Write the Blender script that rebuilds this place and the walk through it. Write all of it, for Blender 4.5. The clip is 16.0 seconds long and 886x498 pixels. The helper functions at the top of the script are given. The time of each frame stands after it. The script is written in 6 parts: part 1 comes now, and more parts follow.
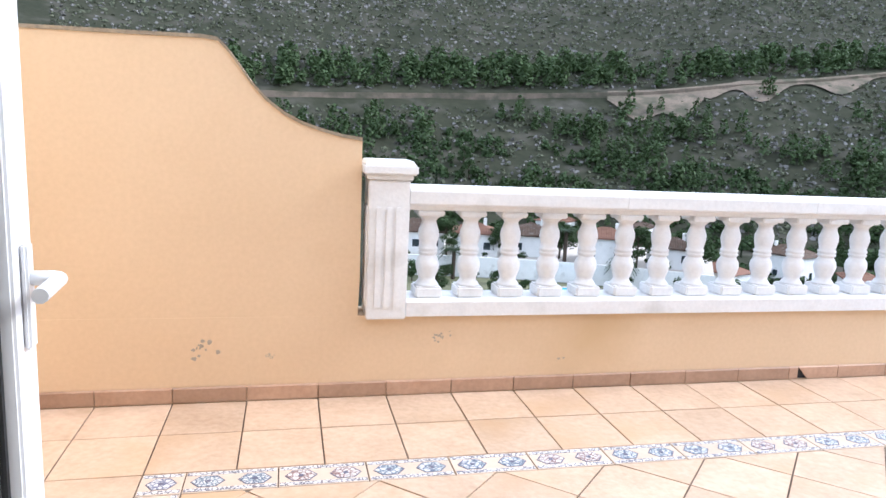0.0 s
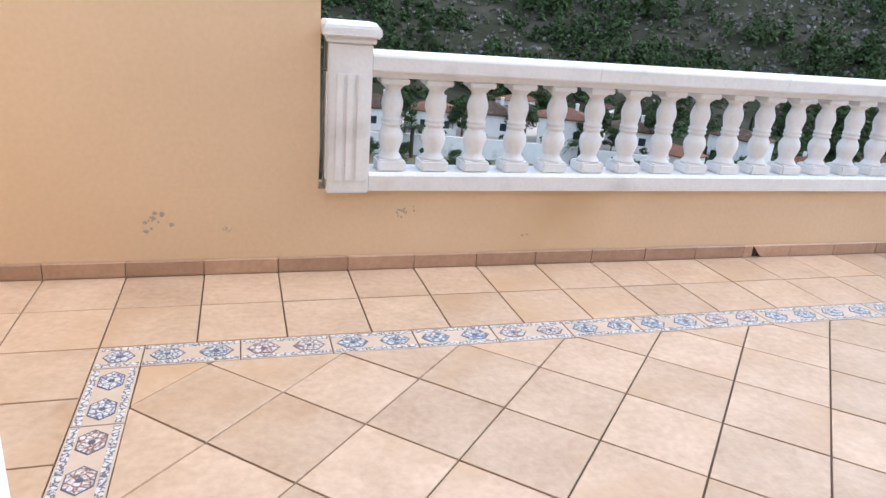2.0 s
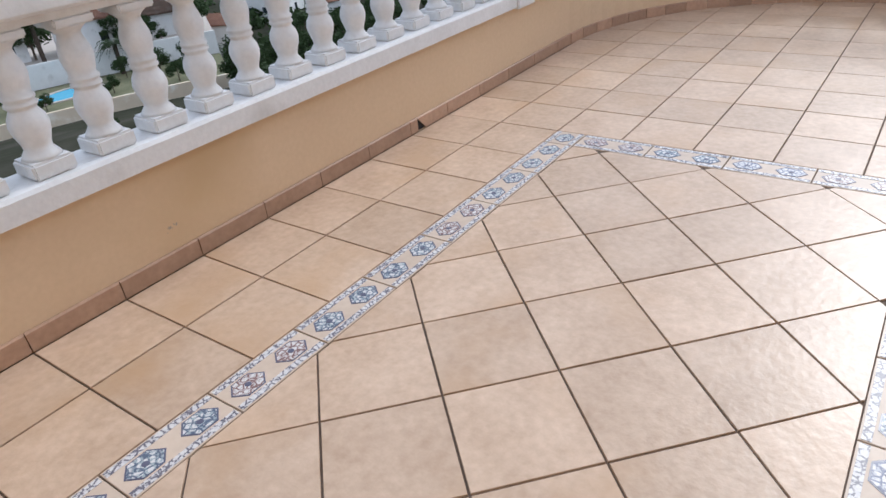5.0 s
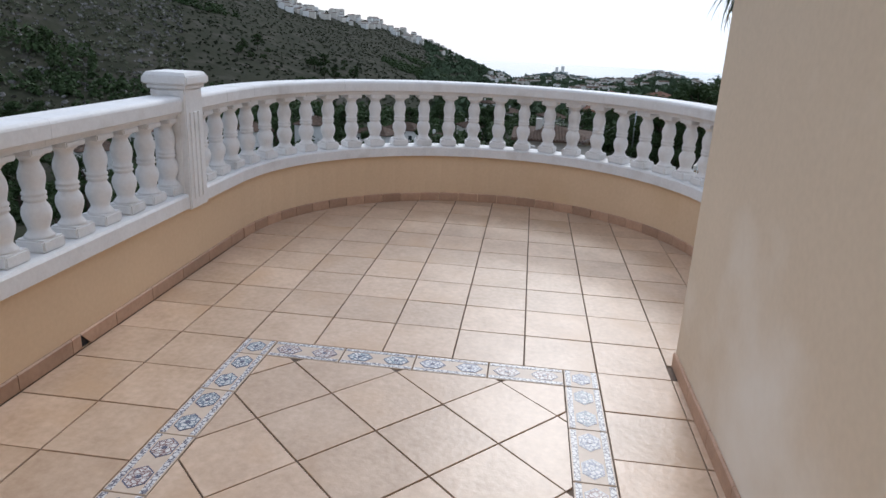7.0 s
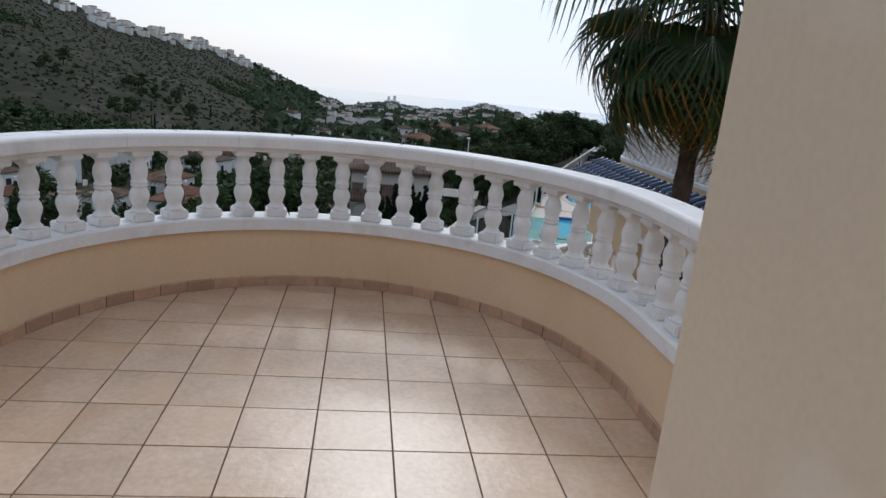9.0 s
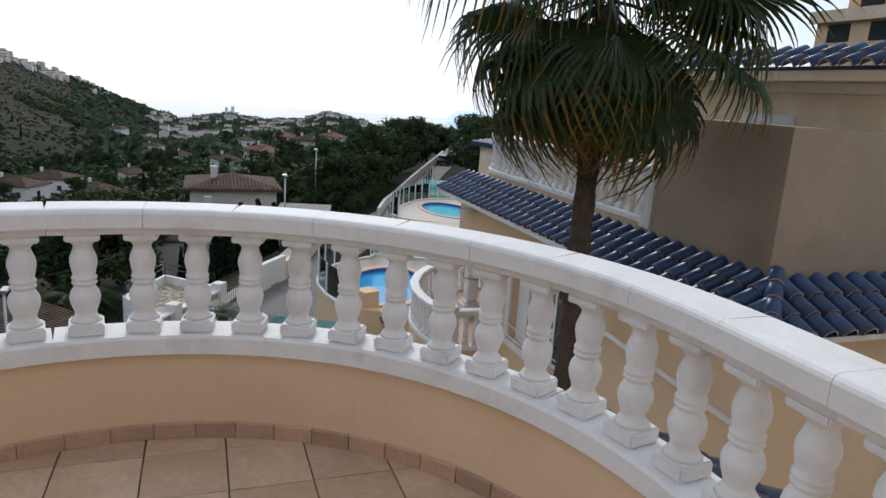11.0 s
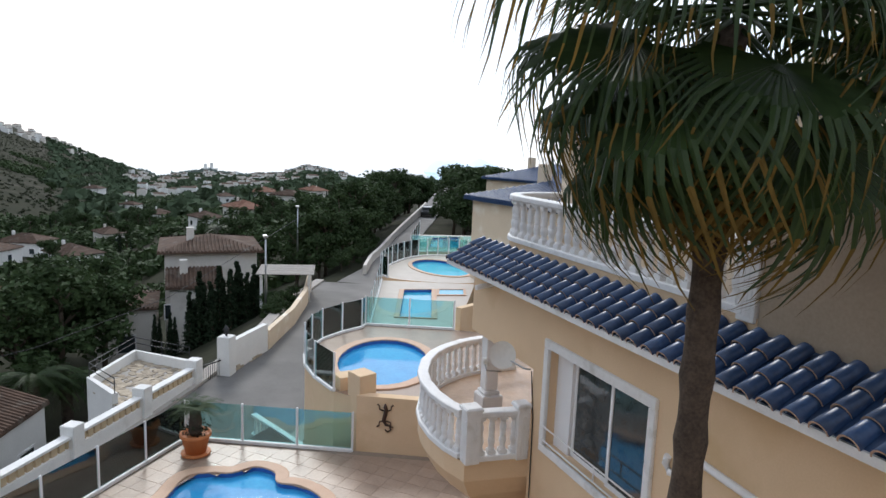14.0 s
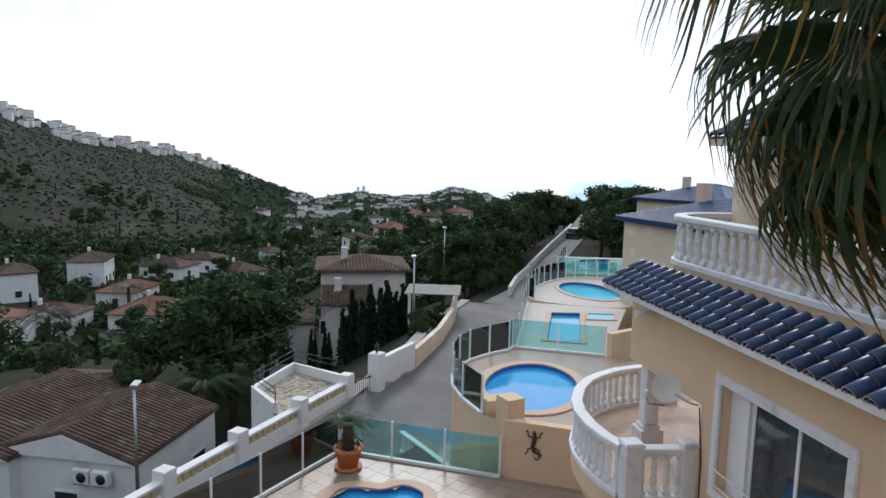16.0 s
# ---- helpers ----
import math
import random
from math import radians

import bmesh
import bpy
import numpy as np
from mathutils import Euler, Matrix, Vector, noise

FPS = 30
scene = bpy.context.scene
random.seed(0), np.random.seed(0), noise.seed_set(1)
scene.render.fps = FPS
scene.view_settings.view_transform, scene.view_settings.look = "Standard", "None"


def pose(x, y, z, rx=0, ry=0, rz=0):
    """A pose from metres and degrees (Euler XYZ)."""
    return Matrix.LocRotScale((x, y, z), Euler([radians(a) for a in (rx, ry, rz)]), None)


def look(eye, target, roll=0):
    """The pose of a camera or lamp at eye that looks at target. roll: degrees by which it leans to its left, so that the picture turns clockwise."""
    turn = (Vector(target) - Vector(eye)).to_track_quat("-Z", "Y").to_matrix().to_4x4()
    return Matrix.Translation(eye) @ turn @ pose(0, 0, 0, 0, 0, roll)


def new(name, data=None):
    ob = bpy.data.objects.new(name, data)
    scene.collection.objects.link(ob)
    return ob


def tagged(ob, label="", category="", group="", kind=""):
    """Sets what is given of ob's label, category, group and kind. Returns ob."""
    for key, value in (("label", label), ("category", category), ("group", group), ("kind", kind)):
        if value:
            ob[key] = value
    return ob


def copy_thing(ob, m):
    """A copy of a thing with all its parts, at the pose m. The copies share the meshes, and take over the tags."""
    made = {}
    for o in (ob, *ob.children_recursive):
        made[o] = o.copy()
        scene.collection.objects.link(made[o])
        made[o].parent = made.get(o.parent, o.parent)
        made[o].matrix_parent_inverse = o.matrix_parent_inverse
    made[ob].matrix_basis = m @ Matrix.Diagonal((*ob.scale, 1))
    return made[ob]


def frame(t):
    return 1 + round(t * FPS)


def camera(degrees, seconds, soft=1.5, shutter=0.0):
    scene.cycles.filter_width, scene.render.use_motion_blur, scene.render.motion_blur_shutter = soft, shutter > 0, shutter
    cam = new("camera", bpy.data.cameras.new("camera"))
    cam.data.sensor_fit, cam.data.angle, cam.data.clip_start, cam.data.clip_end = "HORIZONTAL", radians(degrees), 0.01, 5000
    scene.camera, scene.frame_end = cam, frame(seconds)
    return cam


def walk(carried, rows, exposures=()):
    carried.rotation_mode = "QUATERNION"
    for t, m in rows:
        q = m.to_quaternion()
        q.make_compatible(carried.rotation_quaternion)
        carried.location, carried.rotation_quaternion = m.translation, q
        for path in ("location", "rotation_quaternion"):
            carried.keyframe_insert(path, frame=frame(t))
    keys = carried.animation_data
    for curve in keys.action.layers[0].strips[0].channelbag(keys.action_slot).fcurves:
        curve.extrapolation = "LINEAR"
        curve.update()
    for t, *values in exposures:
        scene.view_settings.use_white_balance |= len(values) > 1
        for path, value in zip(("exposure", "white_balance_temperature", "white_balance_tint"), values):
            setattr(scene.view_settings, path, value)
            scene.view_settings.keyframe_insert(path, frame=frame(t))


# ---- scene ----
cam = camera(66.5, 16.0)
PATH = [
    (0, (0.184, -3.197, 1.312), (0.632, -1.278, 0.972), 2.8),
    (0.5, (0.21, -3.177, 1.36), (0.699, -1.281, 0.954), 3.1),
    (1, (0.217, -3.16, 1.349), (0.763, -1.299, 0.86), 3.6),
    (1.5, (0.199, -3.131, 1.325), (0.774, -1.298, 0.769), 4.2),
    (2, (0.176, -3.107, 1.265), (0.743, -1.312, 0.589), 4.7),
    (2.5, (0.15, -3.061, 1.246), (0.679, -1.314, 0.429), 5.8),
    (3, (0.127, -2.88, 1.277), (0.625, -1.14, 0.426), 4.7),
    (3.5, (0.177, -2.68, 1.287), (0.846, -1.014, 0.407), -1.0),
    (4, (0.266, -2.447, 1.246), (1.137, -0.896, 0.331), -1.6),
    (4.5, (0.382, -2.283, 1.263), (1.479, -0.908, 0.311), -3.6),
    (5, (0.438, -2.157, 1.257), (1.797, -1.092, 0.247), -6.1),
    (5.2, (0.441, -2.107, 1.262), (1.897, -1.193, 0.239), -6.1),
    (7.3, (0.522, -1.952, 1.476), (2.431, -1.807, 0.899), 3.7),
    (7.5, (0.653, -1.951, 1.488), (2.566, -1.856, 0.913), 4.3),
    (8, (0.986, -1.9, 1.527), (2.906, -1.925, 0.966), 5.0),
    (8.5, (1.38, -1.812, 1.552), (3.306, -1.955, 1.033), 4.9),
    (9, (1.817, -1.816, 1.552), (3.737, -2.072, 1.053), 5.5),
    (9.2, (1.982, -1.799, 1.545), (3.899, -2.103, 1.064), 5.7),
    (11.3, (3.766, -2.003, 1.593), (5.59, -2.698, 1.155), 3.6),
    (11.5, (3.929, -2.058, 1.589), (5.758, -2.751, 1.174), 3.2),
    (12, (4.324, -2.168, 1.594), (6.155, -2.893, 1.242), 3.6),
    (12.5, (4.75, -2.173, 1.609), (6.577, -2.91, 1.26), 3.2),
    (13, (5.212, -2.224, 1.622), (7.036, -2.968, 1.278), 3.2),
    (13.5, (5.571, -2.228, 1.652), (7.399, -2.964, 1.313), 2.7),
    (14, (5.911, -2.199, 1.666), (7.751, -2.922, 1.363), 2.3),
    (14.5, (6.17, -2.216, 1.665), (8.036, -2.903, 1.45), 2.2),
    (15, (6.235, -2.177, 1.671), (8.139, -2.766, 1.5), 1.6),
    (15.5, (6.23, -2.129, 1.657), (8.161, -2.612, 1.459), 1.4),
    (16, (6.225, -2.102, 1.629), (8.184, -2.419, 1.375), 1.3),
]
walk(cam, [(t, look(eye, target, roll)) for t, eye, target, roll in PATH],
     exposures=[(0.0, 1.56, 5550, 10), (1.0, 1.27, 5550, 10), (2.0, 1.10, 5600, 10), (4.0, 0.82, 5650, 10), (5.2, 0.53, 5750, 10), (7.3, 0.04, 5800, 10), (9.2, -0.14, 5900, 10),
                (11.3, 0.12, 6150, 10), (12.5, 0.25, 6100, 10), (14.0, 0.45, 6100, 10), (15.0, 0.32, 6000, 10), (16.0, 0.22, 5900, 10)])

# ---- world and light ----
world = bpy.data.worlds.new("world")
scene.world = world
world.use_nodes = True
wn = world.node_tree
sky = wn.nodes.new("ShaderNodeTexSky")
sky.sky_type = "NISHITA"
sky.sun_disc = False
sky.sun_elevation = radians(36)
sky.sun_rotation = radians(95)
sky.air_density, sky.dust_density, sky.ozone_density = 1.0, 1.2, 2.0
cover = wn.nodes.new("ShaderNodeMixRGB")
cover.blend_type = "MIX"
cover.inputs[2].default_value = (10.0, 10.4, 11.0, 1)
haze = wn.nodes.new("ShaderNodeTexNoise")       # broken high cloud
haze.inputs["Scale"].default_value, haze.inputs["Detail"].default_value = 1.3, 7
veil = wn.nodes.new("ShaderNodeMapRange")
veil.inputs["From Min"].default_value, veil.inputs["From Max"].default_value = 0.43, 0.66
veil.inputs["To Min"].default_value, veil.inputs["To Max"].default_value = 0.50, 0.92
wn.links.new(haze.outputs["Fac"], veil.inputs["Value"])
wn.links.new(veil.outputs[0], cover.inputs[0])
wn.links.new(sky.outputs[0], cover.inputs[1])
wn.links.new(cover.outputs[0], wn.nodes["Background"].inputs[0])
wn.nodes["Background"].inputs[1].default_value = 0.10
sun_data = bpy.data.lights.new("sun", "SUN")
sun_data.energy, sun_data.angle, sun_data.color = 1.3, radians(14), (1.0, 0.95, 0.87)
sun = new("sun", sun_data)
sun.matrix_world = look((60, -5, 44), (0, 0, 0))

# ---- materials ----
def mat(name, c1, c2=None, rough=0.7, scale=6.0, fine=60.0, bump=0.2, metal=0.0, spread=0.0, dist=0.01, coords="Object", spec=0.4, stain=None, stain_scale=1.2, stain_at=0.62):
    """Two-scale mottled surface; spread varies it from piece to piece; stain adds blotches of a third colour."""
    m = bpy.data.materials.new(name)
    m.use_nodes = True
    nt = m.node_tree
    b = nt.nodes["Principled BSDF"]
    tc = nt.nodes.new("ShaderNodeTexCoord")
    src = nt.nodes.new("ShaderNodeNewGeometry").outputs["Position"] if coords == "World" else tc.outputs[coords]
    c2 = c2 or tuple(v * 0.82 for v in c1)
    n1, n2 = nt.nodes.new("ShaderNodeTexNoise"), nt.nodes.new("ShaderNodeTexNoise")
    n1.inputs["Scale"].default_value, n1.inputs["Detail"].default_value = scale, 5
    n2.inputs["Scale"].default_value, n2.inputs["Detail"].default_value = fine, 3
    add = nt.nodes.new("ShaderNodeMath"); add.operation = "MULTIPLY_ADD"
    add.inputs[1].default_value = 0.45
    sc = nt.nodes.new("ShaderNodeMath"); sc.operation = "MULTIPLY"; sc.inputs[1].default_value = 0.55
    vec = src
    info = None
    if spread:
        info = nt.nodes.new("ShaderNodeObjectInfo")
        off = nt.nodes.new("ShaderNodeVectorMath"); off.operation = "ADD"
        mul = nt.nodes.new("ShaderNodeMath"); mul.operation = "MULTIPLY"; mul.inputs[1].default_value = 37.0
        nt.links.new(info.outputs["Random"], mul.inputs[0])
        nt.links.new(src, off.inputs[0]); nt.links.new(mul.outputs[0], off.inputs[1])
        vec = off.outputs[0]
    nt.links.new(vec, n1.inputs["Vector"]); nt.links.new(vec, n2.inputs["Vector"])
    nt.links.new(n1.outputs["Fac"], sc.inputs[0])
    nt.links.new(n2.outputs["Fac"], add.inputs[0]); nt.links.new(sc.outputs[0], add.inputs[2])
    ramp = nt.nodes.new("ShaderNodeValToRGB")
    ramp.color_ramp.elements[0].position, ramp.color_ramp.elements[1].position = 0.32, 0.68
    ramp.color_ramp.elements[0].color, ramp.color_ramp.elements[1].color = (*c2, 1), (*c1, 1)
    nt.links.new(add.outputs[0], ramp.inputs[0])
    col = ramp.outputs[0]
    if stain:
        n3 = nt.nodes.new("ShaderNodeTexNoise")
        n3.inputs["Scale"].default_value, n3.inputs["Detail"].default_value = stain_scale, 6
        nt.links.new(vec, n3.inputs["Vector"])
        r3 = nt.nodes.new("ShaderNodeValToRGB")
        r3.color_ramp.elements[0].position, r3.color_ramp.elements[1].position = stain_at - 0.08, stain_at + 0.12
        mx = nt.nodes.new("ShaderNodeMixRGB"); mx.inputs[2].default_value = (*stain, 1)
        nt.links.new(n3.outputs["Fac"], r3.inputs[0]); nt.links.new(r3.outputs[0], mx.inputs[0]); nt.links.new(col, mx.inputs[1])
        col = mx.outputs[0]
    if spread:
        hsv = nt.nodes.new("ShaderNodeHueSaturation")
        mp = nt.nodes.new("ShaderNodeMapRange")
        mp.inputs["To Min"].default_value, mp.inputs["To Max"].default_value = 1 - spread, 1 + spread
        nt.links.new(info.outputs["Random"], mp.inputs["Value"]); nt.links.new(mp.outputs[0], hsv.inputs["Value"])
        nt.links.new(col, hsv.inputs["Color"])
        col = hsv.outputs[0]
    nt.links.new(col, b.inputs["Base Color"])
    b.inputs["Roughness"].default_value, b.inputs["Metallic"].default_value = rough, metal
    b.inputs["Specular IOR Level"].default_value = spec
    if bump:
        bp = nt.nodes.new("ShaderNodeBump")
        bp.inputs["Strength"].default_value, bp.inputs["Distance"].default_value = bump, dist
        nt.links.new(add.outputs[0], bp.inputs["Height"]); nt.links.new(bp.outputs[0], b.inputs["Normal"])
    return m


def leaf_mat(name, c1, c2, trans=0.25, rough=0.5, spec=0.12):
    m = mat(name, c1, c2, rough=rough, scale=1.7, fine=9.0, bump=0.0, coords="World", spec=spec)
    nt = m.node_tree
    b = nt.nodes["Principled BSDF"]
    tr = nt.nodes.new("ShaderNodeBsdfTranslucent")
    nt.links.new(b.inputs["Base Color"].links[0].from_socket, tr.inputs[0])
    mx = nt.nodes.new("ShaderNodeMixShader"); mx.inputs[0].default_value = trans
    nt.links.new(b.outputs[0], mx.inputs[1]); nt.links.new(tr.outputs[0], mx.inputs[2])
    nt.links.new(mx.outputs[0], nt.nodes["Material Output"].inputs[0])
    return m


def glass_mat(name, tint, alpha, rough=0.02):
    """Thin pane: mostly clear, with a tint and a mirror-like surface."""
    m = bpy.data.materials.new(name)
    m.use_nodes = True
    nt = m.node_tree
    b = nt.nodes["Principled BSDF"]
    clear, gl, mx = nt.nodes.new("ShaderNodeBsdfTransparent"), nt.nodes.new("ShaderNodeBsdfGlossy"), nt.nodes.new("ShaderNodeMixShader")
    clear.inputs[0].default_value = (*tint, 1)
    gl.inputs["Roughness"].default_value = rough
    fr = nt.nodes.new("ShaderNodeFresnel"); fr.inputs[0].default_value = 1.5
    gain = nt.nodes.new("ShaderNodeMath"); gain.operation = "MULTIPLY_ADD"; gain.inputs[1].default_value = 0.9; gain.inputs[2].default_value = alpha
    nt.links.new(fr.outputs[0], gain.inputs[0]); nt.links.new(gain.outputs[0], mx.inputs[0])
    nt.links.new(clear.outputs[0], mx.inputs[1]); nt.links.new(gl.outputs[0], mx.inputs[2])
    nt.links.new(mx.outputs[0], nt.nodes["Material Output"].inputs[0])
    nt.nodes.remove(b)
    return m


def water_mat(name, c1, c2, scale, bump):
    m = mat(name, c1, c2, rough=0.04, scale=scale, fine=scale * 4, bump=bump, dist=0.02, coords="World", spec=0.5)
    return m


RENDER = mat("ochre_render", (0.73, 0.54, 0.35), (0.66, 0.48, 0.305), rough=0.9, scale=1.6, fine=45, bump=0.15, dist=0.003, coords="World", stain=(0.60, 0.42, 0.24), stain_scale=0.9, stain_at=0.64)
CREAM = mat("cream_render", (0.73, 0.60, 0.44), (0.66, 0.54, 0.39), rough=0.9, scale=1.2, fine=40, bump=0.12, dist=0.003, coords="World", stain=(0.84, 0.77, 0.66), stain_scale=0.9, stain_at=0.60)
WHITE = mat("white_paint", (0.80, 0.79, 0.78), (0.70, 0.69, 0.68), rough=0.62, scale=7, fine=55, bump=0.5, dist=0.005, coords="World", stain=(0.56, 0.54, 0.51), stain_scale=4.0, stain_at=0.66)
WALLWHITE = mat("white_wall", (0.78, 0.77, 0.74), (0.68, 0.67, 0.64), rough=0.85, scale=1.0, fine=15, bump=0.1, coords="World", stain=(0.50, 0.48, 0.44), stain_scale=0.8, stain_at=0.68)
GREYWALL = mat("weathered_wall", (0.70, 0.66, 0.60), (0.60, 0.56, 0.50), rough=0.9, scale=0.8, fine=12, bump=0.1, coords="World", stain=(0.45, 0.41, 0.36), stain_scale=0.5, stain_at=0.64)
TILE = mat("terracotta_tile", (0.63, 0.465, 0.335), (0.45, 0.31, 0.205), rough=0.36, scale=5, fine=34, bump=0.7, dist=0.004, spread=0.085, spec=0.45, stain=(0.50, 0.33, 0.20), stain_scale=2.2, stain_at=0.61)
SKIRT = mat("skirting_tile", (0.50, 0.32, 0.215), (0.38, 0.235, 0.155), rough=0.5, scale=9, fine=50, bump=0.3, dist=0.003, spread=0.16)
GROUT = mat("grout", (0.21, 0.155, 0.115), (0.12, 0.088, 0.065), rough=0.95, scale=9, fine=60, bump=0.3, dist=0.004)
BORDER = mat("border_tile", (0.62, 0.50, 0.39), (0.54, 0.42, 0.32), rough=0.42, scale=8, fine=40, bump=0.08, spread=0.05, spec=0.4)
PVC = mat("white_plastic", (0.80, 0.80, 0.81), (0.77, 0.77, 0.78), rough=0.3, scale=3, fine=30, bump=0.0)
RUBBER = mat("black_gasket", (0.02, 0.02, 0.022), (0.015, 0.015, 0.016), rough=0.6, bump=0.0)
STEEL = mat("dull_metal", (0.45, 0.46, 0.47), (0.38, 0.39, 0.40), rough=0.4, metal=0.9, bump=0.0)
BLACKIRON = mat("black_iron", (0.025, 0.025, 0.027), (0.018, 0.018, 0.02), rough=0.5, bump=0.0)
BLUETILE = mat("blue_glazed_tile", (0.034, 0.068, 0.150), (0.018, 0.036, 0.084), rough=0.34, scale=4, fine=25, bump=0.12, spread=0.25, spec=0.35)
CLAY = mat("clay_end", (0.50, 0.34, 0.24), (0.36, 0.24, 0.17), rough=0.9, scale=10, fine=50, bump=0.3)
ROOFTILE = mat("brown_roof_tile", (0.135, 0.088, 0.064), (0.060, 0.043, 0.034), rough=0.95, scale=1.5, fine=14, bump=0.3, dist=0.03, coords="World", stain=(0.17, 0.15, 0.125), stain_scale=1.3, stain_at=0.63, spec=0.15)
REDROOF = mat("red_roof_tile", (0.24, 0.125, 0.085), (0.15, 0.08, 0.055), rough=0.92, scale=1.2, fine=10, bump=0.3, dist=0.03, coords="World", spec=0.2)
PALEDECK = mat("pale_deck_tile", (0.50, 0.44, 0.38), (0.42, 0.36, 0.30), rough=0.5, scale=2, fine=20, bump=0.1)
DECK = mat("pool_deck_tile", (0.37, 0.27, 0.20), (0.27, 0.19, 0.14), rough=0.35, scale=2, fine=20, bump=0.1, spread=0.10)
DECKJOINT = mat("deck_joint", (0.30, 0.24, 0.19), (0.22, 0.18, 0.14), rough=0.9)
COPING = mat("terracotta_coping", (0.58, 0.38, 0.26), (0.50, 0.32, 0.21), rough=0.6, scale=4, fine=30, bump=0.15)
WATER = water_mat("pool_water", (0.06, 0.36, 0.66), (0.04, 0.28, 0.58), 2.5, 0.06)
WATERPALE = water_mat("pool_water_pale", (0.07, 0.44, 0.62), (0.05, 0.36, 0.56), 2.5, 0.06)
SEA = water_mat("sea_water", (0.10, 0.20, 0.28), (0.08, 0.17, 0.25), 0.05, 0.3)
POOLWALL = mat("pool_mosaic", (0.05, 0.16, 0.50), (0.03, 0.11, 0.38), rough=0.3, scale=10, fine=60, bump=0.05)
GLASS = glass_mat("door_glass", (0.93, 0.95, 0.94), 0.06)
FENCEGLASS = glass_mat("fence_glass", (0.64, 0.88, 0.88), 0.08)
DARKGLASS = mat("window_glass", (0.045, 0.06, 0.065), (0.02, 0.025, 0.03), rough=0.06, bump=0.0, spec=0.8)
ASPHALT = mat("worn_asphalt", (0.165, 0.157, 0.147), (0.11, 0.105, 0.098), rough=0.8, scale=0.8, fine=18, bump=0.2, coords="World", stain=(0.19, 0.18, 0.17), stain_scale=0.25, stain_at=0.58)
CONCRETE = mat("pale_concrete", (0.42, 0.39, 0.35), (0.33, 0.30, 0.27), rough=0.95, scale=1, fine=20, bump=0.2, coords="World")
EARTH = mat("pale_earth", (0.21, 0.165, 0.125), (0.125, 0.10, 0.08), rough=1.0, scale=0.12, fine=1.2, bump=0.6, dist=0.5, coords="World", stain=(0.09, 0.085, 0.06), stain_scale=0.16, stain_at=0.52, spec=0.05)
STONES = mat("crazy_paving", (0.44, 0.37, 0.28), (0.30, 0.25, 0.18), rough=0.9, scale=3, fine=20, bump=0.3, spread=0.25)
GROUND = mat("dry_scrub_ground", (0.048, 0.047, 0.031), (0.027, 0.030, 0.019), rough=1.0, scale=0.05, fine=0.5, bump=0.5, dist=0.6, coords="World", stain=(0.074, 0.067, 0.055), stain_scale=0.10, stain_at=0.60, spec=0.05)
ROCK = mat("pale_rock", (0.26, 0.245, 0.23), (0.16, 0.15, 0.14), rough=0.95, scale=0.4, fine=4, bump=0.4, coords="World", spec=0.1)
BARK = mat("palm_bark", (0.115, 0.088, 0.068), (0.042, 0.033, 0.027), rough=0.95, scale=7, fine=40, bump=0.9, dist=0.03, spec=0.1)
WOODBARK = mat("tree_bark", (0.12, 0.09, 0.065), (0.07, 0.055, 0.04), rough=0.95, scale=4, fine=25, bump=0.6, dist=0.02)
PALMGREEN = leaf_mat("palm_leaf", (0.052, 0.082, 0.026), (0.020, 0.038, 0.013), 0.28, 0.42, 0.22)
PALMDRY = leaf_mat("dry_palm_leaf", (0.24, 0.155, 0.038), (0.11, 0.075, 0.024), 0.4, 0.7)
GRASSY = mat("garden_ground", (0.20, 0.19, 0.12), (0.11, 0.12, 0.065), rough=1.0, scale=0.6, fine=6, bump=0.4, dist=0.05, coords="World", spec=0.1)
# distance haze is mixed into these two far tree colours
HAZEDVALLEY = leaf_mat("hazed_valley_wood", (0.088, 0.120, 0.070), (0.045, 0.066, 0.040), 0.1, 0.9, 0.05)
HAZEDCOAST = leaf_mat("hazed_coast_wood", (0.20, 0.235, 0.215), (0.13, 0.165, 0.155), 0.1, 1.0, 0.0)
SOIL = mat("netted_soil", (0.060, 0.062, 0.066), (0.030, 0.030, 0.030), rough=0.95, scale=1.5, fine=12, bump=0.6, dist=0.05, coords="World", stain=(0.11, 0.085, 0.06), stain_scale=0.9, stain_at=0.58)
# far headland: haze painted in as pale blue, brightened by emission
DISTANCE = mat("glowing_haze_coast", (0.50, 0.60, 0.68), (0.46, 0.56, 0.64), rough=1.0, scale=0.004, fine=0.02, bump=0.0, coords="World", spec=0.0)
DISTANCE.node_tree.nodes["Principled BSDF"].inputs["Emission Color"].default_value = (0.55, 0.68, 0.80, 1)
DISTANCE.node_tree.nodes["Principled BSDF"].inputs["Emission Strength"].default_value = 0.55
FLAKE = mat("flaked_plaster", (0.44, 0.38, 0.31), (0.34, 0.29, 0.23), rough=0.95, scale=20, fine=90, bump=0.3)
YOUNGPINE = leaf_mat("young_pine_needles", (0.092, 0.132, 0.054), (0.040, 0.064, 0.028), 0.15, 0.7)
# weathered ochre render, darkened to carry the shade on the upper wall
SHADEDOCHRE = mat("shaded_weathered_ochre", (0.42, 0.335, 0.25), (0.33, 0.26, 0.19), rough=0.9, scale=0.9, fine=30, bump=0.15, coords="World", stain=(0.26, 0.20, 0.15), stain_scale=0.6, stain_at=0.6)
PINE = leaf_mat("pine_needles", (0.062, 0.094, 0.036), (0.026, 0.044, 0.018), 0.15, 0.7)
SCRUB = leaf_mat("scrub_leaves", (0.046, 0.052, 0.031), (0.025, 0.032, 0.018), 0.1, 0.8)
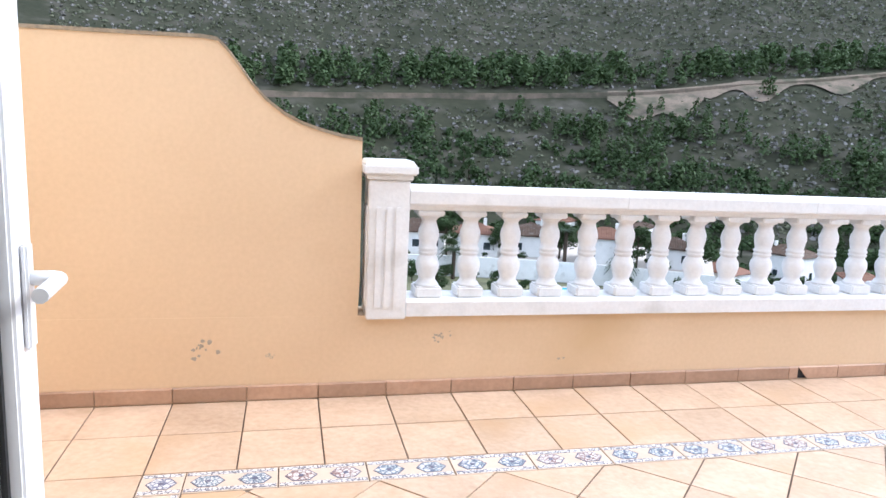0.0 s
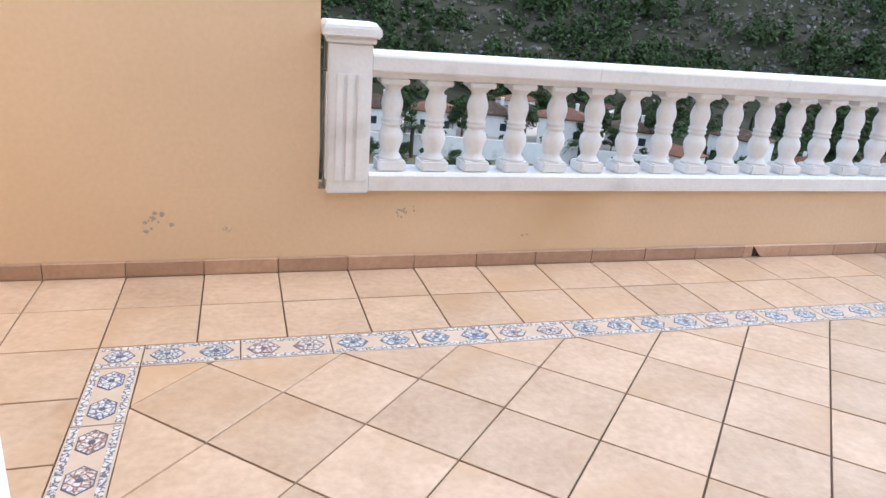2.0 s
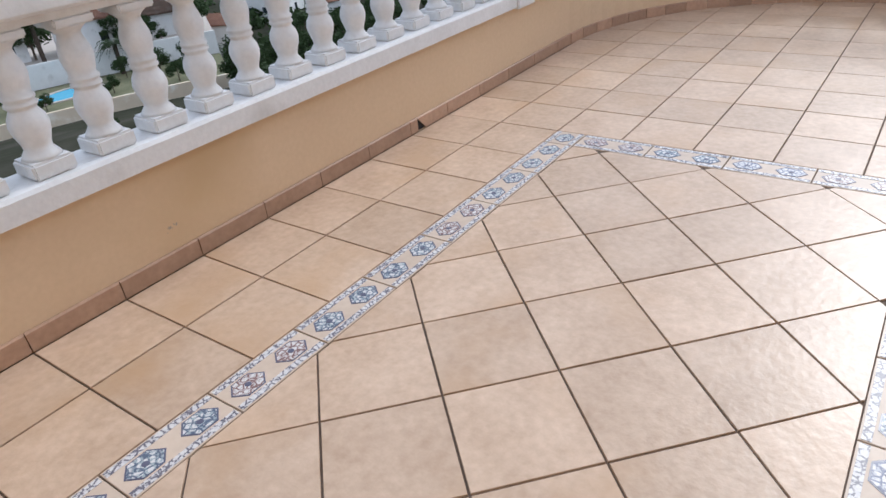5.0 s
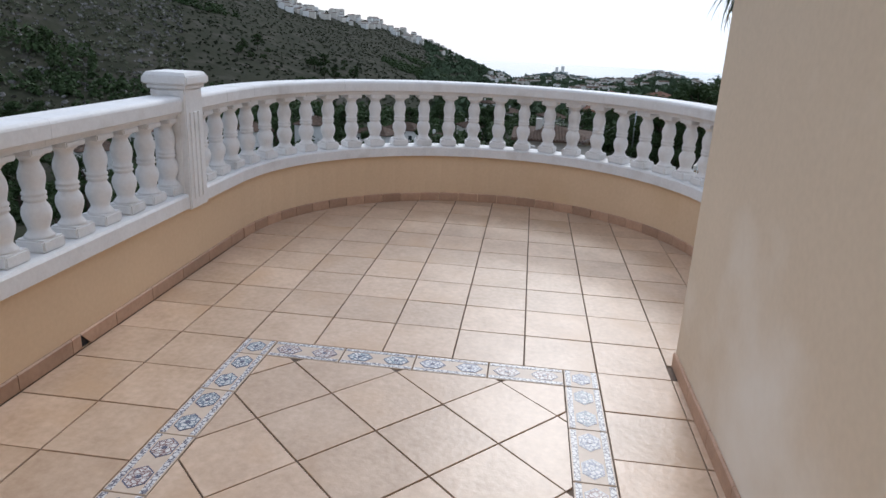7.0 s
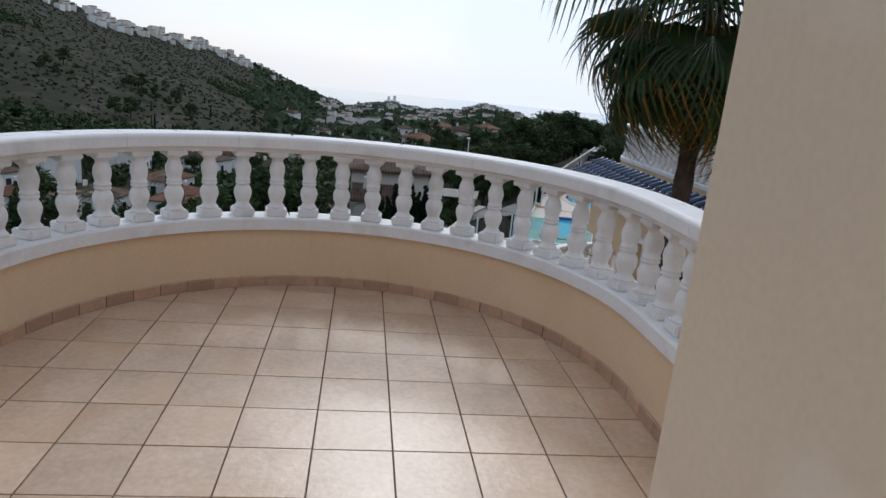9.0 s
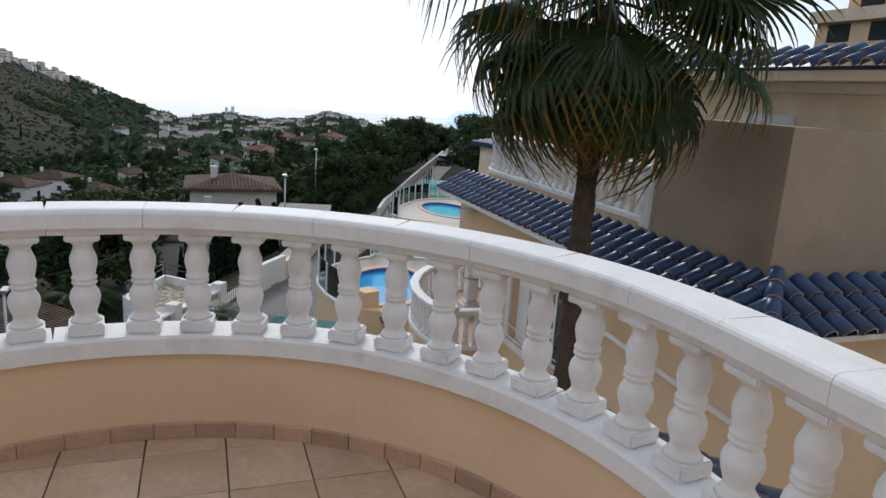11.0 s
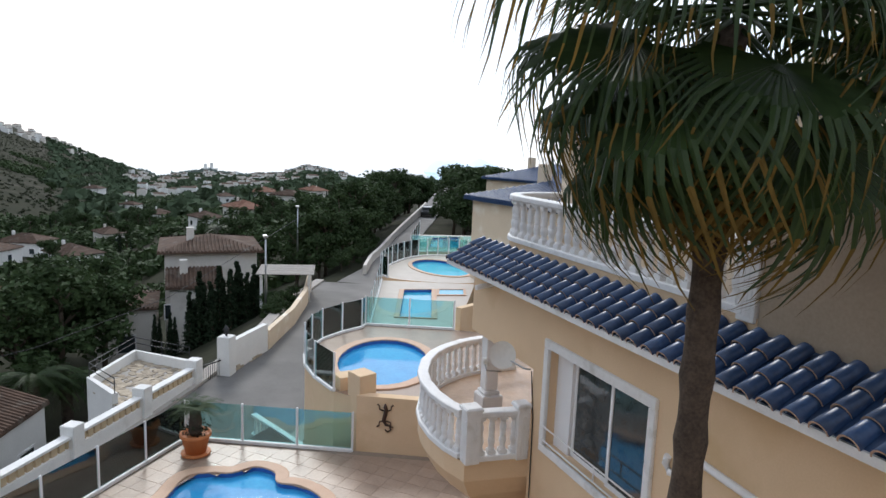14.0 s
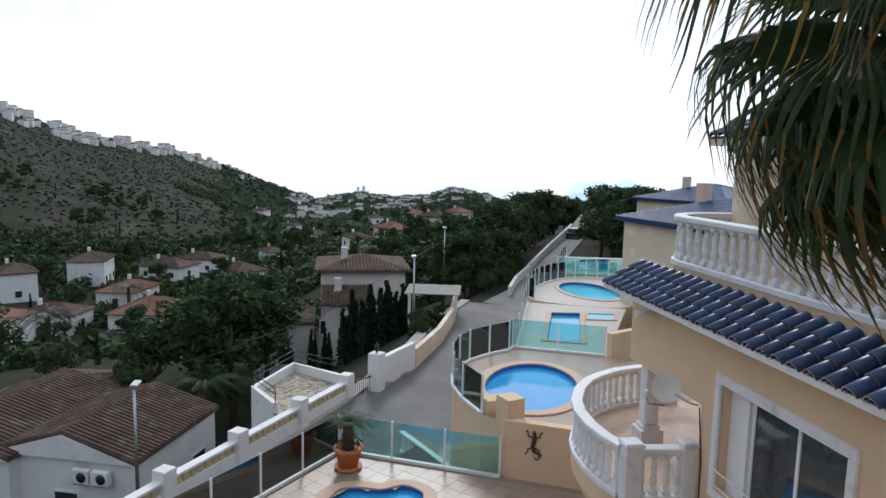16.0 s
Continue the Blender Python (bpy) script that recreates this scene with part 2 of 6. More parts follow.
# lighter copy of the scrub leaves; the sun on this slope is painted in
SCRUBLIT = leaf_mat("sunlit_scrub_leaves", (0.150, 0.150, 0.102), (0.075, 0.086, 0.053), 0.1, 0.8)
CYPRESS = leaf_mat("cypress_leaves", (0.026, 0.042, 0.020), (0.012, 0.022, 0.011), 0.1, 0.7)
POTCLAY = mat("terracotta_pot", (0.56, 0.20, 0.065), (0.46, 0.15, 0.05), rough=0.6, scale=6, fine=40, bump=0.1)
TERRACE_IN = mat("room_paint", (0.75, 0.72, 0.67), (0.72, 0.69, 0.64), rough=0.9, bump=0.05)
CARPAINT = mat("dark_car_paint", (0.02, 0.022, 0.025), (0.015, 0.016, 0.018), rough=0.2, spec=0.6, bump=0.0)
BRONZE = mat("bronze_figure", (0.10, 0.055, 0.04), (0.06, 0.035, 0.028), rough=0.5, metal=0.3, bump=0.1)
BLOCKWALL = mat("ochre_block", (0.58, 0.46, 0.30), (0.50, 0.39, 0.25), rough=0.9, scale=3, fine=25, bump=0.2)


def motif_mat(name, ink, centre):
    """Glazed white tile painted with fine leaf-like strokes round a rosette."""
    m = bpy.data.materials.new(name)
    m.use_nodes = True
    nt = m.node_tree
    b = nt.nodes["Principled BSDF"]
    tc, inf = nt.nodes.new("ShaderNodeTexCoord"), nt.nodes.new("ShaderNodeObjectInfo")
    off = nt.nodes.new("ShaderNodeVectorMath"); off.operation = "ADD"
    mu = nt.nodes.new("ShaderNodeMath"); mu.operation = "MULTIPLY"; mu.inputs[1].default_value = 9.0
    nt.links.new(inf.outputs["Random"], mu.inputs[0]); nt.links.new(tc.outputs["Object"], off.inputs[0]); nt.links.new(mu.outputs[0], off.inputs[1])
    vo, no = nt.nodes.new("ShaderNodeTexVoronoi"), nt.nodes.new("ShaderNodeTexNoise")
    vo.feature = "DISTANCE_TO_EDGE"
    vo.inputs["Scale"].default_value = 52.0
    no.inputs["Scale"].default_value, no.inputs["Detail"].default_value = 120.0, 2
    nt.links.new(off.outputs[0], vo.inputs["Vector"]); nt.links.new(off.outputs[0], no.inputs["Vector"])
    r1 = nt.nodes.new("ShaderNodeValToRGB")
    r1.color_ramp.elements[0].position, r1.color_ramp.elements[1].position = 0.08, 0.16
    r1.color_ramp.elements[0].color, r1.color_ramp.elements[1].color = (*ink, 1), (0.66, 0.64, 0.62, 1)
    nt.links.new(vo.outputs["Distance"], r1.inputs[0])
    r2 = nt.nodes.new("ShaderNodeValToRGB")
    r2.color_ramp.elements[0].position, r2.color_ramp.elements[1].position = 0.52, 0.60
    nt.links.new(no.outputs["Fac"], r2.inputs[0])
    mx = nt.nodes.new("ShaderNodeMixRGB"); mx.inputs[2].default_value = (*centre, 1)
    nt.links.new(r2.outputs[0], mx.inputs[0]); nt.links.new(r1.outputs[0], mx.inputs[1])
    nt.links.new(mx.outputs[0], b.inputs["Base Color"])
    b.inputs["Roughness"].default_value = 0.4
    return m


MOTIFS = [motif_mat("blue_motif", (0.10, 0.115, 0.20), (0.40, 0.41, 0.45)), motif_mat("green_motif", (0.09, 0.12, 0.18), (0.34, 0.40, 0.42)), motif_mat("red_motif", (0.20, 0.10, 0.09), (0.46, 0.40, 0.38))]
EDGING = motif_mat("edging_motif", (0.13, 0.12, 0.15), (0.58, 0.56, 0.56))


# ---- mesh helpers ----
from mathutils.geometry import tessellate_polygon


def mesh_ob(name, bm, material, parent=None, label="", smooth=False):
    me = bpy.data.meshes.new(name)
    bmesh.ops.recalc_face_normals(bm, faces=bm.faces)
    bm.to_mesh(me)
    bm.free()
    for m in material if isinstance(material, (list, tuple)) else [material]:
        me.materials.append(m)
    if smooth:
        for p in me.polygons:
            p.use_smooth = True
    ob = new(name, me)
    if parent:
        ob.parent = parent
    if label:
        ob["label"] = label
    return ob


def part(name, bm, material, parent, label="", smooth=False):
    return mesh_ob(name, bm, material, parent, label, smooth)


def thing(name, label, category, at=(0, 0, 0), rz=0, group="", kind=""):
    ob = new(name)
    ob.matrix_basis = pose(*at, 0, 0, rz)
    return tagged(ob, label, category, group, kind)


def structure(name, bm, material, label, category, smooth=False):
    return tagged(mesh_ob(name, bm, material, None, "", smooth), label, category, "", "structure")


def box(bm, x0, x1, y0, y1, z0, z1, bevel=0.0, mi=0):
    vs = [bm.verts.new((x, y, z)) for z in (z0, z1) for x, y in ((x0, y0), (x1, y0), (x1, y1), (x0, y1))]
    fs = [bm.faces.new([vs[i] for i in q]) for q in ((3, 2, 1, 0), (4, 5, 6, 7), (0, 1, 5, 4), (1, 2, 6, 5), (2, 3, 7, 6), (3, 0, 4, 7))]
    for f in fs:
        f.material_index = mi
    if bevel:
        es = list({e for f in fs for e in f.edges})
        bmesh.ops.bevel(bm, geom=es, offset=bevel, segments=2, affect="EDGES")
    return bm


def prism(bm, pts, z0, z1, mi=0, inset=0.0):
    """Upright prism on a 2D outline; inset draws in the top edge, as a worn arris."""
    n = len(pts)
    cx, cy = sum(p[0] for p in pts) / n, sum(p[1] for p in pts) / n
    lo = [bm.verts.new((p[0], p[1], z0)) for p in pts]
    loops = [lo]
    if inset:
        loops.append([bm.verts.new((p[0], p[1], z1 - inset)) for p in pts])
    k = inset
    top = []
    for p in pts:
        d = math.hypot(p[0] - cx, p[1] - cy) or 1
        top.append(bm.verts.new((p[0] - (p[0] - cx) / d * k, p[1] - (p[1] - cy) / d * k, z1)))
    loops.append(top)
    for a, b in zip(loops, loops[1:]):
        for i in range(n):
            bm.faces.new((a[i], a[(i + 1) % n], b[(i + 1) % n], b[i])).material_index = mi
    bm.faces.new(top).material_index = mi
    bm.faces.new(list(reversed(lo))).material_index = mi
    return bm


def lathe(bm, prof, seg=16, cx=0.0, cy=0.0, mi=0):
    rings = []
    for r, z in prof:
        rings.append([bm.verts.new((cx + r * math.cos(2 * math.pi * i / seg), cy + r * math.sin(2 * math.pi * i / seg), z)) for i in range(seg)])
    for a, b in zip(rings, rings[1:]):
        for i in range(seg):
            f = bm.faces.new((a[i], a[(i + 1) % seg], b[(i + 1) % seg], b[i]))
            f.material_index, f.smooth = mi, True
    bm.faces.new(list(reversed(rings[0]))).material_index = mi
    bm.faces.new(rings[-1]).material_index = mi
    return bm


def tube(bm, pts, r, seg=6, mi=0):
    """Round bar along points; r may be one radius or one for each point."""
    pts = [Vector(p) for p in pts]
    rings = []
    for i, p in enumerate(pts):
        d = (pts[min(i + 1, len(pts) - 1)] - pts[max(i - 1, 0)]).normalized()
        a = d.orthogonal().normalized() if abs(d.z) > 0.95 else d.cross(Vector((0, 0, 1))).normalized()
        b = d.cross(a)
        rr = r[i] if isinstance(r, (list, tuple)) else r
        rings.append([bm.verts.new(p + a * rr * math.cos(2 * math.pi * k / seg) + b * rr * math.sin(2 * math.pi * k / seg)) for k in range(seg)])
    for a, b in zip(rings, rings[1:]):
        for k in range(seg):
            f = bm.faces.new((a[k], a[(k + 1) % seg], b[(k + 1) % seg], b[k]))
            f.material_index, f.smooth = mi, True
    bm.faces.new(list(reversed(rings[0]))).material_index = mi
    bm.faces.new(rings[-1]).material_index = mi
    return bm


def sweep(bm, path, section, mi=0, closed_ends=True, loop=False):
    """Carry a section (offset to the left, height) along a level 2D path, mitred."""
    rings = []
    n = len(path)
    for i, (x, y) in enumerate(path):
        a, b = (path[i - 1], path[(i + 1) % n]) if loop else (path[max(i - 1, 0)], path[min(i + 1, n - 1)])
        d = Vector((b[0] - a[0], b[1] - a[1])).normalized()
        nx, ny = -d.y, d.x
        rings.append([bm.verts.new((x + nx * o, y + ny * o, z)) for o, z in section])
    m = len(section)
    for a, b in zip(rings, rings[1:] + (rings[:1] if loop else [])):
        for k in range(m):
            bm.faces.new((a[k], a[(k + 1) % m], b[(k + 1) % m], b[k])).material_index = mi
    if closed_ends and not loop:
        bm.faces.new(list(reversed(rings[0]))).material_index = mi
        bm.faces.new(rings[-1]).material_index = mi
    return bm


def clip(poly, px, py, nx, ny):
    """Keep the side of a polygon on which (p - (px, py)) . n <= 0."""
    out = []
    for i, p in enumerate(poly):
        q = poly[(i + 1) % len(poly)]
        a, b = (p[0] - px) * nx + (p[1] - py) * ny, (q[0] - px) * nx + (q[1] - py) * ny
        if a <= 0:
            out.append(p)
        if a * b < 0:
            k = a / (a - b)
            out.append((p[0] + (q[0] - p[0]) * k, p[1] + (q[1] - p[1]) * k))
    return out


def area(poly):
    return abs(sum(p[0] * q[1] - q[0] * p[1] for p, q in zip(poly, poly[1:] + poly[:1]))) / 2


def arc(cx, cy, r, a0, a1, n):
    return [(cx + r * math.cos(radians(a0 + (a1 - a0) * i / n)), cy + r * math.sin(radians(a0 + (a1 - a0) * i / n))) for i in range(n + 1)]


def along(path, step, first=None):
    """Points at even steps along a path, with the heading at each."""
    out, left = [], step / 2 if first is None else first
    for a, b in zip(path, path[1:]):
        L = math.dist(a, b)
        d = left
        while d < L:
            out.append((a[0] + (b[0] - a[0]) * d / L, a[1] + (b[1] - a[1]) * d / L, math.degrees(math.atan2(b[1] - a[1], b[0] - a[0]))))
            d += step
        left = d - L
    return out


def cut_path(path, step):
    """Split a path into runs of about that length."""
    total = sum(math.dist(a, b) for a, b in zip(path, path[1:]))
    n = max(1, round(total / step))
    marks = [total * i / n for i in range(n + 1)]
    dense = [path[0]]
    for a, b in zip(path, path[1:]):
        k = max(1, int(math.dist(a, b) / 0.06))
        dense += [(a[0] + (b[0] - a[0]) * i / k, a[1] + (b[1] - a[1]) * i / k) for i in range(1, k + 1)]
    runs, cur, s, j = [], [dense[0]], 0.0, 1
    for a, b in zip(dense, dense[1:]):
        s += math.dist(a, b)
        cur.append(b)
        if j < len(marks) - 1 and s >= marks[j]:
            runs.append(cur)
            cur = [b]
            j += 1
    if len(cur) > 1:
        runs.append(cur)
    return runs

# ---- the land ----
ROAD = [(12.0, 7.5, -8.8), (20.3, 2.1, -8.6), (26.1, -1.4, -8.4), (31.6, -5.0, -8.1), (37.5, -8.0, -8.0), (44.0, -10.4, -8.0), (51.0, -13.8, -8.1), (57.0, -17.9, -8.0), (63.4, -20.1, -8.0), (70.3, -22.9, -8.0), (82.4, -28.4, -8.2), (106.5, -39.6, -8.6), (130.0, -50.5, -7.8), (150.0, -60.0, -8.0)]
RIDGE = [(-180, 9, 260), (-120, 9, 260), (-75, 7, 260), (-50, 2, 300), (-34, -2.6, 700), (-24, -3.9, 1300), (-15, -4.0, 1700), (-13, -3.1, 1900), (-11.5, -2.7, 1900), (-9.8, -2.35, 1900), (-8, -3.1, 1950), (-5.1, -3.45, 2100),
         (-3.5, -3.3, 2250), (-2.2, -3.0, 2400), (0, -3.3, 2200), (1.5, -3.5, 1700), (3.9, -2.55, 1300), (6.8, -1.5, 1100), (9.5, -0.35, 900), (12.4, 0.6, 800), (15.7, 1.1, 720), (19.2, 1.65, 660), (23.8, 3.2, 600), (32, 6.5, 560), (42, 10.5, 500), (55, 13.5, 460), (80, 14.5, 440), (110, 14, 430), (140, 12, 400), (180, 9, 300)]
RA = np.array([r[0] for r in RIDGE]); RE = np.array([r[1] for r in RIDGE]); RR = np.array([r[2] for r in RIDGE])


def wave(x, y, s, seed):
    return np.sin(x / s + seed) * np.cos(y / s * 1.13 + seed * 2.1) + 0.5 * np.sin(x / s * 2.3 + y / s * 1.7 + seed * 3)


def land(x, y):
    """Height of the ground."""
    x, y = np.asarray(x, float), np.asarray(y, float)
    dx, dy = x - 6.0, y + 2.0
    r = np.hypot(dx, dy)
    az = np.degrees(np.arctan2(dy, dx))
    el, rr = np.interp(az, RA, RE), np.interp(az, RA, RR)
    zr = rr * np.tan(np.radians(el)) + 1.5
    # along the road
    best = np.full(x.shape, 1e9); side = np.zeros(x.shape); zroad = np.full(x.shape, -8.0)
    for a, b in zip(ROAD, ROAD[1:]):
        ux, uy = b[0] - a[0], b[1] - a[1]
        L2 = ux * ux + uy * uy
        k = np.clip(((x - a[0]) * ux + (y - a[1]) * uy) / L2, 0, 1)
        d = np.hypot(x - a[0] - k * ux, y - a[1] - k * uy)
        s = np.sign(ux * (y - a[1]) - uy * (x - a[0]))
        near = d < best
        best, side, zroad = np.where(near, d, best), np.where(near, s, side), np.where(near, a[2] + k * (b[2] - a[2]), zroad)
    left = np.clip((best - 3.2) * 0.55, 0, 6.0)
    right = np.clip((best - 3.2) * 0.12, 0, 2.5)
    local = zroad - 0.12 + np.where(side > 0, -left, right * 0.6)
    valley = np.interp(az, [-6, 3, 100, 130], [-13.0, -24.5, -24.5, -13.0]) + wave(x, y, 40.0, 1.0) * 0.6
    far_floor = np.interp(az, [-40, -20, 0, 10, 25], [-10, -22, -40, -35, -15])
    foot = np.interp(az, [-4, 8, 60, 120], [140.0, 195.0, 180.0, 140.0])
    rise = np.clip((r - foot) / np.maximum(rr - foot, 1.0), 0, 1)
    hw = np.clip((az + 1.0) / 9.0, 0, 1)
    hw = hw * hw * (3 - 2 * hw)
    mid = valley + (far_floor - valley) * np.clip((r - 110) / 500, 0, 1)
    p = 1.7 - 0.58 * hw
    outer = mid + (zr - mid) * rise ** p + wave(x, y, 55.0, 2.0) * 2.2 * rise * (1 - rise)
    past = np.clip((r - rr) / 900.0, 0, 1)
    outer = np.where(r > rr, zr - past * (zr + 195.0), outer)
    w = np.clip((r - 55.0) / 45.0, 0, 1)
    w = np.where((side < 0) | (best < 9), np.clip((r - 100.0) / 60.0, 0, 1), w)
    return local * (1 - w) + outer * w


def sheet(name, azs, rs, material):
    A, R = np.meshgrid(np.radians(azs), rs)
    X, Y = 6.0 + R * np.cos(A), -2.0 + R * np.sin(A)
    Z = land(X, Y)
    nr, na = X.shape
    idx = np.arange(nr * na).reshape(nr, na)
    nxt = np.roll(idx, -1, axis=1)
    faces = np.stack([idx[:-1], nxt[:-1], nxt[1:], idx[1:]], -1).reshape(-1, 4)
    me = bpy.data.meshes.new(name)
    me.from_pydata(np.stack([X, Y, Z], -1).reshape(-1, 3).tolist(), [], faces.tolist())
    me.materials.append(material)
    me.polygons.foreach_set("use_smooth", [True] * len(me.polygons))
    return new(name, me)


azs = np.concatenate([np.arange(-180, -40, 3.0), np.arange(-40, 110, 0.5), np.arange(110, 180, 3.0)])
ground = sheet("ground", azs, np.geomspace(8.5, 4850, 190), GROUND)
tagged(ground, "dry scrub hillsides and valley floor with pale stones", "ground", kind="structure")
bm = bmesh.new()
prism(bm, arc(6, -2, 4880, -70, 60, 60) + [(1200, 600), (1200, -800)], -166.0, -165.0)
structure("water", bm, SEA, "pale hazy sea beyond the coast", "sea")


def ribbon(name, pts, width, lift, material, label, category, skirt=0.5, dense=2.0):
    """A strip of paving laid along a line, with a little thickness."""
    bm = bmesh.new()
    P = []
    for a, b in zip(pts, pts[1:]):
        k = max(1, int(math.dist(a[:2], b[:2]) / dense))
        P += [tuple(a[j] + (b[j] - a[j]) * i / k for j in range(3)) for i in range(k)]
    P.append(pts[-1])
    rings = []
    for i, p in enumerate(P):
        a, b = P[max(i - 2, 0)], P[min(i + 2, len(P) - 1)]
        d = Vector((b[0] - a[0], b[1] - a[1])).normalized()
        n = Vector((-d.y, d.x))
        row = [(p[0] + n.x * o, p[1] + n.y * o) for o in (-width / 2, width / 2)]
        rings.append([bm.verts.new((row[0][0], row[0][1], p[2] + lift - skirt)), bm.verts.new((row[0][0], row[0][1], p[2] + lift)), bm.verts.new((row[1][0], row[1][1], p[2] + lift)), bm.verts.new((row[1][0], row[1][1], p[2] + lift - skirt))])
    for a, b in zip(rings, rings[1:]):
        for k in range(3):
            bm.faces.new((a[k], a[k + 1], b[k + 1], b[k]))
    return structure(name, bm, material, label, category)


ribbon("road", ROAD[:7], 5.2, 0.0, ASPHALT, "worn grey asphalt road winding downhill", "road")
ribbon("road_upper", ROAD[6:], 3.4, 0.01, ASPHALT, "narrow worn asphalt lane running on past the bend", "road")
for o, nm in ((2.9, "pavement"), (-2.9, "pavement")):
    pts = []
    for i, p in enumerate(ROAD):
        a, b = ROAD[max(i - 1, 0)], ROAD[min(i + 1, len(ROAD) - 1)]
        d = Vector((b[0] - a[0], b[1] - a[1])).normalized()
        pts.append((p[0] - d.y * o, p[1] + d.x * o, p[2] + 0.12))
    ribbon(nm, pts[1:7], 0.6, 0.0, CONCRETE, "pale concrete kerb and footway beside the road", "pavement")

# the track cut across the far hillside
track = []
for az, el in ((101, 2.3), (90, 2.5), (80, 2.95), (70, 3.4), (62, 3.75), (56, 4.5), (50, 5.0), (44, 5.6), (38, 6.1)):
    rr = np.linspace(185, 480, 400)
    x, y = 6 + rr * math.cos(radians(az)), -2 + rr * math.sin(radians(az))
    e = np.degrees(np.arctan2(land(x, y) - 1.3, rr))
    k = int(np.argmax(e > el))
    track.append((float(x[k]), float(y[k]), float(land(x[k], y[k]))))
ribbon("road_far", track, 4.0, 0.7, EARTH, "pale earth track cut across the far hillside", "road", skirt=3.0, dense=6.0)
bm = bmesh.new()
low_edge, high_edge = [], []
for i in range(60):
    s = i / 59 * 4.4 + 3.6
    j = min(int(s), len(track) - 2)
    k = s - j
    x, y = track[j][0] * (1 - k) + track[j + 1][0] * k, track[j][1] * (1 - k) + track[j + 1][1] * k
    az = math.atan2(y + 2, x - 6)
    deep = 4 + 16 * abs(math.sin(i * 0.21)) * (0.5 + 0.5 * math.sin(i * 0.57)) + 14 * math.exp(-((i - 9) / 6) ** 2)
    for lst, d in ((high_edge, 2.0), (low_edge, -deep)):
        px, py = x + math.cos(az) * d, y + math.sin(az) * d
        lst.append(bm.verts.new((px, py, float(land(px, py)) + 0.7)))
for i in range(59):
    bm.faces.new((low_edge[i], low_edge[i + 1], high_edge[i + 1], high_edge[i]))
tagged(mesh_ob("bare_bank", bm, EARTH), "bare pale earth bank below the hillside track", "earth bank", "", "structure")

# ---- the terrace ----
S, W = 0.335, 0.155
CX, CY, R = 4.89, -1.635, 1.63
X0, XH, YH, YB = -0.95, 3.50, -2.73, CY - R
GY = -0.014                            # the tiling starts at the face of the skirting
BEND = arc(CX, CY, R, 90, -90, 36)
LINE = [(0.80, 0.0), (4.08, 0.0)]


def wall_run(name, path, thick, z0, z1, label):
    bm = bmesh.new()
    sweep(bm, path, [(0, z0), (0, z1), (thick, z1), (thick, z0)])
    return structure(name, bm, RENDER, label, "wall")


wall_run("wall_low", [(X0, 0.0), (CX, 0.0)] + BEND[1:] + [(XH, YB)], 0.18, -9.0, 0.41, "low ochre rendered parapet wall below the balustrade")
prof = [(X0 - 0.2, 0.41), (0.52, 0.41), (0.525, 0.60), (0.52, 1.262), (0.42, 1.275), (0.33, 1.297), (0.24, 1.325), (0.16, 1.365), (0.08, 1.425), (0.02, 1.49), (-0.03, 1.56), (-0.08, 1.625), (-0.12, 1.665), (-0.18, 1.672), (X0 - 0.2, 1.655)]
bm = bmesh.new()
fr = [bm.verts.new((x, 0.002, z)) for x, z in prof]
bk = [bm.verts.new((x, 0.182, z)) for x, z in prof]
bm.faces.new(fr); bm.faces.new(list(reversed(bk)))
for i in range(len(prof)):
    bm.faces.new((fr[i], bk[i], bk[(i + 1) % len(prof)], fr[(i + 1) % len(prof)]))
structure("wall_screen", bm, RENDER, "ochre rendered privacy wall with a swept curved top", "wall")
bm = bmesh.new()
CAPM = mat("lichen_edge", (0.42, 0.34, 0.24), (0.20, 0.17, 0.13), rough=1.0, scale=14, fine=70, bump=0.5, coords="World")
tops = prof[3:]
a = [[bm.verts.new((x, yy, z + dz)) for yy, dz in ((-0.004, -0.008), (-0.006, 0.008), (0.188, 0.008), (0.186, -0.008))] for x, z in tops]
for p, q in zip(a, a[1:]):
    for k in range(4):
        bm.faces.new((p[k], p[(k + 1) % 4], q[(k + 1) % 4], q[k]))
bm.faces.new(a[0]); bm.faces.new(list(reversed(a[-1])))
structure("trim", bm, CAPM, "weathered lichen-stained arris along the swept wall top", "wall coping")
bm = box(bmesh.new(), X0 - 0.2, X0, YH - 0.25, 0.0, -9.0, 2.8)
structure("wall_west", bm, CREAM, "tall cream rendered wall closing the terrace end", "wall")
DX0, DX1, DH = -0.27, 0.76, 2.12
wh = structure("wall_house", box(bmesh.new(), DX1, XH, YH - 0.25, YH, -9.0, 2.8), CREAM, "cream rendered house wall with a doorway", "wall")
part("wall_end", box(bmesh.new(), X0, DX0, YH - 0.25, YH, -9.0, 2.8), CREAM, wh)
part("lintel", box(bmesh.new(), DX0, DX1, YH - 0.25, YH, DH, 2.8), CREAM, wh)
part("footing", box(bmesh.new(), DX0, DX1, YH - 0.25, YH, -9.0, -0.03), CREAM, wh)
bm = box(bmesh.new(), XH - 0.25, XH, -9.0, YH - 0.25, -9.0, 2.8)
structure("wall_east", bm, CREAM, "cream rendered side wall of the house", "wall")
bm = bmesh.new()
box(bm, X0 - 0.2, XH - 0.25, -9.0, -8.8, -0.1, 2.8)
box(bm, X0 - 0.2, X0, -8.8, YH - 0.25, -0.1, 2.8)
structure("wall_room", bm, TERRACE_IN, "plain painted inner room walls", "wall")
bm = box(bmesh.new(), X0, XH - 0.25, -8.8, YH - 0.25, -0.15, -0.004)
structure("floor_room", bm, TILE, "pale tiled room floor", "floor")
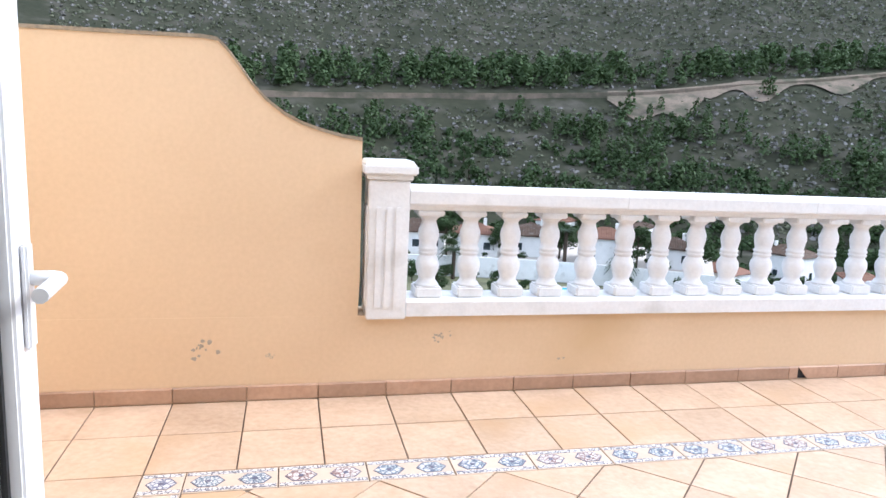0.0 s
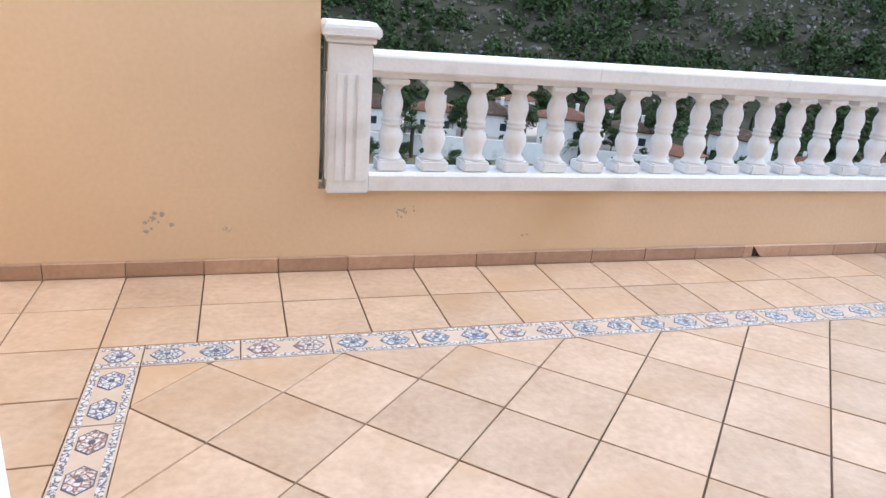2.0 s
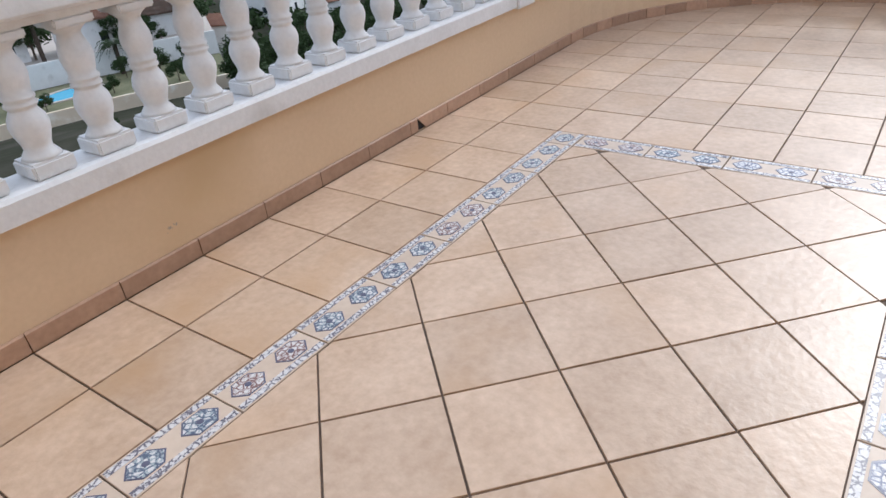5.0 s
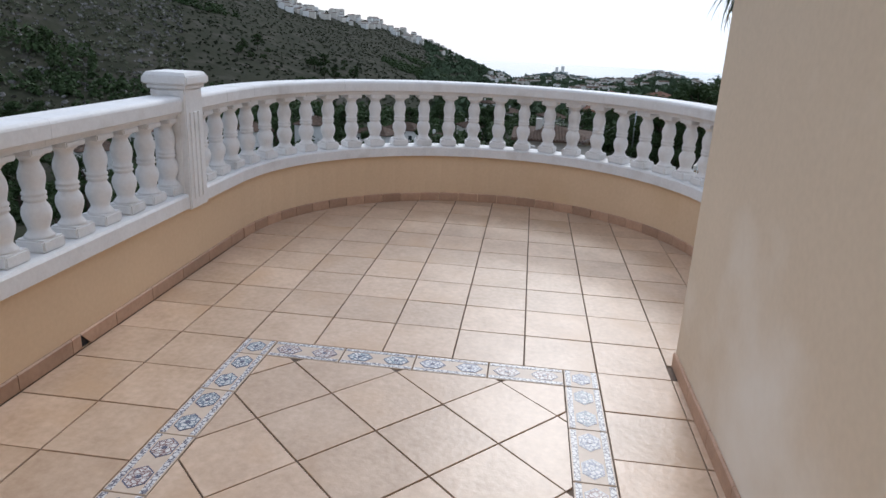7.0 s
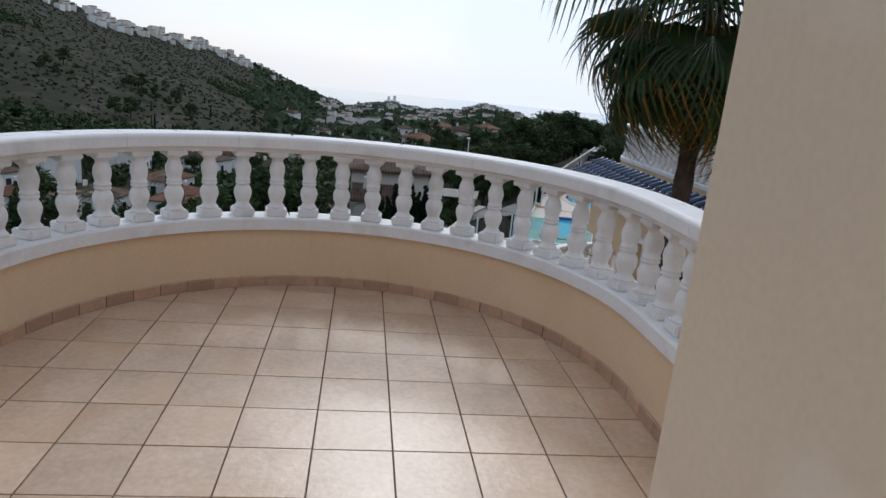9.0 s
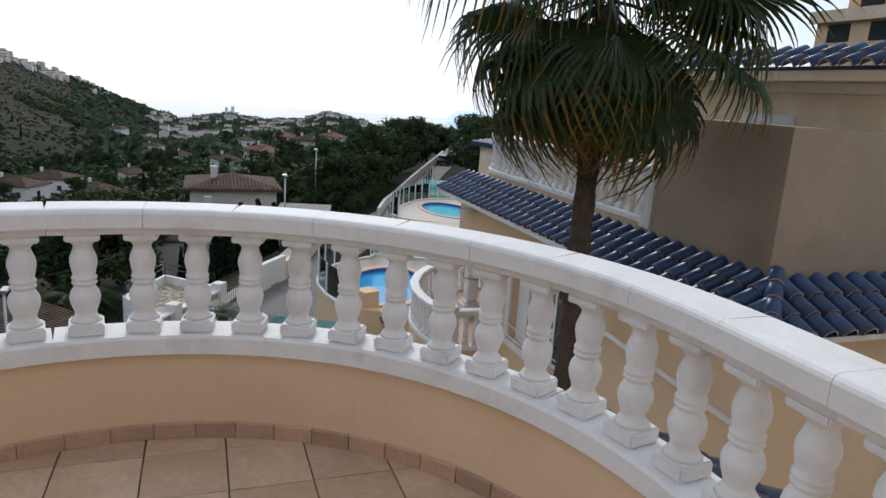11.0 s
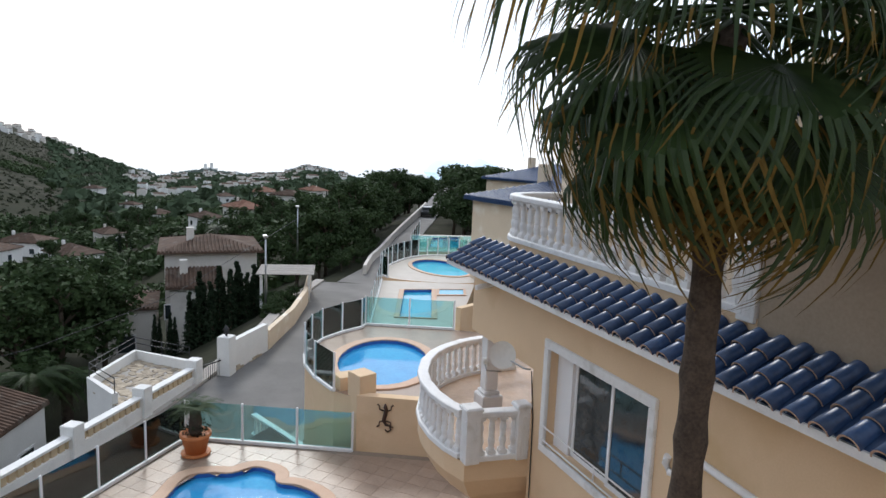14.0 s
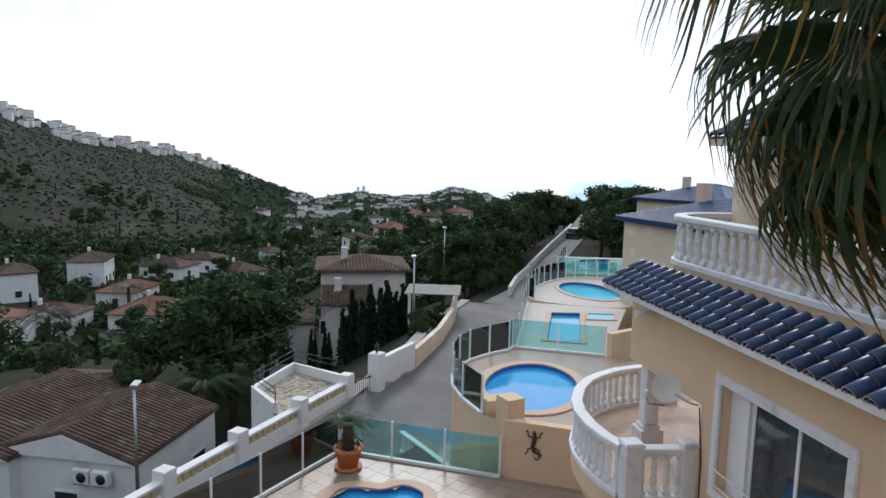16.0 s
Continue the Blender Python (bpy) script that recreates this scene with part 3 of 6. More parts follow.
bm = box(bmesh.new(), X0 - 0.2, XH, -9.0, YH, 2.8, 3.0)
structure("ceiling", bm, TERRACE_IN, "plain white ceiling slab over the room", "ceiling")

slab = [(X0, 0.0), (CX, 0.0)] + BEND[1:] + [(XH, YB), (XH, YH), (X0, YH)]
bm = prism(bmesh.new(), slab, -0.25, -0.007)
floor = structure("floor", bm, GROUT, "terrace floor slab with dark worn joints", "floor")

# ---- balustrades ----
def baluster_mesh():
    bm = bmesh.new()
    box(bm, -0.068, 0.068, -0.068, 0.068, 0.0, 0.055, 0.008)
    prof = [(0.062, 0.055), (0.056, 0.066), (0.042, 0.085), (0.044, 0.10), (0.056, 0.135), (0.060, 0.16), (0.055, 0.185), (0.042, 0.207), (0.041, 0.213), (0.049, 0.220), (0.049, 0.228), (0.043, 0.234), (0.049, 0.241), (0.049, 0.249),
            (0.042, 0.256), (0.048, 0.285), (0.053, 0.31), (0.051, 0.335), (0.040, 0.365), (0.036, 0.382), (0.044, 0.394), (0.058, 0.405), (0.062, 0.412)]
    lathe(bm, prof, 18)
    box(bm, -0.066, 0.066, -0.066, 0.066, 0.410, 0.44, 0.006)
    me = bpy.data.meshes.new("baluster")
    bmesh.ops.recalc_face_normals(bm, faces=bm.faces)
    bm.to_mesh(me)
    bm.free()
    me.materials.append(WHITE)
    return me


BALUSTER = baluster_mesh()


def rail_section(w, z0, z1, c=0.02):
    """Moulded coping: a narrow fillet under a rounded cap."""
    h = w / 2
    half = [(-h + 0.035, z0), (-h + 0.03, z0 + 0.022), (-h + 0.004, z0 + 0.029), (-h - 0.001, z0 + 0.036), (-h - 0.003, z1 - 0.022), (-h + 0.001, z1 - 0.012), (-h + 0.009, z1 - 0.004), (-h + 0.022, z1)]
    return half + [(-q, z) for q, z in reversed(half)]


def balustrade(path, z, label, step=0.229, run=0.36, off=0.075, joints=0.0009, height=0.44, first=None):
    """Bottom rail, balusters and moulded top rail along a path; z: top of the wall that carries it."""
    t = thing("balustrade", label, "balustrade", (path[0][0], path[0][1], z))
    o = Vector((path[0][0], path[0][1]))
    loc = [(p[0] - o.x, p[1] - o.y) for p in path]
    bw = 0.085
    for r in cut_path(loc, run * 2):
        bm = bmesh.new()
        sweep(bm, r, [(off - 0.105, 0.002), (off - 0.105, bw - 0.012), (off - 0.095, bw), (off + 0.095, bw), (off + 0.105, bw - 0.012), (off + 0.105, 0.002)])
        part("bottom_rail", bm, WHITE, t)
    top0 = bw + height
    for r in cut_path(loc, run):
        a, b = Vector(r[0]), Vector(r[-1])
        r = [tuple(a + (Vector(r[1]) - a).normalized() * joints)] + r[1:-1] + [tuple(b - (b - Vector(r[-2])).normalized() * joints)]
        bm = bmesh.new()
        sweep(bm, r, [(off + q, h) for q, h in rail_section(0.20, top0, top0 + 0.115)])
        part("top_rail", bm, WHITE, t)
    for x, y, h in along(loc, step, first):
        n = (-math.sin(radians(h)), math.cos(radians(h)))
        b = new("baluster", BALUSTER)
        b.parent = t
        b.matrix_basis = pose(x + n[0] * off, y + n[1] * off, bw, 0, 0, h) @ Matrix.Diagonal((1, 1, height / 0.44, 1))
    return t


def pedestal(x, y, z, h, label, w=0.235, rz=0):
    """Square fluted post with a stepped cap."""
    t = thing("balustrade_post", label, "post", (x, y, z), rz)
    bm = bmesh.new()
    box(bm, -w / 2, w / 2, -w / 2, w / 2, 0.0, h - 0.09, 0.006)
    shaft = part("shaft", bm, WHITE, t)
    bm = box(bmesh.new(), -0.016, 0.016, -w / 2 - 0.007, -w / 2 + 0.006, 0.06, h - 0.22, 0.003)
    rib = None
    for s in range(4):
        for k in (-0.24 * w, 0.0, 0.24 * w):
            if rib is None:
                rib = part("rib", bm, WHITE, shaft)
                o = rib
            else:
                o = new("rib", rib.data)
                o.parent = shaft
            o.matrix_basis = Matrix.Rotation(s * math.pi / 2, 4, "Z") @ pose(k, 0, 0)
    bm = bmesh.new()
    box(bm, -w / 2 - 0.012, w / 2 + 0.012, -w / 2 - 0.012, w / 2 + 0.012, h - 0.09, h - 0.066, 0.004)
    box(bm, -w / 2 - 0.032, w / 2 + 0.032, -w / 2 - 0.032, w / 2 + 0.032, h - 0.066, h - 0.018, 0.008)
    prism(bm, [(-w / 2 - 0.02, -w / 2 - 0.02), (w / 2 + 0.02, -w / 2 - 0.02), (w / 2 + 0.02, w / 2 + 0.02), (-w / 2 - 0.02, w / 2 + 0.02)], h - 0.018, h, inset=0.016)
    part("cap", bm, WHITE, t)
    return t


balustrade([(0.752, 0.0), (4.12, 0.0)], 0.41, "white painted cast balustrade on the low ochre parapet", run=1.1, step=0.2148, first=0.118)
balustrade([(4.33, 0.0), (CX, 0.0)] + BEND[1:] + [(XH + 0.005, YB)], 0.41, "curved white painted balustrade with jointed coping", run=0.36, step=0.2145, first=0.172)
pedestal(0.652, 0.060, 0.40, 0.77, "white fluted end post beside the swept wall", w=0.195)
pedestal(4.225, 0.060, 0.40, 0.78, "white fluted post where the balustrade begins to curve", w=0.205)

# ---- the door ----
d1 = thing("door_frame", "white plastic door frame set in the cream wall", "door frame")
for nm, a in (("jamb", (DX0, DX0 + 0.055)), ("jamb", (DX1 - 0.10, DX1))):
    bm = box(bmesh.new(), a[0], a[1], YH - 0.16, YH - 0.09, -0.03, DH - 0.055, 0.006)
    part(nm, bm, PVC, d1)
part("head", box(bmesh.new(), DX0, DX1, YH - 0.16, YH - 0.09, DH - 0.055, DH, 0.006), PVC, d1)
part("threshold", box(bmesh.new(), DX0 + 0.055, DX1 - 0.10, YH - 0.16, YH - 0.06, -0.028, 0.012, 0.004), STEEL, d1)
d1["kind"] = "structure"


def door_leaf(x, y, rz):
    t = thing("glazed_door", "open white plastic balcony door with a full glass pane", "door", (x, y, 0.02), rz)
    w, h, th, s = 0.83, 2.04, 0.065, 0.105
    for nm, b in (("hinge_stile", (0, s, 0, h)), ("lock_stile", (w - s, w, 0, h)), ("bottom_rail", (s, w - s, 0, 0.13)), ("top_rail", (s, w - s, h - s, h))):
        bm = box(bmesh.new(), b[0], b[1], -th / 2, th / 2, b[2], b[3], 0.005)
        part(nm, bm, PVC, t)
    bm = bmesh.new()
    for x0, x1, z0, z1 in ((s, s + 0.012, 0.13, h - s), (w - s - 0.012, w - s, 0.13, h - s), (s + 0.012, w - s - 0.012, 0.13, 0.142), (s + 0.012, w - s - 0.012, h - s - 0.012, h - s)):
        box(bm, x0, x1, -0.011, 0.011, z0, z1)
    part("gasket", bm, RUBBER, t, "black rubber gasket")
    bm = box(bmesh.new(), s + 0.012, w - s - 0.012, -0.006, 0.006, 0.142, h - s - 0.012)
    g = part("pane", bm, GLASS, t, "clear glass pane")
    g.visible_shadow = False
    for sd in (-1, 1):
        bm = bmesh.new()
        box(bm, w - 0.07, w - 0.035, sd * th / 2, sd * (th / 2 + 0.012), 0.90, 1.08, 0.004)
        tube(bm, [(w - 0.052, sd * (th / 2 + 0.008), 1.02), (w - 0.052, sd * (th / 2 + 0.045), 1.02), (w - 0.06, sd * (th / 2 + 0.056), 1.02), (w - 0.18, sd * (th / 2 + 0.058), 1.02)], 0.0125, 10)
        part("handle", bm, PVC, t, "white lever handle")
    return t


door_leaf(-0.235, -2.755, 93)

# ---- the neighbouring house ----
NF, NE, NT = -7.40, -6.85, -7.56      # facade, eave and upper wall lines
WX0, WX1, WZ0, WZ1 = 12.15, 14.50, -2.86, -1.32
house2 = thing("neighbour_house", "ochre rendered villa with a blue glazed tile canopy roof", "house")
part("wall", box(bmesh.new(), 8.45, WX0, NF - 0.25, NF, -9.2, -0.36), RENDER, house2)
part("wall", box(bmesh.new(), WX1, 15.0, NF - 0.25, NF, -9.2, -0.36), RENDER, house2)
part("wall", box(bmesh.new(), WX0, WX1, NF - 0.25, NF, WZ1, -0.36), RENDER, house2)
part("wall", box(bmesh.new(), WX0, WX1, NF - 0.25, NF, -9.2, WZ0), RENDER, house2)
bm = bmesh.new()
box(bm, 15.0, 17.45, NF - 0.25, NF, -1.80, -0.36)
box(bm, 17.2, 17.45, -10.2, NF - 0.25, -1.80, -0.36)
part("porch_wall", bm, RENDER, house2)
part("back_wall", box(bmesh.new(), 15.0, 19.0, -10.4, -10.2, -9.2, -0.36), RENDER, house2)
part("end_wall", box(bmesh.new(), 8.45, 8.70, -14.0, NF - 0.25, -9.2, -0.36), RENDER, house2)
part("inner_wall", box(bmesh.new(), 14.75, 15.0, -10.2, NF - 0.25, -9.2, -0.36), RENDER, house2)
part("upper_wall", box(bmesh.new(), 8.85, 10.88, -12.0, NT, -0.40, 1.50), SHADEDOCHRE, house2, "weathered ochre wall with its shade painted in as grey-brown")
part("upper_block", box(bmesh.new(), 8.9, 17.0, -14.0, -8.9, -0.40, 2.12), CREAM, house2)
part("parapet", box(bmesh.new(), 10.88, 16.4, NT - 0.2, NT, -0.40, 0.07), RENDER, house2)
part("upper_floor", box(bmesh.new(), 10.88, 17.2, -10.4, NT - 0.2, -0.45, -0.36), CONCRETE, house2)
part("cornice", box(bmesh.new(), 8.93, 17.2, -8.897, -8.84, 1.90, 2.02, 0.01), WHITE, house2, "white painted cornice")
for q in ((8.04, 17.45, NE - 0.06, NE + 0.03, -0.50), (8.04, 17.45, NF, NE - 0.062, -0.44), (8.04, 8.13, -13.0, NE - 0.062, -0.50), (8.132, 8.45, -13.0, NF - 0.002, -0.44)):
    part("fascia" if q[4] < -0.45 else "soffit_board", box(bmesh.new(), *q, -0.42), WHITE, house2, "white painted eave board")
bm = bmesh.new()
for a, b, c, d in (((8.04, NE, -0.41), (17.45, NE, -0.41), (17.45, NT, -0.06), (8.75, NT, -0.06)), ((8.04, -13.0, -0.41), (8.04, NE, -0.41), (8.75, NT, -0.06), (8.75, -13.0, -0.06))):
    top = [bm.verts.new(p) for p in (a, b, c, d)]
    low = [bm.verts.new((p[0], p[1], p[2] - 0.03)) for p in (a, b, c, d)]
    bm.faces.new(top); bm.faces.new(list(reversed(low)))
    for i in range(4):
        bm.faces.new((low[i], low[(i + 1) % 4], top[(i + 1) % 4], top[i]))
roof2 = part("canopy_roof", bm, BLUETILE, house2, "blue glazed barrel tiles with raw clay ends")


def barrel_tile():
    """Half-round tile, tapered, hollow underneath, with a raw clay nose."""
    bm = bmesh.new()
    n, L = 7, 0.31
    rings = []
    for y, r, th in ((0.0, 0.098, 0.0), (0.0, 0.080, 0.0), (L, 0.082, 0.0)):
        rings.append([bm.verts.new((r * math.cos(math.pi * i / n), y, r * math.sin(math.pi * i / n))) for i in range(n + 1)])
    for i in range(n):
        f = bm.faces.new((rings[0][i], rings[0][i + 1], rings[2][i + 1], rings[2][i])); f.smooth = True
        f = bm.faces.new((rings[1][i], rings[1][i + 1], rings[0][i + 1], rings[0][i])); f.material_index = 1
    me = bpy.data.meshes.new("roof_tile")
    bm.to_mesh(me)
    bm.free()
    me.materials.append(BLUETILE); me.materials.append(CLAY)
    return me


TILEMESH = barrel_tile()
slope = math.degrees(math.atan2(0.35, 0.71))
for k in range(36):
    x = 8.17 + k * 0.262
    for c in range(3):
        if x < 8.75 and c * 0.25 > (x - 8.04) * 1.05:
            continue
        s = c * 0.255
        o = new("roof_tile", TILEMESH); o.parent = roof2
        o.matrix_basis = pose(x + random.uniform(-0.006, 0.006), NE + 0.05 - s * 0.897, -0.425 + s * 0.442 + 0.008 * c, slope - 1.5, 0, 180 + random.uniform(-1.5, 1.5))
for k in range(20):
    y = NE - 0.17 - k * 0.262
    for c in range(3):
        if -y - 6.85 < 0.7 and c * 0.25 > (-y - 6.85) * 1.05:
            continue
        s = c * 0.255
        o = new("roof_tile", TILEMESH); o.parent = roof2
        o.matrix_basis = pose(8.04 - 0.05 + s * 0.897, y, -0.425 + s * 0.442 + 0.008 * c, 0, 0, -90) @ pose(0, 0, 0, slope - 1.5, 0, random.uniform(-1.5, 1.5))
for c in range(4):
    s = c / 3.6
    o = new("roof_tile", TILEMESH); o.parent = roof2
    o.matrix_basis = pose(8.0 + 0.75 * s, NE + 0.04 - 0.75 * s, -0.39 + 0.35 * s, 0, 0, -135) @ pose(0, 0, 0, 17, 0, 0)
# a narrow tiled canopy under the outside of the curved parapet
canopy = thing("tiled_canopy", "narrow blue glazed tile canopy below the curved parapet", "canopy", (CX, CY, 0.0))
bm = bmesh.new()
ring = []
for i in range(15):
    a = radians(-24 - 68 * i / 14)
    ring.append([bm.verts.new((r * math.cos(a), r * math.sin(a), z)) for r, z in ((R + 0.185, 0.35), (2.53, 0.0), (2.53, -0.04), (R + 0.185, 0.31))])
for p, q in zip(ring, ring[1:]):
    for k in range(4):
        bm.faces.new((p[k], p[(k + 1) % 4], q[(k + 1) % 4], q[k]))
bm.faces.new(ring[0]); bm.faces.new(list(reversed(ring[-1])))
deck_c = part("roof_board", bm, CLAY, canopy)
for k in range(12):
    a = -27 - k * 5.8
    for c in range(3):
        r = 2.57 - 0.229 * c
        o = new("roof_tile", TILEMESH); o.parent = deck_c
        o.matrix_basis = pose(r * math.cos(radians(a)), r * math.sin(radians(a)), -0.005 + 0.112 * c, slope - 1.5, 0, a + 90 + random.uniform(-1, 1))

# upper blue roof
bm = bmesh.new()
box(bm, 8.6, 17.3, -9.05, -8.55, 2.14, 2.18)
up = part("upper_roof", bm, BLUETILE, house2, "blue glazed roof edge")
for k in range(33):
    for c in range(2):
        o = new("roof_tile", TILEMESH); o.parent = up
        o.matrix_basis = pose(8.7 + k * 0.262, -8.50 - c * 0.235, 2.17 + c * 0.11, 24, 0, 180)
# stepped apartment block up the slope behind
apt = thing("apartment_block", "pale ochre apartment block with stepped flat terraces", "apartment building")
for k, (xe, z0, z1) in enumerate(((34.6, -6.0, 7.4), (33.6, 7.4, 9.3), (32.2, 9.3, 11.6))):
    yf = -35.0 - k * 0.9
    part("storey", box(bmesh.new(), 18.0, xe, -44.0, yf, z0, z1), RENDER, apt)
    part("terrace_parapet", box(bmesh.new(), 18.0, xe + 0.3, yf + 0.002, yf + 0.35, z1 - 0.55, z1 + 0.1), CREAM, apt)
    for j in range(4):
        part("window", box(bmesh.new(), xe - 2.2 - j * 2.6, xe - 0.8 - j * 2.6, yf + 0.002, yf + 0.04, z1 - 1.6, z1 - 0.65), DARKGLASS, apt)
# small high window
w2 = part("window", box(bmesh.new(), 10.15, 11.0, -8.90, -8.87, 1.38, 1.62), WHITE, house2)
part("pane", box(bmesh.new(), 10.20, 10.95, -8.872, -8.862, 1.42, 1.58), PVC, w2)
part("soffit", box(bmesh.new(), 8.6, 17.3, -8.897, -8.56, 2.023, 2.136), CREAM, house2)

# the large window
win = part("window_large", box(bmesh.new(), WX0 - 0.14, WX1 + 0.14, NF - 0.02, NF + 0.045, WZ1, WZ1 + 0.14, 0.012), WHITE, house2, "white framed sliding window with guard rails")
for b in ((WX0 - 0.14, WX1 + 0.14, WZ0 - 0.12, WZ0), (WX0 - 0.14, WX0, WZ0, WZ1), (WX1, WX1 + 0.14, WZ0, WZ1)):
    part("surround", box(bmesh.new(), b[0], b[1], NF - 0.02, NF + 0.045, b[2], b[3], 0.012), WHITE, win)
part("shutter_side", box(bmesh.new(), WX1 - 0.42, WX1 - 0.002, NF - 0.20, NF - 0.14, WZ0, WZ1), PVC, win)
mx = (WX0 + WX1 - 0.42) / 2
for a, b, yy in ((WX0, mx + 0.03, NF - 0.17), (mx - 0.03, WX1 - 0.42, NF - 0.21)):
    bm = bmesh.new()
    for q in ((a, a + 0.06, WZ0, WZ1), (b - 0.06, b, WZ0, WZ1), (a + 0.06, b - 0.06, WZ0, WZ0 + 0.07), (a + 0.06, b - 0.06, WZ1 - 0.06, WZ1)):
        box(bm, q[0], q[1], yy - 0.02, yy + 0.02, q[2], q[3], 0.004)
    part("sash", bm, PVC, win)
    part("pane", box(bmesh.new(), a + 0.06, b - 0.06, yy - 0.004, yy + 0.004, WZ0 + 0.07, WZ1 - 0.06), DARKGLASS, win, "dark window glass")
for z in (WZ0 + 0.10, WZ0 + 0.32):
    part("guard_rail", tube(bmesh.new(), [(WX0 - 0.02, NF + 0.06, z), (WX1 + 0.02, NF + 0.06, z)], 0.012, 8), WHITE, win)
part("guard_post", tube(bmesh.new(), [(mx, NF + 0.06, WZ0 + 0.10), (mx, NF + 0.06, WZ0 + 0.32)], 0.012, 8), WHITE, win)
bm = bmesh.new()
pts = [(11.75, -1.75), (11.78, -1.86), (11.70, -1.93), (11.58, -1.90), (11.52, -1.78), (11.46, -1.66), (11.35, -1.60), (11.2, -1.60), (10.6, -1.63), (8.5, -1.72)]
tube(bm, [(x, NF + 0.03, z) for x, z in pts], 0.045, 8)
part("moulding", bm, WHITE, house2, "white scrolled plaster moulding")
part("waste_pipe", tube(bmesh.new(), [(16.6, NF + 0.02, -0.75), (16.6, NF + 0.35, -0.80)], 0.05, 8), PVC, house2)

# upper balustrade
bal_u = [(11.15, NT), (16.2, NT)] + arc(16.2, NT - 0.95, 0.95, 90, 0, 12)[1:] + [(17.15, -9.6)]
balustrade(bal_u, 0.07, "white painted balustrade along the neighbour's upper terrace", step=0.24, run=1.0, off=-0.08, height=0.60)
pedestal(11.02, NT - 0.08, 0.02, 0.84, "white fluted post ending the neighbour's upper balustrade", w=0.24)

# balcony
BP = [(15.12, -6.33), (15.6, -6.18), (16.1, -6.12), (16.7, -6.15), (17.2, -6.27), (17.85, -6.57), (18.3, -6.9), (18.6, -7.25), (18.9, -7.76), (19.05, -8.3), (19.1, -9.2)]
fl = [(15.0, -7.4)] + BP + [(19.1, -10.2), (15.0, -10.2)]
bm = bmesh.new()
c = Vector((16.9, -8.6))
levels = []
for z, k in ((-3.30, 1.0), (-3.62, 1.0), (-3.95, 0.93), (-4.3, 0.78), (-4.55, 0.62)):
    levels.append([bm.verts.new((c.x + (p[0] - c.x) * k, c.y + (p[1] - c.y) * k, z)) for p in fl])
for a, b in zip(levels, levels[1:]):
    for i in range(len(fl)):
        bm.faces.new((a[i], a[(i + 1) % len(fl)], b[(i + 1) % len(fl)], b[i]))
bm.faces.new(levels[-1]); bm.faces.new(levels[0])
part("balcony_base", bm, RENDER, house2)
inner = [(c.x + (p[0] - c.x) * 0.97, c.y + (p[1] - c.y) * 0.97) for p in fl]
part("balcony_floor", prism(bmesh.new(), inner, -3.30, -3.27), TILE, house2, "terracotta tiled balcony floor")
balustrade([(15.02, -7.25), (15.10, -6.48)], -3.28, "short white balustrade at the balcony end", step=0.19, run=1.2, off=-0.06, height=0.62)
balustrade([(15.26, -6.29)] + BP[1:], -3.28, "curved white balustrade round the neighbour's balcony", step=0.20, run=0.7, off=-0.06, height=0.62)
pedestal(15.14, -6.42, -3.30, 0.94, "white fluted corner post of the balcony", w=0.24)
pedestal(15.06, -7.27, -3.30, 0.94, "white fluted post where the balcony meets the facade", w=0.2)
bm = bmesh.new()
box(bm, -0.21, 0.21, -0.21, 0.21, 0.0, 0.28, 0.015)
box(bm, -0.165, 0.165, -0.165, 0.165, 0.28, 0.36, 0.02)
box(bm, -0.13, 0.13, -0.13, 0.13, 0.36, 1.42, 0.02)
box(bm, -0.17, 0.17, -0.17, 0.17, 1.42, 1.50, 0.015)
box(bm, -0.22, 0.22, -0.22, 0.22, 1.50, 1.66, 0.03)
col = mesh_ob("porch_column", bm, WHITE)
col.matrix_basis = pose(17.1, -7.65, -3.27)
tagged(col, "square white porch column with a moulded cap and plinth", "column")
dish = thing("satellite_dish", "pale grey satellite dish on a wall bracket", "satellite dish", (15.55, -7.12, -1.70))
bm = bmesh.new()
n = 20
rings = [[bm.verts.new((0.22 * r * math.cos(2 * math.pi * i / n), 0.05 * (r * r), 0.24 * r * math.sin(2 * math.pi * i / n))) for i in range(n)] for r in (0.25, 0.5, 0.75, 1.0)]
for a, b in zip(rings, rings[1:]):
    for i in range(n):
        bm.faces.new((a[i], a[(i + 1) % n], b[(i + 1) % n], b[i])).smooth = True
bm.faces.new(rings[0])
reflector = part("reflector", bm, WALLWHITE, dish)
reflector.matrix_basis = pose(0, 0, 0, 0, 0, 60)
part("arm", tube(bmesh.new(), [(0, 0, -0.3), (-0.15, 0.35, -0.2), (-0.16, 0.4, -0.05)], 0.014, 6), STEEL, dish)
part("receiver", lathe(bmesh.new(), [(0.03, -0.08), (0.035, 0.02)], 8, -0.16, 0.4), WALLWHITE, dish)
part("bracket", tube(bmesh.new(), [(0.05, -0.05, -0.05), (-0.1, -0.12, -0.1), (-0.42, -0.18, -0.12), (-0.50, -0.26, -0.12)], 0.016, 6), STEEL, dish)
cable = mesh_ob("cable", tube(bmesh.new(), [(15.02, -7.38, -1.84), (14.9, -7.385, -2.6), (14.88, -7.385, -3.6), (14.86, -7.385, -5.8)], 0.010, 5), BLACKIRON)
tagged(cable, "thin dark cable hanging down the facade", "cable")

# ---- the palm ----
PX, PY = 9.72, -5.77
palm = thing("palm_tree", "tall fan palm with green fronds above a skirt of dry ones", "palm", (PX, PY, -9.0))
bm = bmesh.new()
prof = []
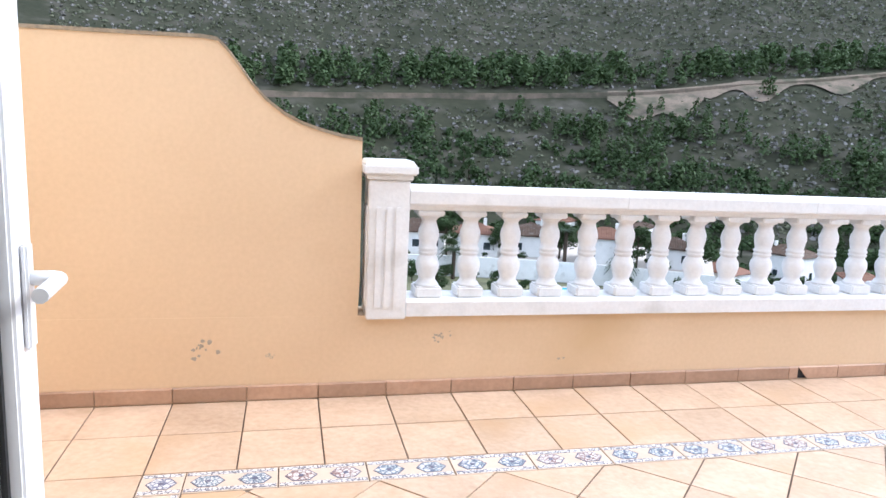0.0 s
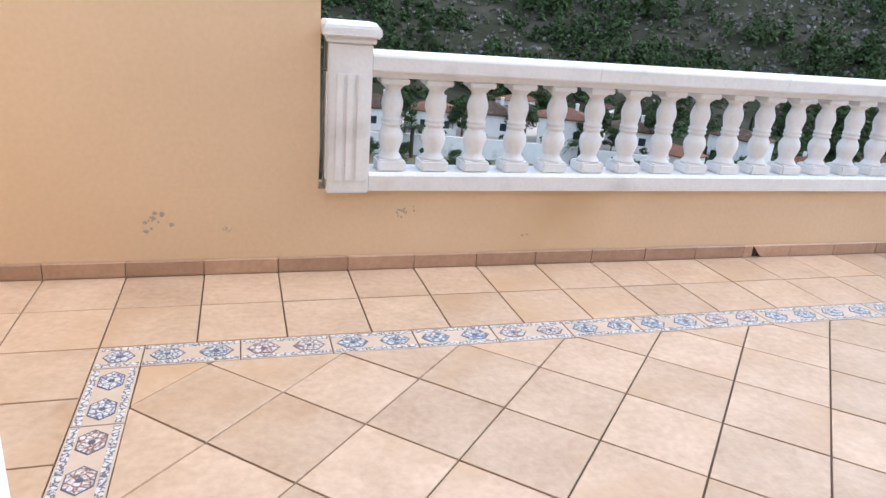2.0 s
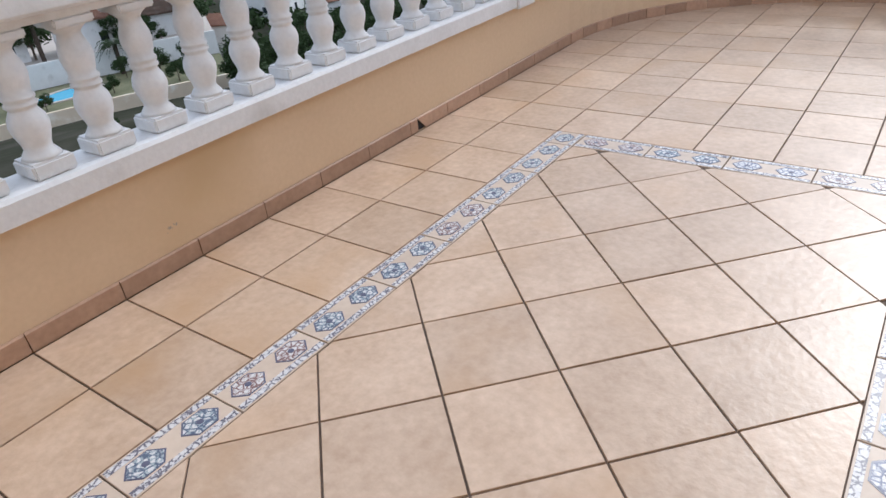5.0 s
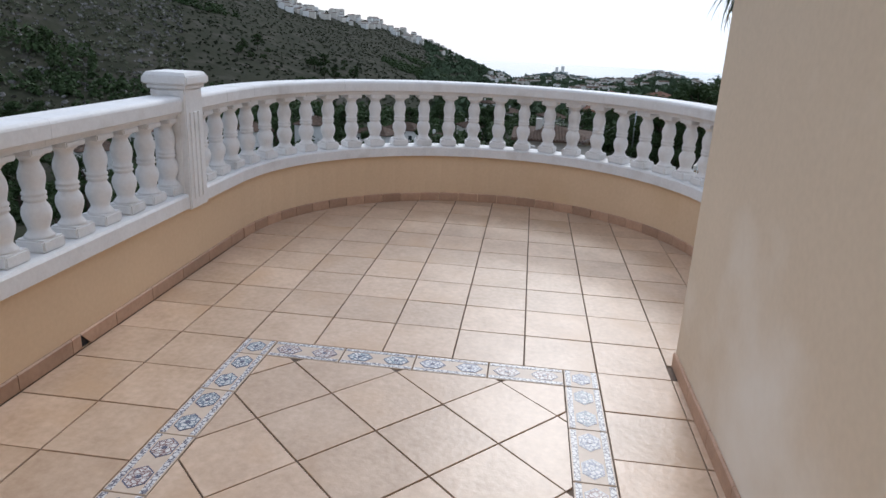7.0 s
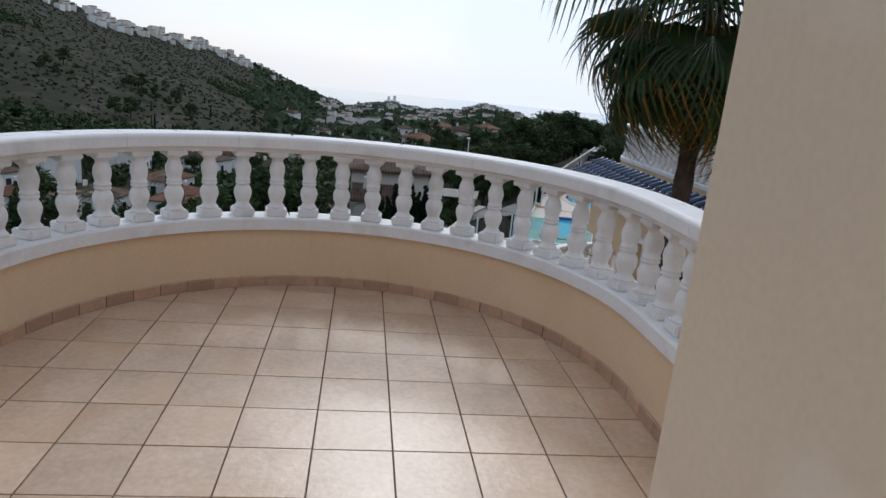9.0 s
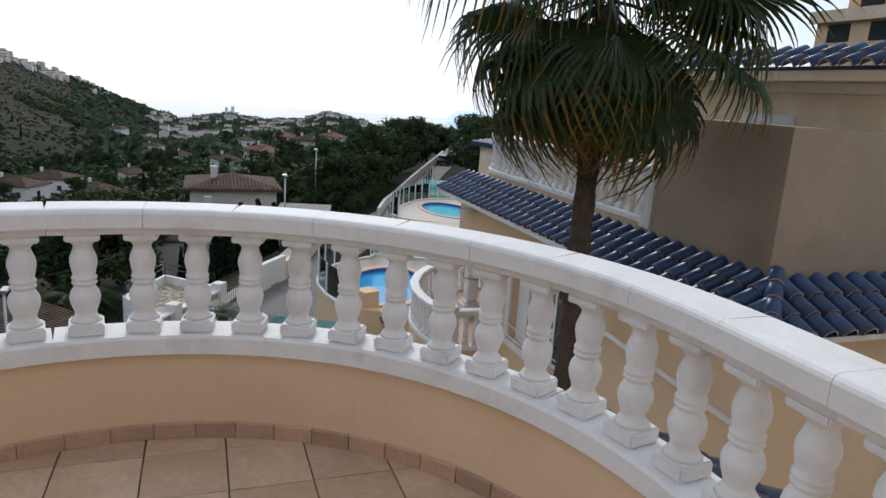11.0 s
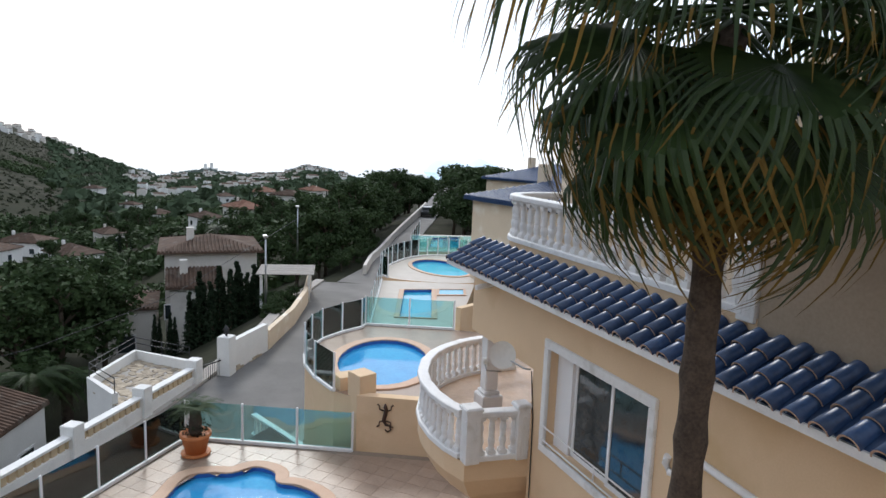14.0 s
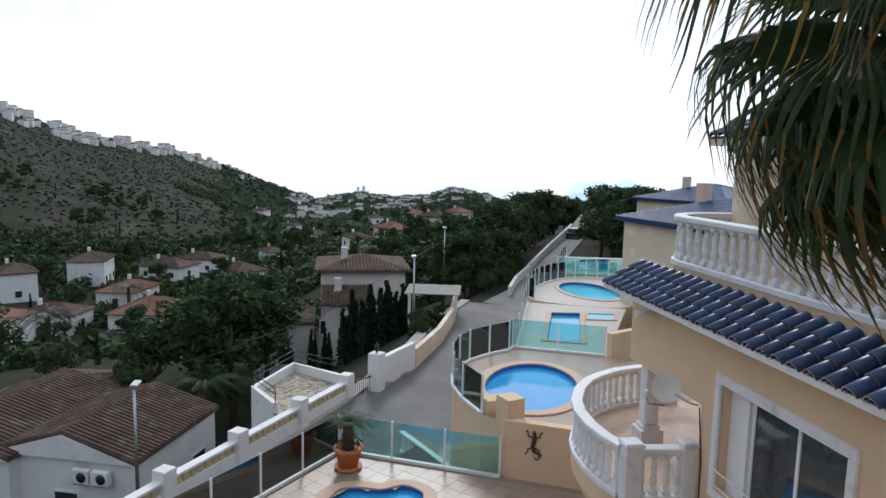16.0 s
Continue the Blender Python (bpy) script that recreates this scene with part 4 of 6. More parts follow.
for i in range(70):
    z = 11.55 * i / 69
    prof.append((0.130 - 0.025 * i / 69 + 0.016 * (i % 3 == 0) + random.uniform(-0.004, 0.004), z))
lathe(bm, prof, 16)
part("trunk", bm, BARK, palm)


def fan_leaf(seed, blades=50, reach=0.98, hang=1.0, stalk=0.85, spread=255, body=0.52, dry=0):
    """Fan frond: a bare stalk, a pleated fan, then loose narrow strips that hang down from its rim."""
    rnd = random.Random(seed)
    bm = bmesh.new()
    sp = [Vector((stalk * k / 5, 0, 0.10 * math.sin(k / 5 * 2.2) - 0.05 * (k / 5) ** 2)) for k in range(6)]
    tube(bm, sp, [0.020, 0.016, 0.014, 0.012, 0.011, 0.010], 5)
    hub = sp[-1]
    for b in range(blades):
        a = radians(-spread / 2 + spread * (b + 0.5) / blades)
        L = reach * (0.74 + 0.26 * math.cos(a * 0.62)) * rnd.uniform(0.90, 1.06)
        d = Vector((math.cos(a), math.sin(a), 0))
        side = Vector((-math.sin(a), math.cos(a), 0))
        half = body * L * math.tan(radians(spread / blades / 2))
        hg = hang * rnd.uniform(0.75, 1.25)
        rows = []
        for s, w in ((0.03, 0.06), (body * 0.6, 0.62), (body, 0.98), (body + (1 - body) * 0.3, 0.66), (body + (1 - body) * 0.6, 0.42), (body + (1 - body) * 0.85, 0.24), (1.0, 0.05)):
            back = max(0.0, s - body) / (1 - body)
            p = hub + d * L * (s - 0.22 * back * back * min(hg, 1.3)) + Vector((0, 0, -L * (0.10 * s * s + 0.42 * hg * back ** 1.5)))
            if s > body:
                p += side * rnd.uniform(-0.016, 0.016)
            fold = 0.45 * w * half
            rows.append([bm.verts.new(p - side * w * half - Vector((0, 0, fold))), bm.verts.new(p + Vector((0, 0, fold * 0.5))), bm.verts.new(p + side * w * half - Vector((0, 0, fold)))])
        for r0, r1 in zip(rows, rows[1:]):
            for q in range(2):
                bm.faces.new((r0[q], r0[q + 1], r1[q + 1], r1[q])).material_index = 1 if r1 is rows[-1] or (r1 is rows[-2] and (b * 7) % 5 < 2) or (dry and rows.index(r1) >= 7 - dry and (b * 3) % 5 < 2) else 0
    me = bpy.data.meshes.new("frond")
    bm.to_mesh(me)
    bm.free()
    return me


GREENS = [fan_leaf(k, blades=46, hang=0.5 + 0.2 * k, reach=1.06 - 0.05 * (k % 2), spread=245, body=0.56, stalk=0.95) for k in range(5)]
OLD = [fan_leaf(40 + k, blades=44, hang=0.9 + 0.25 * k, reach=1.04, spread=235, body=0.54, stalk=0.9, dry=2 + k // 2) for k in range(3)]
DRIES = [fan_leaf(20 + k, blades=30, hang=1.3 + 0.2 * k, reach=0.95, stalk=0.60, spread=170, body=0.50) for k in range(3)]
for me in GREENS + OLD:
    me.materials.append(PALMGREEN); me.materials.append(PALMDRY)
for me in DRIES:
    me.materials.append(PALMDRY); me.materials.append(PALMDRY)
rnd = random.Random(5)
for k in range(42):
    az = k * 137.5 + rnd.uniform(-14, 14)
    lv = k / 41
    tilt = -72 + 130 * lv + rnd.uniform(-9, 9)
    f = new("frond", GREENS[k % 5] if lv < 0.6 else OLD[k % 3]); f.parent = palm
    f.matrix_basis = pose(0.06 * math.cos(radians(az)), 0.06 * math.sin(radians(az)), 11.92 - 0.40 * lv, 0, 0, az) @ pose(0, 0, 0, rnd.uniform(-22, 22), tilt, 0) @ Matrix.Scale(rnd.uniform(0.90, 1.14), 4)
for k in range(15):
    az = k * 137.5 + 40 + rnd.uniform(-12, 12)
    f = new("dry_frond", DRIES[k % 3]); f.parent = palm
    f["label"] = "brown dry hanging frond"
    f.matrix_basis = pose(0.10 * math.cos(radians(az)), 0.10 * math.sin(radians(az)), 11.42 - 0.014 * k, 0, 0, az) @ pose(0, 0, 0, rnd.uniform(-20, 20), 62 + 0.5 * k + rnd.uniform(-10, 10), 0) @ Matrix.Scale(rnd.uniform(0.85, 1.05), 4)

# ---- lower terrace and pools ----
def ring_slab(outer, hole, z0, z1, name, material, label, category, top=None):
    """Flat deck with a hole for the pool."""
    bm = bmesh.new()
    o = [bm.verts.new((x, y, z1)) for x, y in outer]
    i_ = [bm.verts.new((x, y, z1)) for x, y in hole]
    allv = o + i_
    for tri in tessellate_polygon([[Vector((x, y, 0)) for x, y in outer], [Vector((x, y, 0)) for x, y in hole]]):
        bm.faces.new([allv[q] for q in tri]).material_index = 1 if top else 0
    lo = [bm.verts.new((x, y, z0)) for x, y in outer]
    for i in range(len(o)):
        bm.faces.new((lo[i], lo[(i + 1) % len(o)], o[(i + 1) % len(o)], o[i]))
    li = [bm.verts.new((x, y, z1 - 0.6)) for x, y in hole]
    for i in range(len(i_)):
        bm.faces.new((i_[i], i_[(i + 1) % len(i_)], li[(i + 1) % len(i_)], li[i]))
    return structure(name, bm, [material, top] if top else material, label, category)


def pool(hole, z, label, material, coping=0.28, group="pools"):
    t = thing("swimming_pool", label, "pool", (0, 0, z), group=group)
    n = len(hole)
    cx, cy = sum(p[0] for p in hole) / n, sum(p[1] for p in hole) / n
    part("water", prism(bmesh.new(), hole, -0.5, -0.10), material, t)
    closed = list(hole)
    ccw = sum(p[0] * q[1] - q[0] * p[1] for p, q in zip(hole, hole[1:] + hole[:1])) > 0
    if ccw:
        closed = list(reversed(closed))
    bm = bmesh.new()
    sweep(bm, closed, [(-0.03, 0.004), (-0.03, 0.035), (-0.02, 0.045), (coping - 0.02, 0.045), (coping, 0.035), (coping, 0.004)], loop=True)
    part("coping", bm, COPING, t, "terracotta coping")
    bm = bmesh.new()
    sweep(bm, closed, [(-0.004, -0.45), (-0.004, 0.002), (0.0, 0.002), (0.0, -0.45)], loop=True)
    part("pool_wall", bm, POOLWALL, t, "blue mosaic pool wall")
    return t


def smooth_loop(pts, k=5):
    """Closed Catmull-Rom loop through points."""
    n, out = len(pts), []
    for i in range(n):
        p0, p1, p2, p3 = (Vector(pts[(i + j - 1) % n]) for j in range(4))
        for s in range(k):
            u = s / k
            v = 0.5 * ((2 * p1) + (p2 - p0) * u + (2 * p0 - 5 * p1 + 4 * p2 - p3) * u * u + (3 * p1 - p0 - 3 * p2 + p3) * u ** 3)
            out.append((v.x, v.y))
    return out


ZT = -6.0
T_OUT = [(23.5, -2.2), (20.1, 0.5), (12.0, 7.2), (6.9, 7.2), (6.9, -7.38), (15.0, -7.38), (15.0, -10.25), (19.45, -10.25), (21.53, -6.2)]
P0 = smooth_loop([(21.3, -2.2), (21.35, -2.75), (21.2, -3.2), (21.35, -3.75), (20.95, -4.15), (20.45, -4.15), (20.15, -4.6), (19.5, -4.95), (18.8, -4.8), (18.1, -4.0), (17.5, -3.2), (17.6, -2.0), (18.6, -1.2), (19.6, -1.35), (20.5, -1.8)], 4)
deck = ring_slab(T_OUT, P0, -9.6, ZT - 0.006, "floor_pool", DECKJOINT, "lower pool terrace slab", "terrace")
pool(P0, ZT, "kidney-shaped blue pool with terracotta coping", WATER)


def glass_fence(pts, z, label, step=1.55, h=1.05):
    t = thing("glass_fence", label, "glass fence", (0, 0, z), group="glass pool fences")
    for a, b in zip(pts, pts[1:]):
        n = max(1, round(math.dist(a, b) / step))
        ang = math.degrees(math.atan2(b[1] - a[1], b[0] - a[0]))
        L = math.dist(a, b) / n
        for i in range(n):
            p = (a[0] + (b[0] - a[0]) * i / n, a[1] + (b[1] - a[1]) * i / n)
            o = part("post", box(bmesh.new(), -0.025, 0.025, -0.025, 0.025, 0.0, h, 0.006), PVC, t); o.matrix_basis = pose(p[0], p[1], 0, 0, 0, ang)
            g = part("pane", box(bmesh.new(), 0.035, L - 0.035, -0.005, 0.005, 0.09, h - 0.03), FENCEGLASS, t, "green-tinted glass pane"); g.matrix_basis = pose(p[0], p[1], 0, 0, 0, ang)
            g.visible_shadow = False
        k = part("kerb", box(bmesh.new(), 0, math.dist(a, b), -0.06, 0.06, 0.0, 0.08, 0.008), WHITE, t); k.matrix_basis = pose(a[0], a[1], 0.001, 0, 0, ang)
    o = part("post", box(bmesh.new(), -0.025, 0.025, -0.025, 0.025, 0.0, h, 0.006), PVC, t); o.matrix_basis = pose(pts[-1][0], pts[-1][1], 0)
    return t


glass_fence([(12.5, 6.65), (20.05, 0.42), (23.38, -2.22)], ZT, "glass fence with white posts along the pool terrace")
glass_fence([(23.38, -2.3), (21.5, -6.1)], ZT, "glass fence with white posts at the pool terrace end", step=1.45)
gw = Vector((20.77, -7.68)) - Vector((21.52, -6.22))
ang = math.degrees(math.atan2(gw.y, gw.x))
gk = mesh_ob("wall_gecko", box(bmesh.new(), 0.0, 4.2, 0.0, 0.28, -3.4, 1.45, 0.01), RENDER)
gk.matrix_basis = pose(21.53, -6.2, ZT, 0, 0, ang)
tagged(gk, "ochre rendered garden wall at the pool terrace end", "wall", kind="structure")
bm = bmesh.new()
tube(bm, [(0.0, 0, -0.34), (0.08, 0, -0.40), (0.15, 0, -0.34), (0.12, 0, -0.24), (0.02, 0, -0.22), (-0.03, 0, -0.10), (0.0, 0, 0.05), (0.02, 0, 0.18), (0.0, 0, 0.24), (0.0, 0, 0.32)], [0.015, 0.02, 0.024, 0.028, 0.034, 0.05, 0.055, 0.045, 0.05, 0.02], 8)
for sx, sz, s in ((-1, 0.14, 1), (1, 0.14, 1), (-1, -0.12, -1), (1, -0.12, -1)):
    tube(bm, [(0.03 * sx, 0, sz), (0.14 * sx, 0, sz + 0.03 * s), (0.15 * sx, 0, sz + 0.13 * s), (0.20 * sx, 0, sz + 0.16 * s)], [0.02, 0.017, 0.015, 0.022], 6)
gecko = mesh_ob("lizard_ornament", bm, BRONZE)
gecko.matrix_basis = pose(21.2, -6.85, -5.02, 0, 0, ang) @ pose(0.0, -0.03, 0.0)
tagged(gecko, "dark bronze lizard ornament fixed to the ochre wall", "wall ornament")

Z1 = -4.7
D1 = [(21.6, -6.4), (22.35, -5.8), (23.5, -5.52), (24.5, -5.45), (25.4, -5.58), (26.3, -5.95), (26.95, -6.4), (27.6, -7.2), (28.04, -7.99), (28.4, -8.2), (27.1, -11.04), (25.2, -14.0), (19.6, -10.6), (20.9, -7.9)]
P1 = [(24.39 + 2.15 * math.cos(a) * 0.93 - 1.35 * math.sin(a) * -0.36, -7.71 - 2.15 * math.cos(a) * 0.36 + 1.35 * math.sin(a) * 0.93) for a in [2 * math.pi * i / 28 for i in range(28)]]
ring_slab(D1, P1, -9.6, Z1, "floor_pool_second", RENDER, "neighbour's raised pool deck", "terrace", DECK)
pool(P1, Z1, "oval blue pool on the neighbour's raised deck", WATER)
glass_fence(D1[1:10], Z1, "curved glass fence round the neighbour's pool deck", step=1.2)
glass_fence([D1[9], D1[10]], Z1, "glass fence between two pool decks", step=1.5)
for (x, y, a, L, h) in ((21.55, -6.28, 20, 0.55, 0.62), (22.3, -5.95, 12, 0.5, 0.35)):
    w = mesh_ob("wall_pier", box(bmesh.new(), 0, L, -0.5, 0.0, -2.0, h, 0.01), RENDER)
    w.matrix_basis = pose(x, y, Z1, 0, 0, a)
    tagged(w, "short ochre rendered pier beside the raised pool", "wall", kind="structure")
Z2 = -4.9
D2 = [(28.55, -8.35), (36.8, -11.2), (35.1, -15.4), (27.2, -11.1)]
P2 = [(29.85, -9.9), (34.5, -11.6), (34.3, -12.9), (29.4, -11.1)]
ring_slab(D2, P2, -9.6, Z2, "floor_pool_third", RENDER, "third pool deck down the slope", "terrace", PALEDECK)
pool(P2, Z2, "pale blue rectangular pool further down the slope", WATERPALE, 0.2)
P2b = [(34.17, -13.2), (33.96, -14.3), (32.94, -13.9), (33.15, -12.8)]
hot = thing("plunge_pool", "small square blue plunge pool set in the deck", "pool", (0, 0, Z2))
part("water", prism(bmesh.new(), P2b, 0.004, 0.02), WATERPALE, hot)
part("coping", sweep(bmesh.new(), P2b, [(0.0, 0.003), (0.0, 0.05), (0.15, 0.05), (0.15, 0.003)], loop=True), COPING, hot)
glass_fence([D2[0], D2[1]], Z2, "glass fence along the third pool deck", step=1.7)
tw = mesh_ob("wall_pool_third", box(bmesh.new(), 0.0, 3.6, -0.25, 0.0, -4.5, 0.95, 0.01), RENDER)
tw.matrix_basis = pose(27.35, -11.2, Z2, 0, 0, -62)
tagged(tw, "ochre rendered plant room wall beside the third pool", "wall", kind="structure")
D3 = smooth_loop([(37.4, -11.7), (40.4, -12.6), (43.2, -15.3), (42.6, -18.2), (38.5, -18.0), (35.4, -15.4)], 5)
P3 = [(39.5 + 2.5 * math.cos(a), -15.3 + 1.45 * math.sin(a)) for a in [2 * math.pi * i / 24 for i in range(24)]]
ring_slab(D3, P3, -9.6, Z2, "floor_pool_fourth", RENDER, "rounded pool deck further down", "terrace", PALEDECK)
pool(P3, Z2, "oval pale blue pool on a rounded deck", WATERPALE, 0.2)
glass_fence(D3[:16], Z2, "glass fence round the rounded deck", step=1.7)
D4 = [(45.0, -15.4), (52.5, -18.6), (51.5, -23.0), (44.0, -19.9)]
P4 = [(46.2, -17.0), (50.6, -18.9), (50.9, -21.2), (46.0, -19.2)]
ring_slab(D4, P4, -9.6, Z2, "floor_pool_fifth", RENDER, "last pool deck beside the road", "terrace", PALEDECK)
pool(P4, Z2, "pale blue pool on the last deck downhill", WATERPALE, 0.2)
glass_fence([D4[3], D4[0], D4[1]], Z2, "glass fence round the last pool deck", step=1.9)

bed = [(23.75, -2.5), (21.95, -6.0), (23.0, -5.75), (25.2, -5.35), (26.9, -4.75), (25.4, -3.2)]
structure("ground_bed", prism(bmesh.new(), bed, -9.7, -7.45), SOIL, "dark netted soil bed between the pool terrace and the road", "planting bed")
# potted cycad by the pool
pot = thing("potted_cycad", "spiky cycad in a round terracotta pot on a saucer", "potted plant", (22.45, -2.45, ZT))
part("saucer", lathe(bmesh.new(), [(0.28, 0.0), (0.34, 0.02), (0.35, 0.07), (0.33, 0.07)], 20), POTCLAY, pot)
part("pot", lathe(bmesh.new(), [(0.24, 0.07), (0.33, 0.45), (0.37, 0.48), (0.37, 0.56), (0.33, 0.56), (0.31, 0.50)], 20), POTCLAY, pot)
part("trunk", lathe(bmesh.new(), [(0.13, 0.50), (0.17, 0.60), (0.14, 0.70), (0.16, 0.82), (0.13, 0.95), (0.14, 1.08), (0.09, 1.15)], 12), BARK, pot)
bm = bmesh.new()
for k in range(30):
    a, up = k * 2.4, 0.95 - 0.75 * (k / 30)
    d = Vector((math.cos(a), math.sin(a), 0))
    pts = [Vector((0, 0, 1.12)) + d * 0.66 * s + Vector((0, 0, up * 0.75 * s - 0.55 * s * s)) for s in (0, 0.25, 0.5, 0.75, 1.0)]
    sd = Vector((-d.y, d.x, 0))
    for i in range(1, 20):
        s = i / 20
        j = min(int(s * 4), 3)
        p = pts[j].lerp(pts[j + 1], s * 4 - j)
        L = 0.16 * math.sin(math.pi * min(1, s + 0.12)) + 0.02
        for q in (-1, 1):
            bm.faces.new([bm.verts.new(v) for v in (p, p + d * 0.025, p + sd * q * L + d * 0.05 + Vector((0, 0, 0.03)))])
part("fronds", bm, PINE, pot)
bm = bmesh.new()
rnd = random.Random(9)
for k in range(160):
    a, r = rnd.uniform(0, 6.28), rnd.uniform(0.15, 0.36)
    p = Vector((r * math.cos(a), r * math.sin(a), rnd.uniform(0.48, 0.78)))
    v = [p + Vector((rnd.uniform(-0.06, 0.06), rnd.uniform(-0.06, 0.06), rnd.uniform(-0.05, 0.05))) for _ in range(3)]
    bm.faces.new([bm.verts.new(q) for q in v])
part("underplanting", bm, SCRUB, pot)

# ---- trees ----
def cards(rnd, centres, n, size, flat=0.75):
    """Cloud of small leaf tufts: vertices and triangles round the given clump centres (x, y, z, radius)."""
    V, Fc = [], []
    for cx, cy, cz, r in centres:
        for _ in range(n):
            d = Vector((rnd.gauss(0, 1), rnd.gauss(0, 1), rnd.gauss(0, 1))).normalized()
            q = r * (rnd.random() ** 0.35)
            p = Vector((cx + d.x * q, cy + d.y * q, cz + d.z * q * flat))
            a = Vector((rnd.uniform(-1, 1), rnd.uniform(-1, 1), rnd.uniform(-0.6, 0.6))).normalized()
            b = a.cross(d).normalized() if a.cross(d).length > 0.1 else Vector((0, 0, 1))
            s = size * rnd.uniform(0.6, 1.3)
            i = len(V)
            V += [tuple(p - a * s), tuple(p + b * s * 0.7), tuple(p + a * s), tuple(p - b * s * 0.5 + d * s * 0.4)]
            Fc += [(i, i + 1, i + 2), (i, i + 2, i + 3)]
    return V, Fc


def mesh_from(name, V, Fc, material):
    me = bpy.data.meshes.new(name)
    me.from_pydata(V, [], Fc)
    me.materials.append(material)
    return me


def tree(name, label, category, at, h, spread, seed, material, shape="pine", group=""):
    """Tapered trunk with limbs and a crown of leaf tufts with gaps."""
    rnd = random.Random(seed)
    t = thing(name, label, category, at, rnd.uniform(0, 360), group)
    bm = bmesh.new()
    lean = rnd.uniform(-0.06, 0.06) * h
    tube(bm, [(0, 0, -0.3), (lean * 0.3, 0, h * 0.3), (lean, lean * 0.4, h * 0.6), (lean * 1.1, lean, h * 0.9)], [h * 0.03, h * 0.024, h * 0.016, h * 0.006], 7)
    centres = []
    if shape == "cypress":
        for k in range(30):
            u = k / 29
            z = h * (0.06 + 0.93 * u)
            r = spread * (0.60 + 0.40 * math.sin(math.pi * min(1, u + 0.25))) * (1.02 - u ** 1.6) * rnd.uniform(0.85, 1.1) + 0.06
            centres.append((rnd.uniform(-0.06, 0.06), rnd.uniform(-0.06, 0.06), z, r))
    else:
        for k in range(15 if shape == "pine" else 11):
            a = k * 2.4 + rnd.uniform(-0.4, 0.4)
            lv = rnd.uniform(0.32, 0.95)
            rr = spread * (1.05 - abs(lv - 0.55) * 1.25) * rnd.uniform(0.45, 0.85)
            c = (rr * math.cos(a), rr * math.sin(a), h * lv, spread * rnd.uniform(0.26, 0.44))
            centres.append(c)
            tube(bm, [(lean * lv, lean * lv * 0.5, h * lv * 0.75), (c[0] * 0.55, c[1] * 0.55, h * lv * 0.9), (c[0], c[1], c[2])], [h * 0.012, h * 0.008, h * 0.003], 5)
        centres.append((lean, lean, h * 0.93, spread * 0.3))
    part("trunk", bm, WOODBARK, t)
    V, Fc = cards(rnd, centres, 150 if shape != "cypress" else 70, spread * (0.070 if shape != "cypress" else 0.17), 0.8 if shape != "cypress" else 1.25)
    o = new("crown", mesh_from("crown", V, Fc, material)); o.parent = t
    return t


PINES = [tree("pine_tree", "dark green pine with an uneven crown", "tree", (-30 - 8 * k, -30, -14), 7.0, 2.9, 40 + k, PINE, "pine", "pines") for k in range(4)]
CYPS = [tree("cypress_tree", "tall narrow dark cypress", "tree", (-30 - 4 * k, -44, -14), 5.0, 0.55, 60 + k, CYPRESS, "cypress", "cypresses") for k in range(2)]
BUSHES = [tree("garden_bush", "rounded dark green garden shrub", "shrub", (-30 - 4 * k, -50, -14), 1.6, 1.0, 70 + k, PINE, "bush", "garden shrubs") for k in range(2)]
USED = set()


def plant(kind, x, y, s, z=None, stretch=1.0):
    """Stand a copy of a tree at a spot; the first copy is the model itself."""
    global_z = float(land(x, y)) if z is None else z
    src = kind[random.randrange(len(kind))]
    m = pose(x, y, global_z - 0.1, 0, 0, random.uniform(0, 360)) @ Matrix.Diagonal((s, s, s * stretch, 1))
    if src not in USED:
        USED.add(src)
        src.matrix_basis = m
        return src
    keep = src.scale.copy()
    src.scale = (1, 1, 1)
    o = copy_thing(src, m)
    src.scale = keep
    return o


random.seed(11)


def off_road(x, y):
    return min(math.dist((x, y), (a[0] + (b[0] - a[0]) * k / 12, a[1] + (b[1] - a[1]) * k / 12)) for a, b in zip(ROAD, ROAD[1:]) for k in range(13))


# big pines by the villa
for x, y, s in ((47.7, 4.2, 1.05), (46.2, 6.0, 0.95), (49.5, 2.2, 0.9), (51.5, 5.0, 1.0), (44.8, 8.2, 0.8), (56, 6.5, 1.0), (60, 4, 1.0)):
    plant(PINES, x, y, s, -13.0 if x < 53 else None)
for k, (x, y, s) in enumerate(((47.6, -2.6, 0.8), (47.9, -3.2, 0.98), (47.3, -3.8, 0.9), (48.0, -4.3, 1.02), (47.5, -4.9, 1.0), (48.1, -5.4, 1.06), (47.8, -5.9, 0.96), (48.3, -6.4, 1.02), (49.0, -1.5, 0.55), (50.0, -0.6, 0.5))):
    plant(CYPS, x, y, s * 1.25, -12.4)
    plant(CYPS, x + 0.5, y - 0.25, s * 1.1, -12.4)
for x, y, s in ((44.5, -7.4, 0.85), (45.4, -7.9, 0.9), (46.3, -8.3, 0.95), (43.6, -6.9, 0.8), (46.0, -7.0, 0.8)):
    plant(BUSHES, x, y, s, -8.6)
# the wood on the slope beyond the pools
n = 0
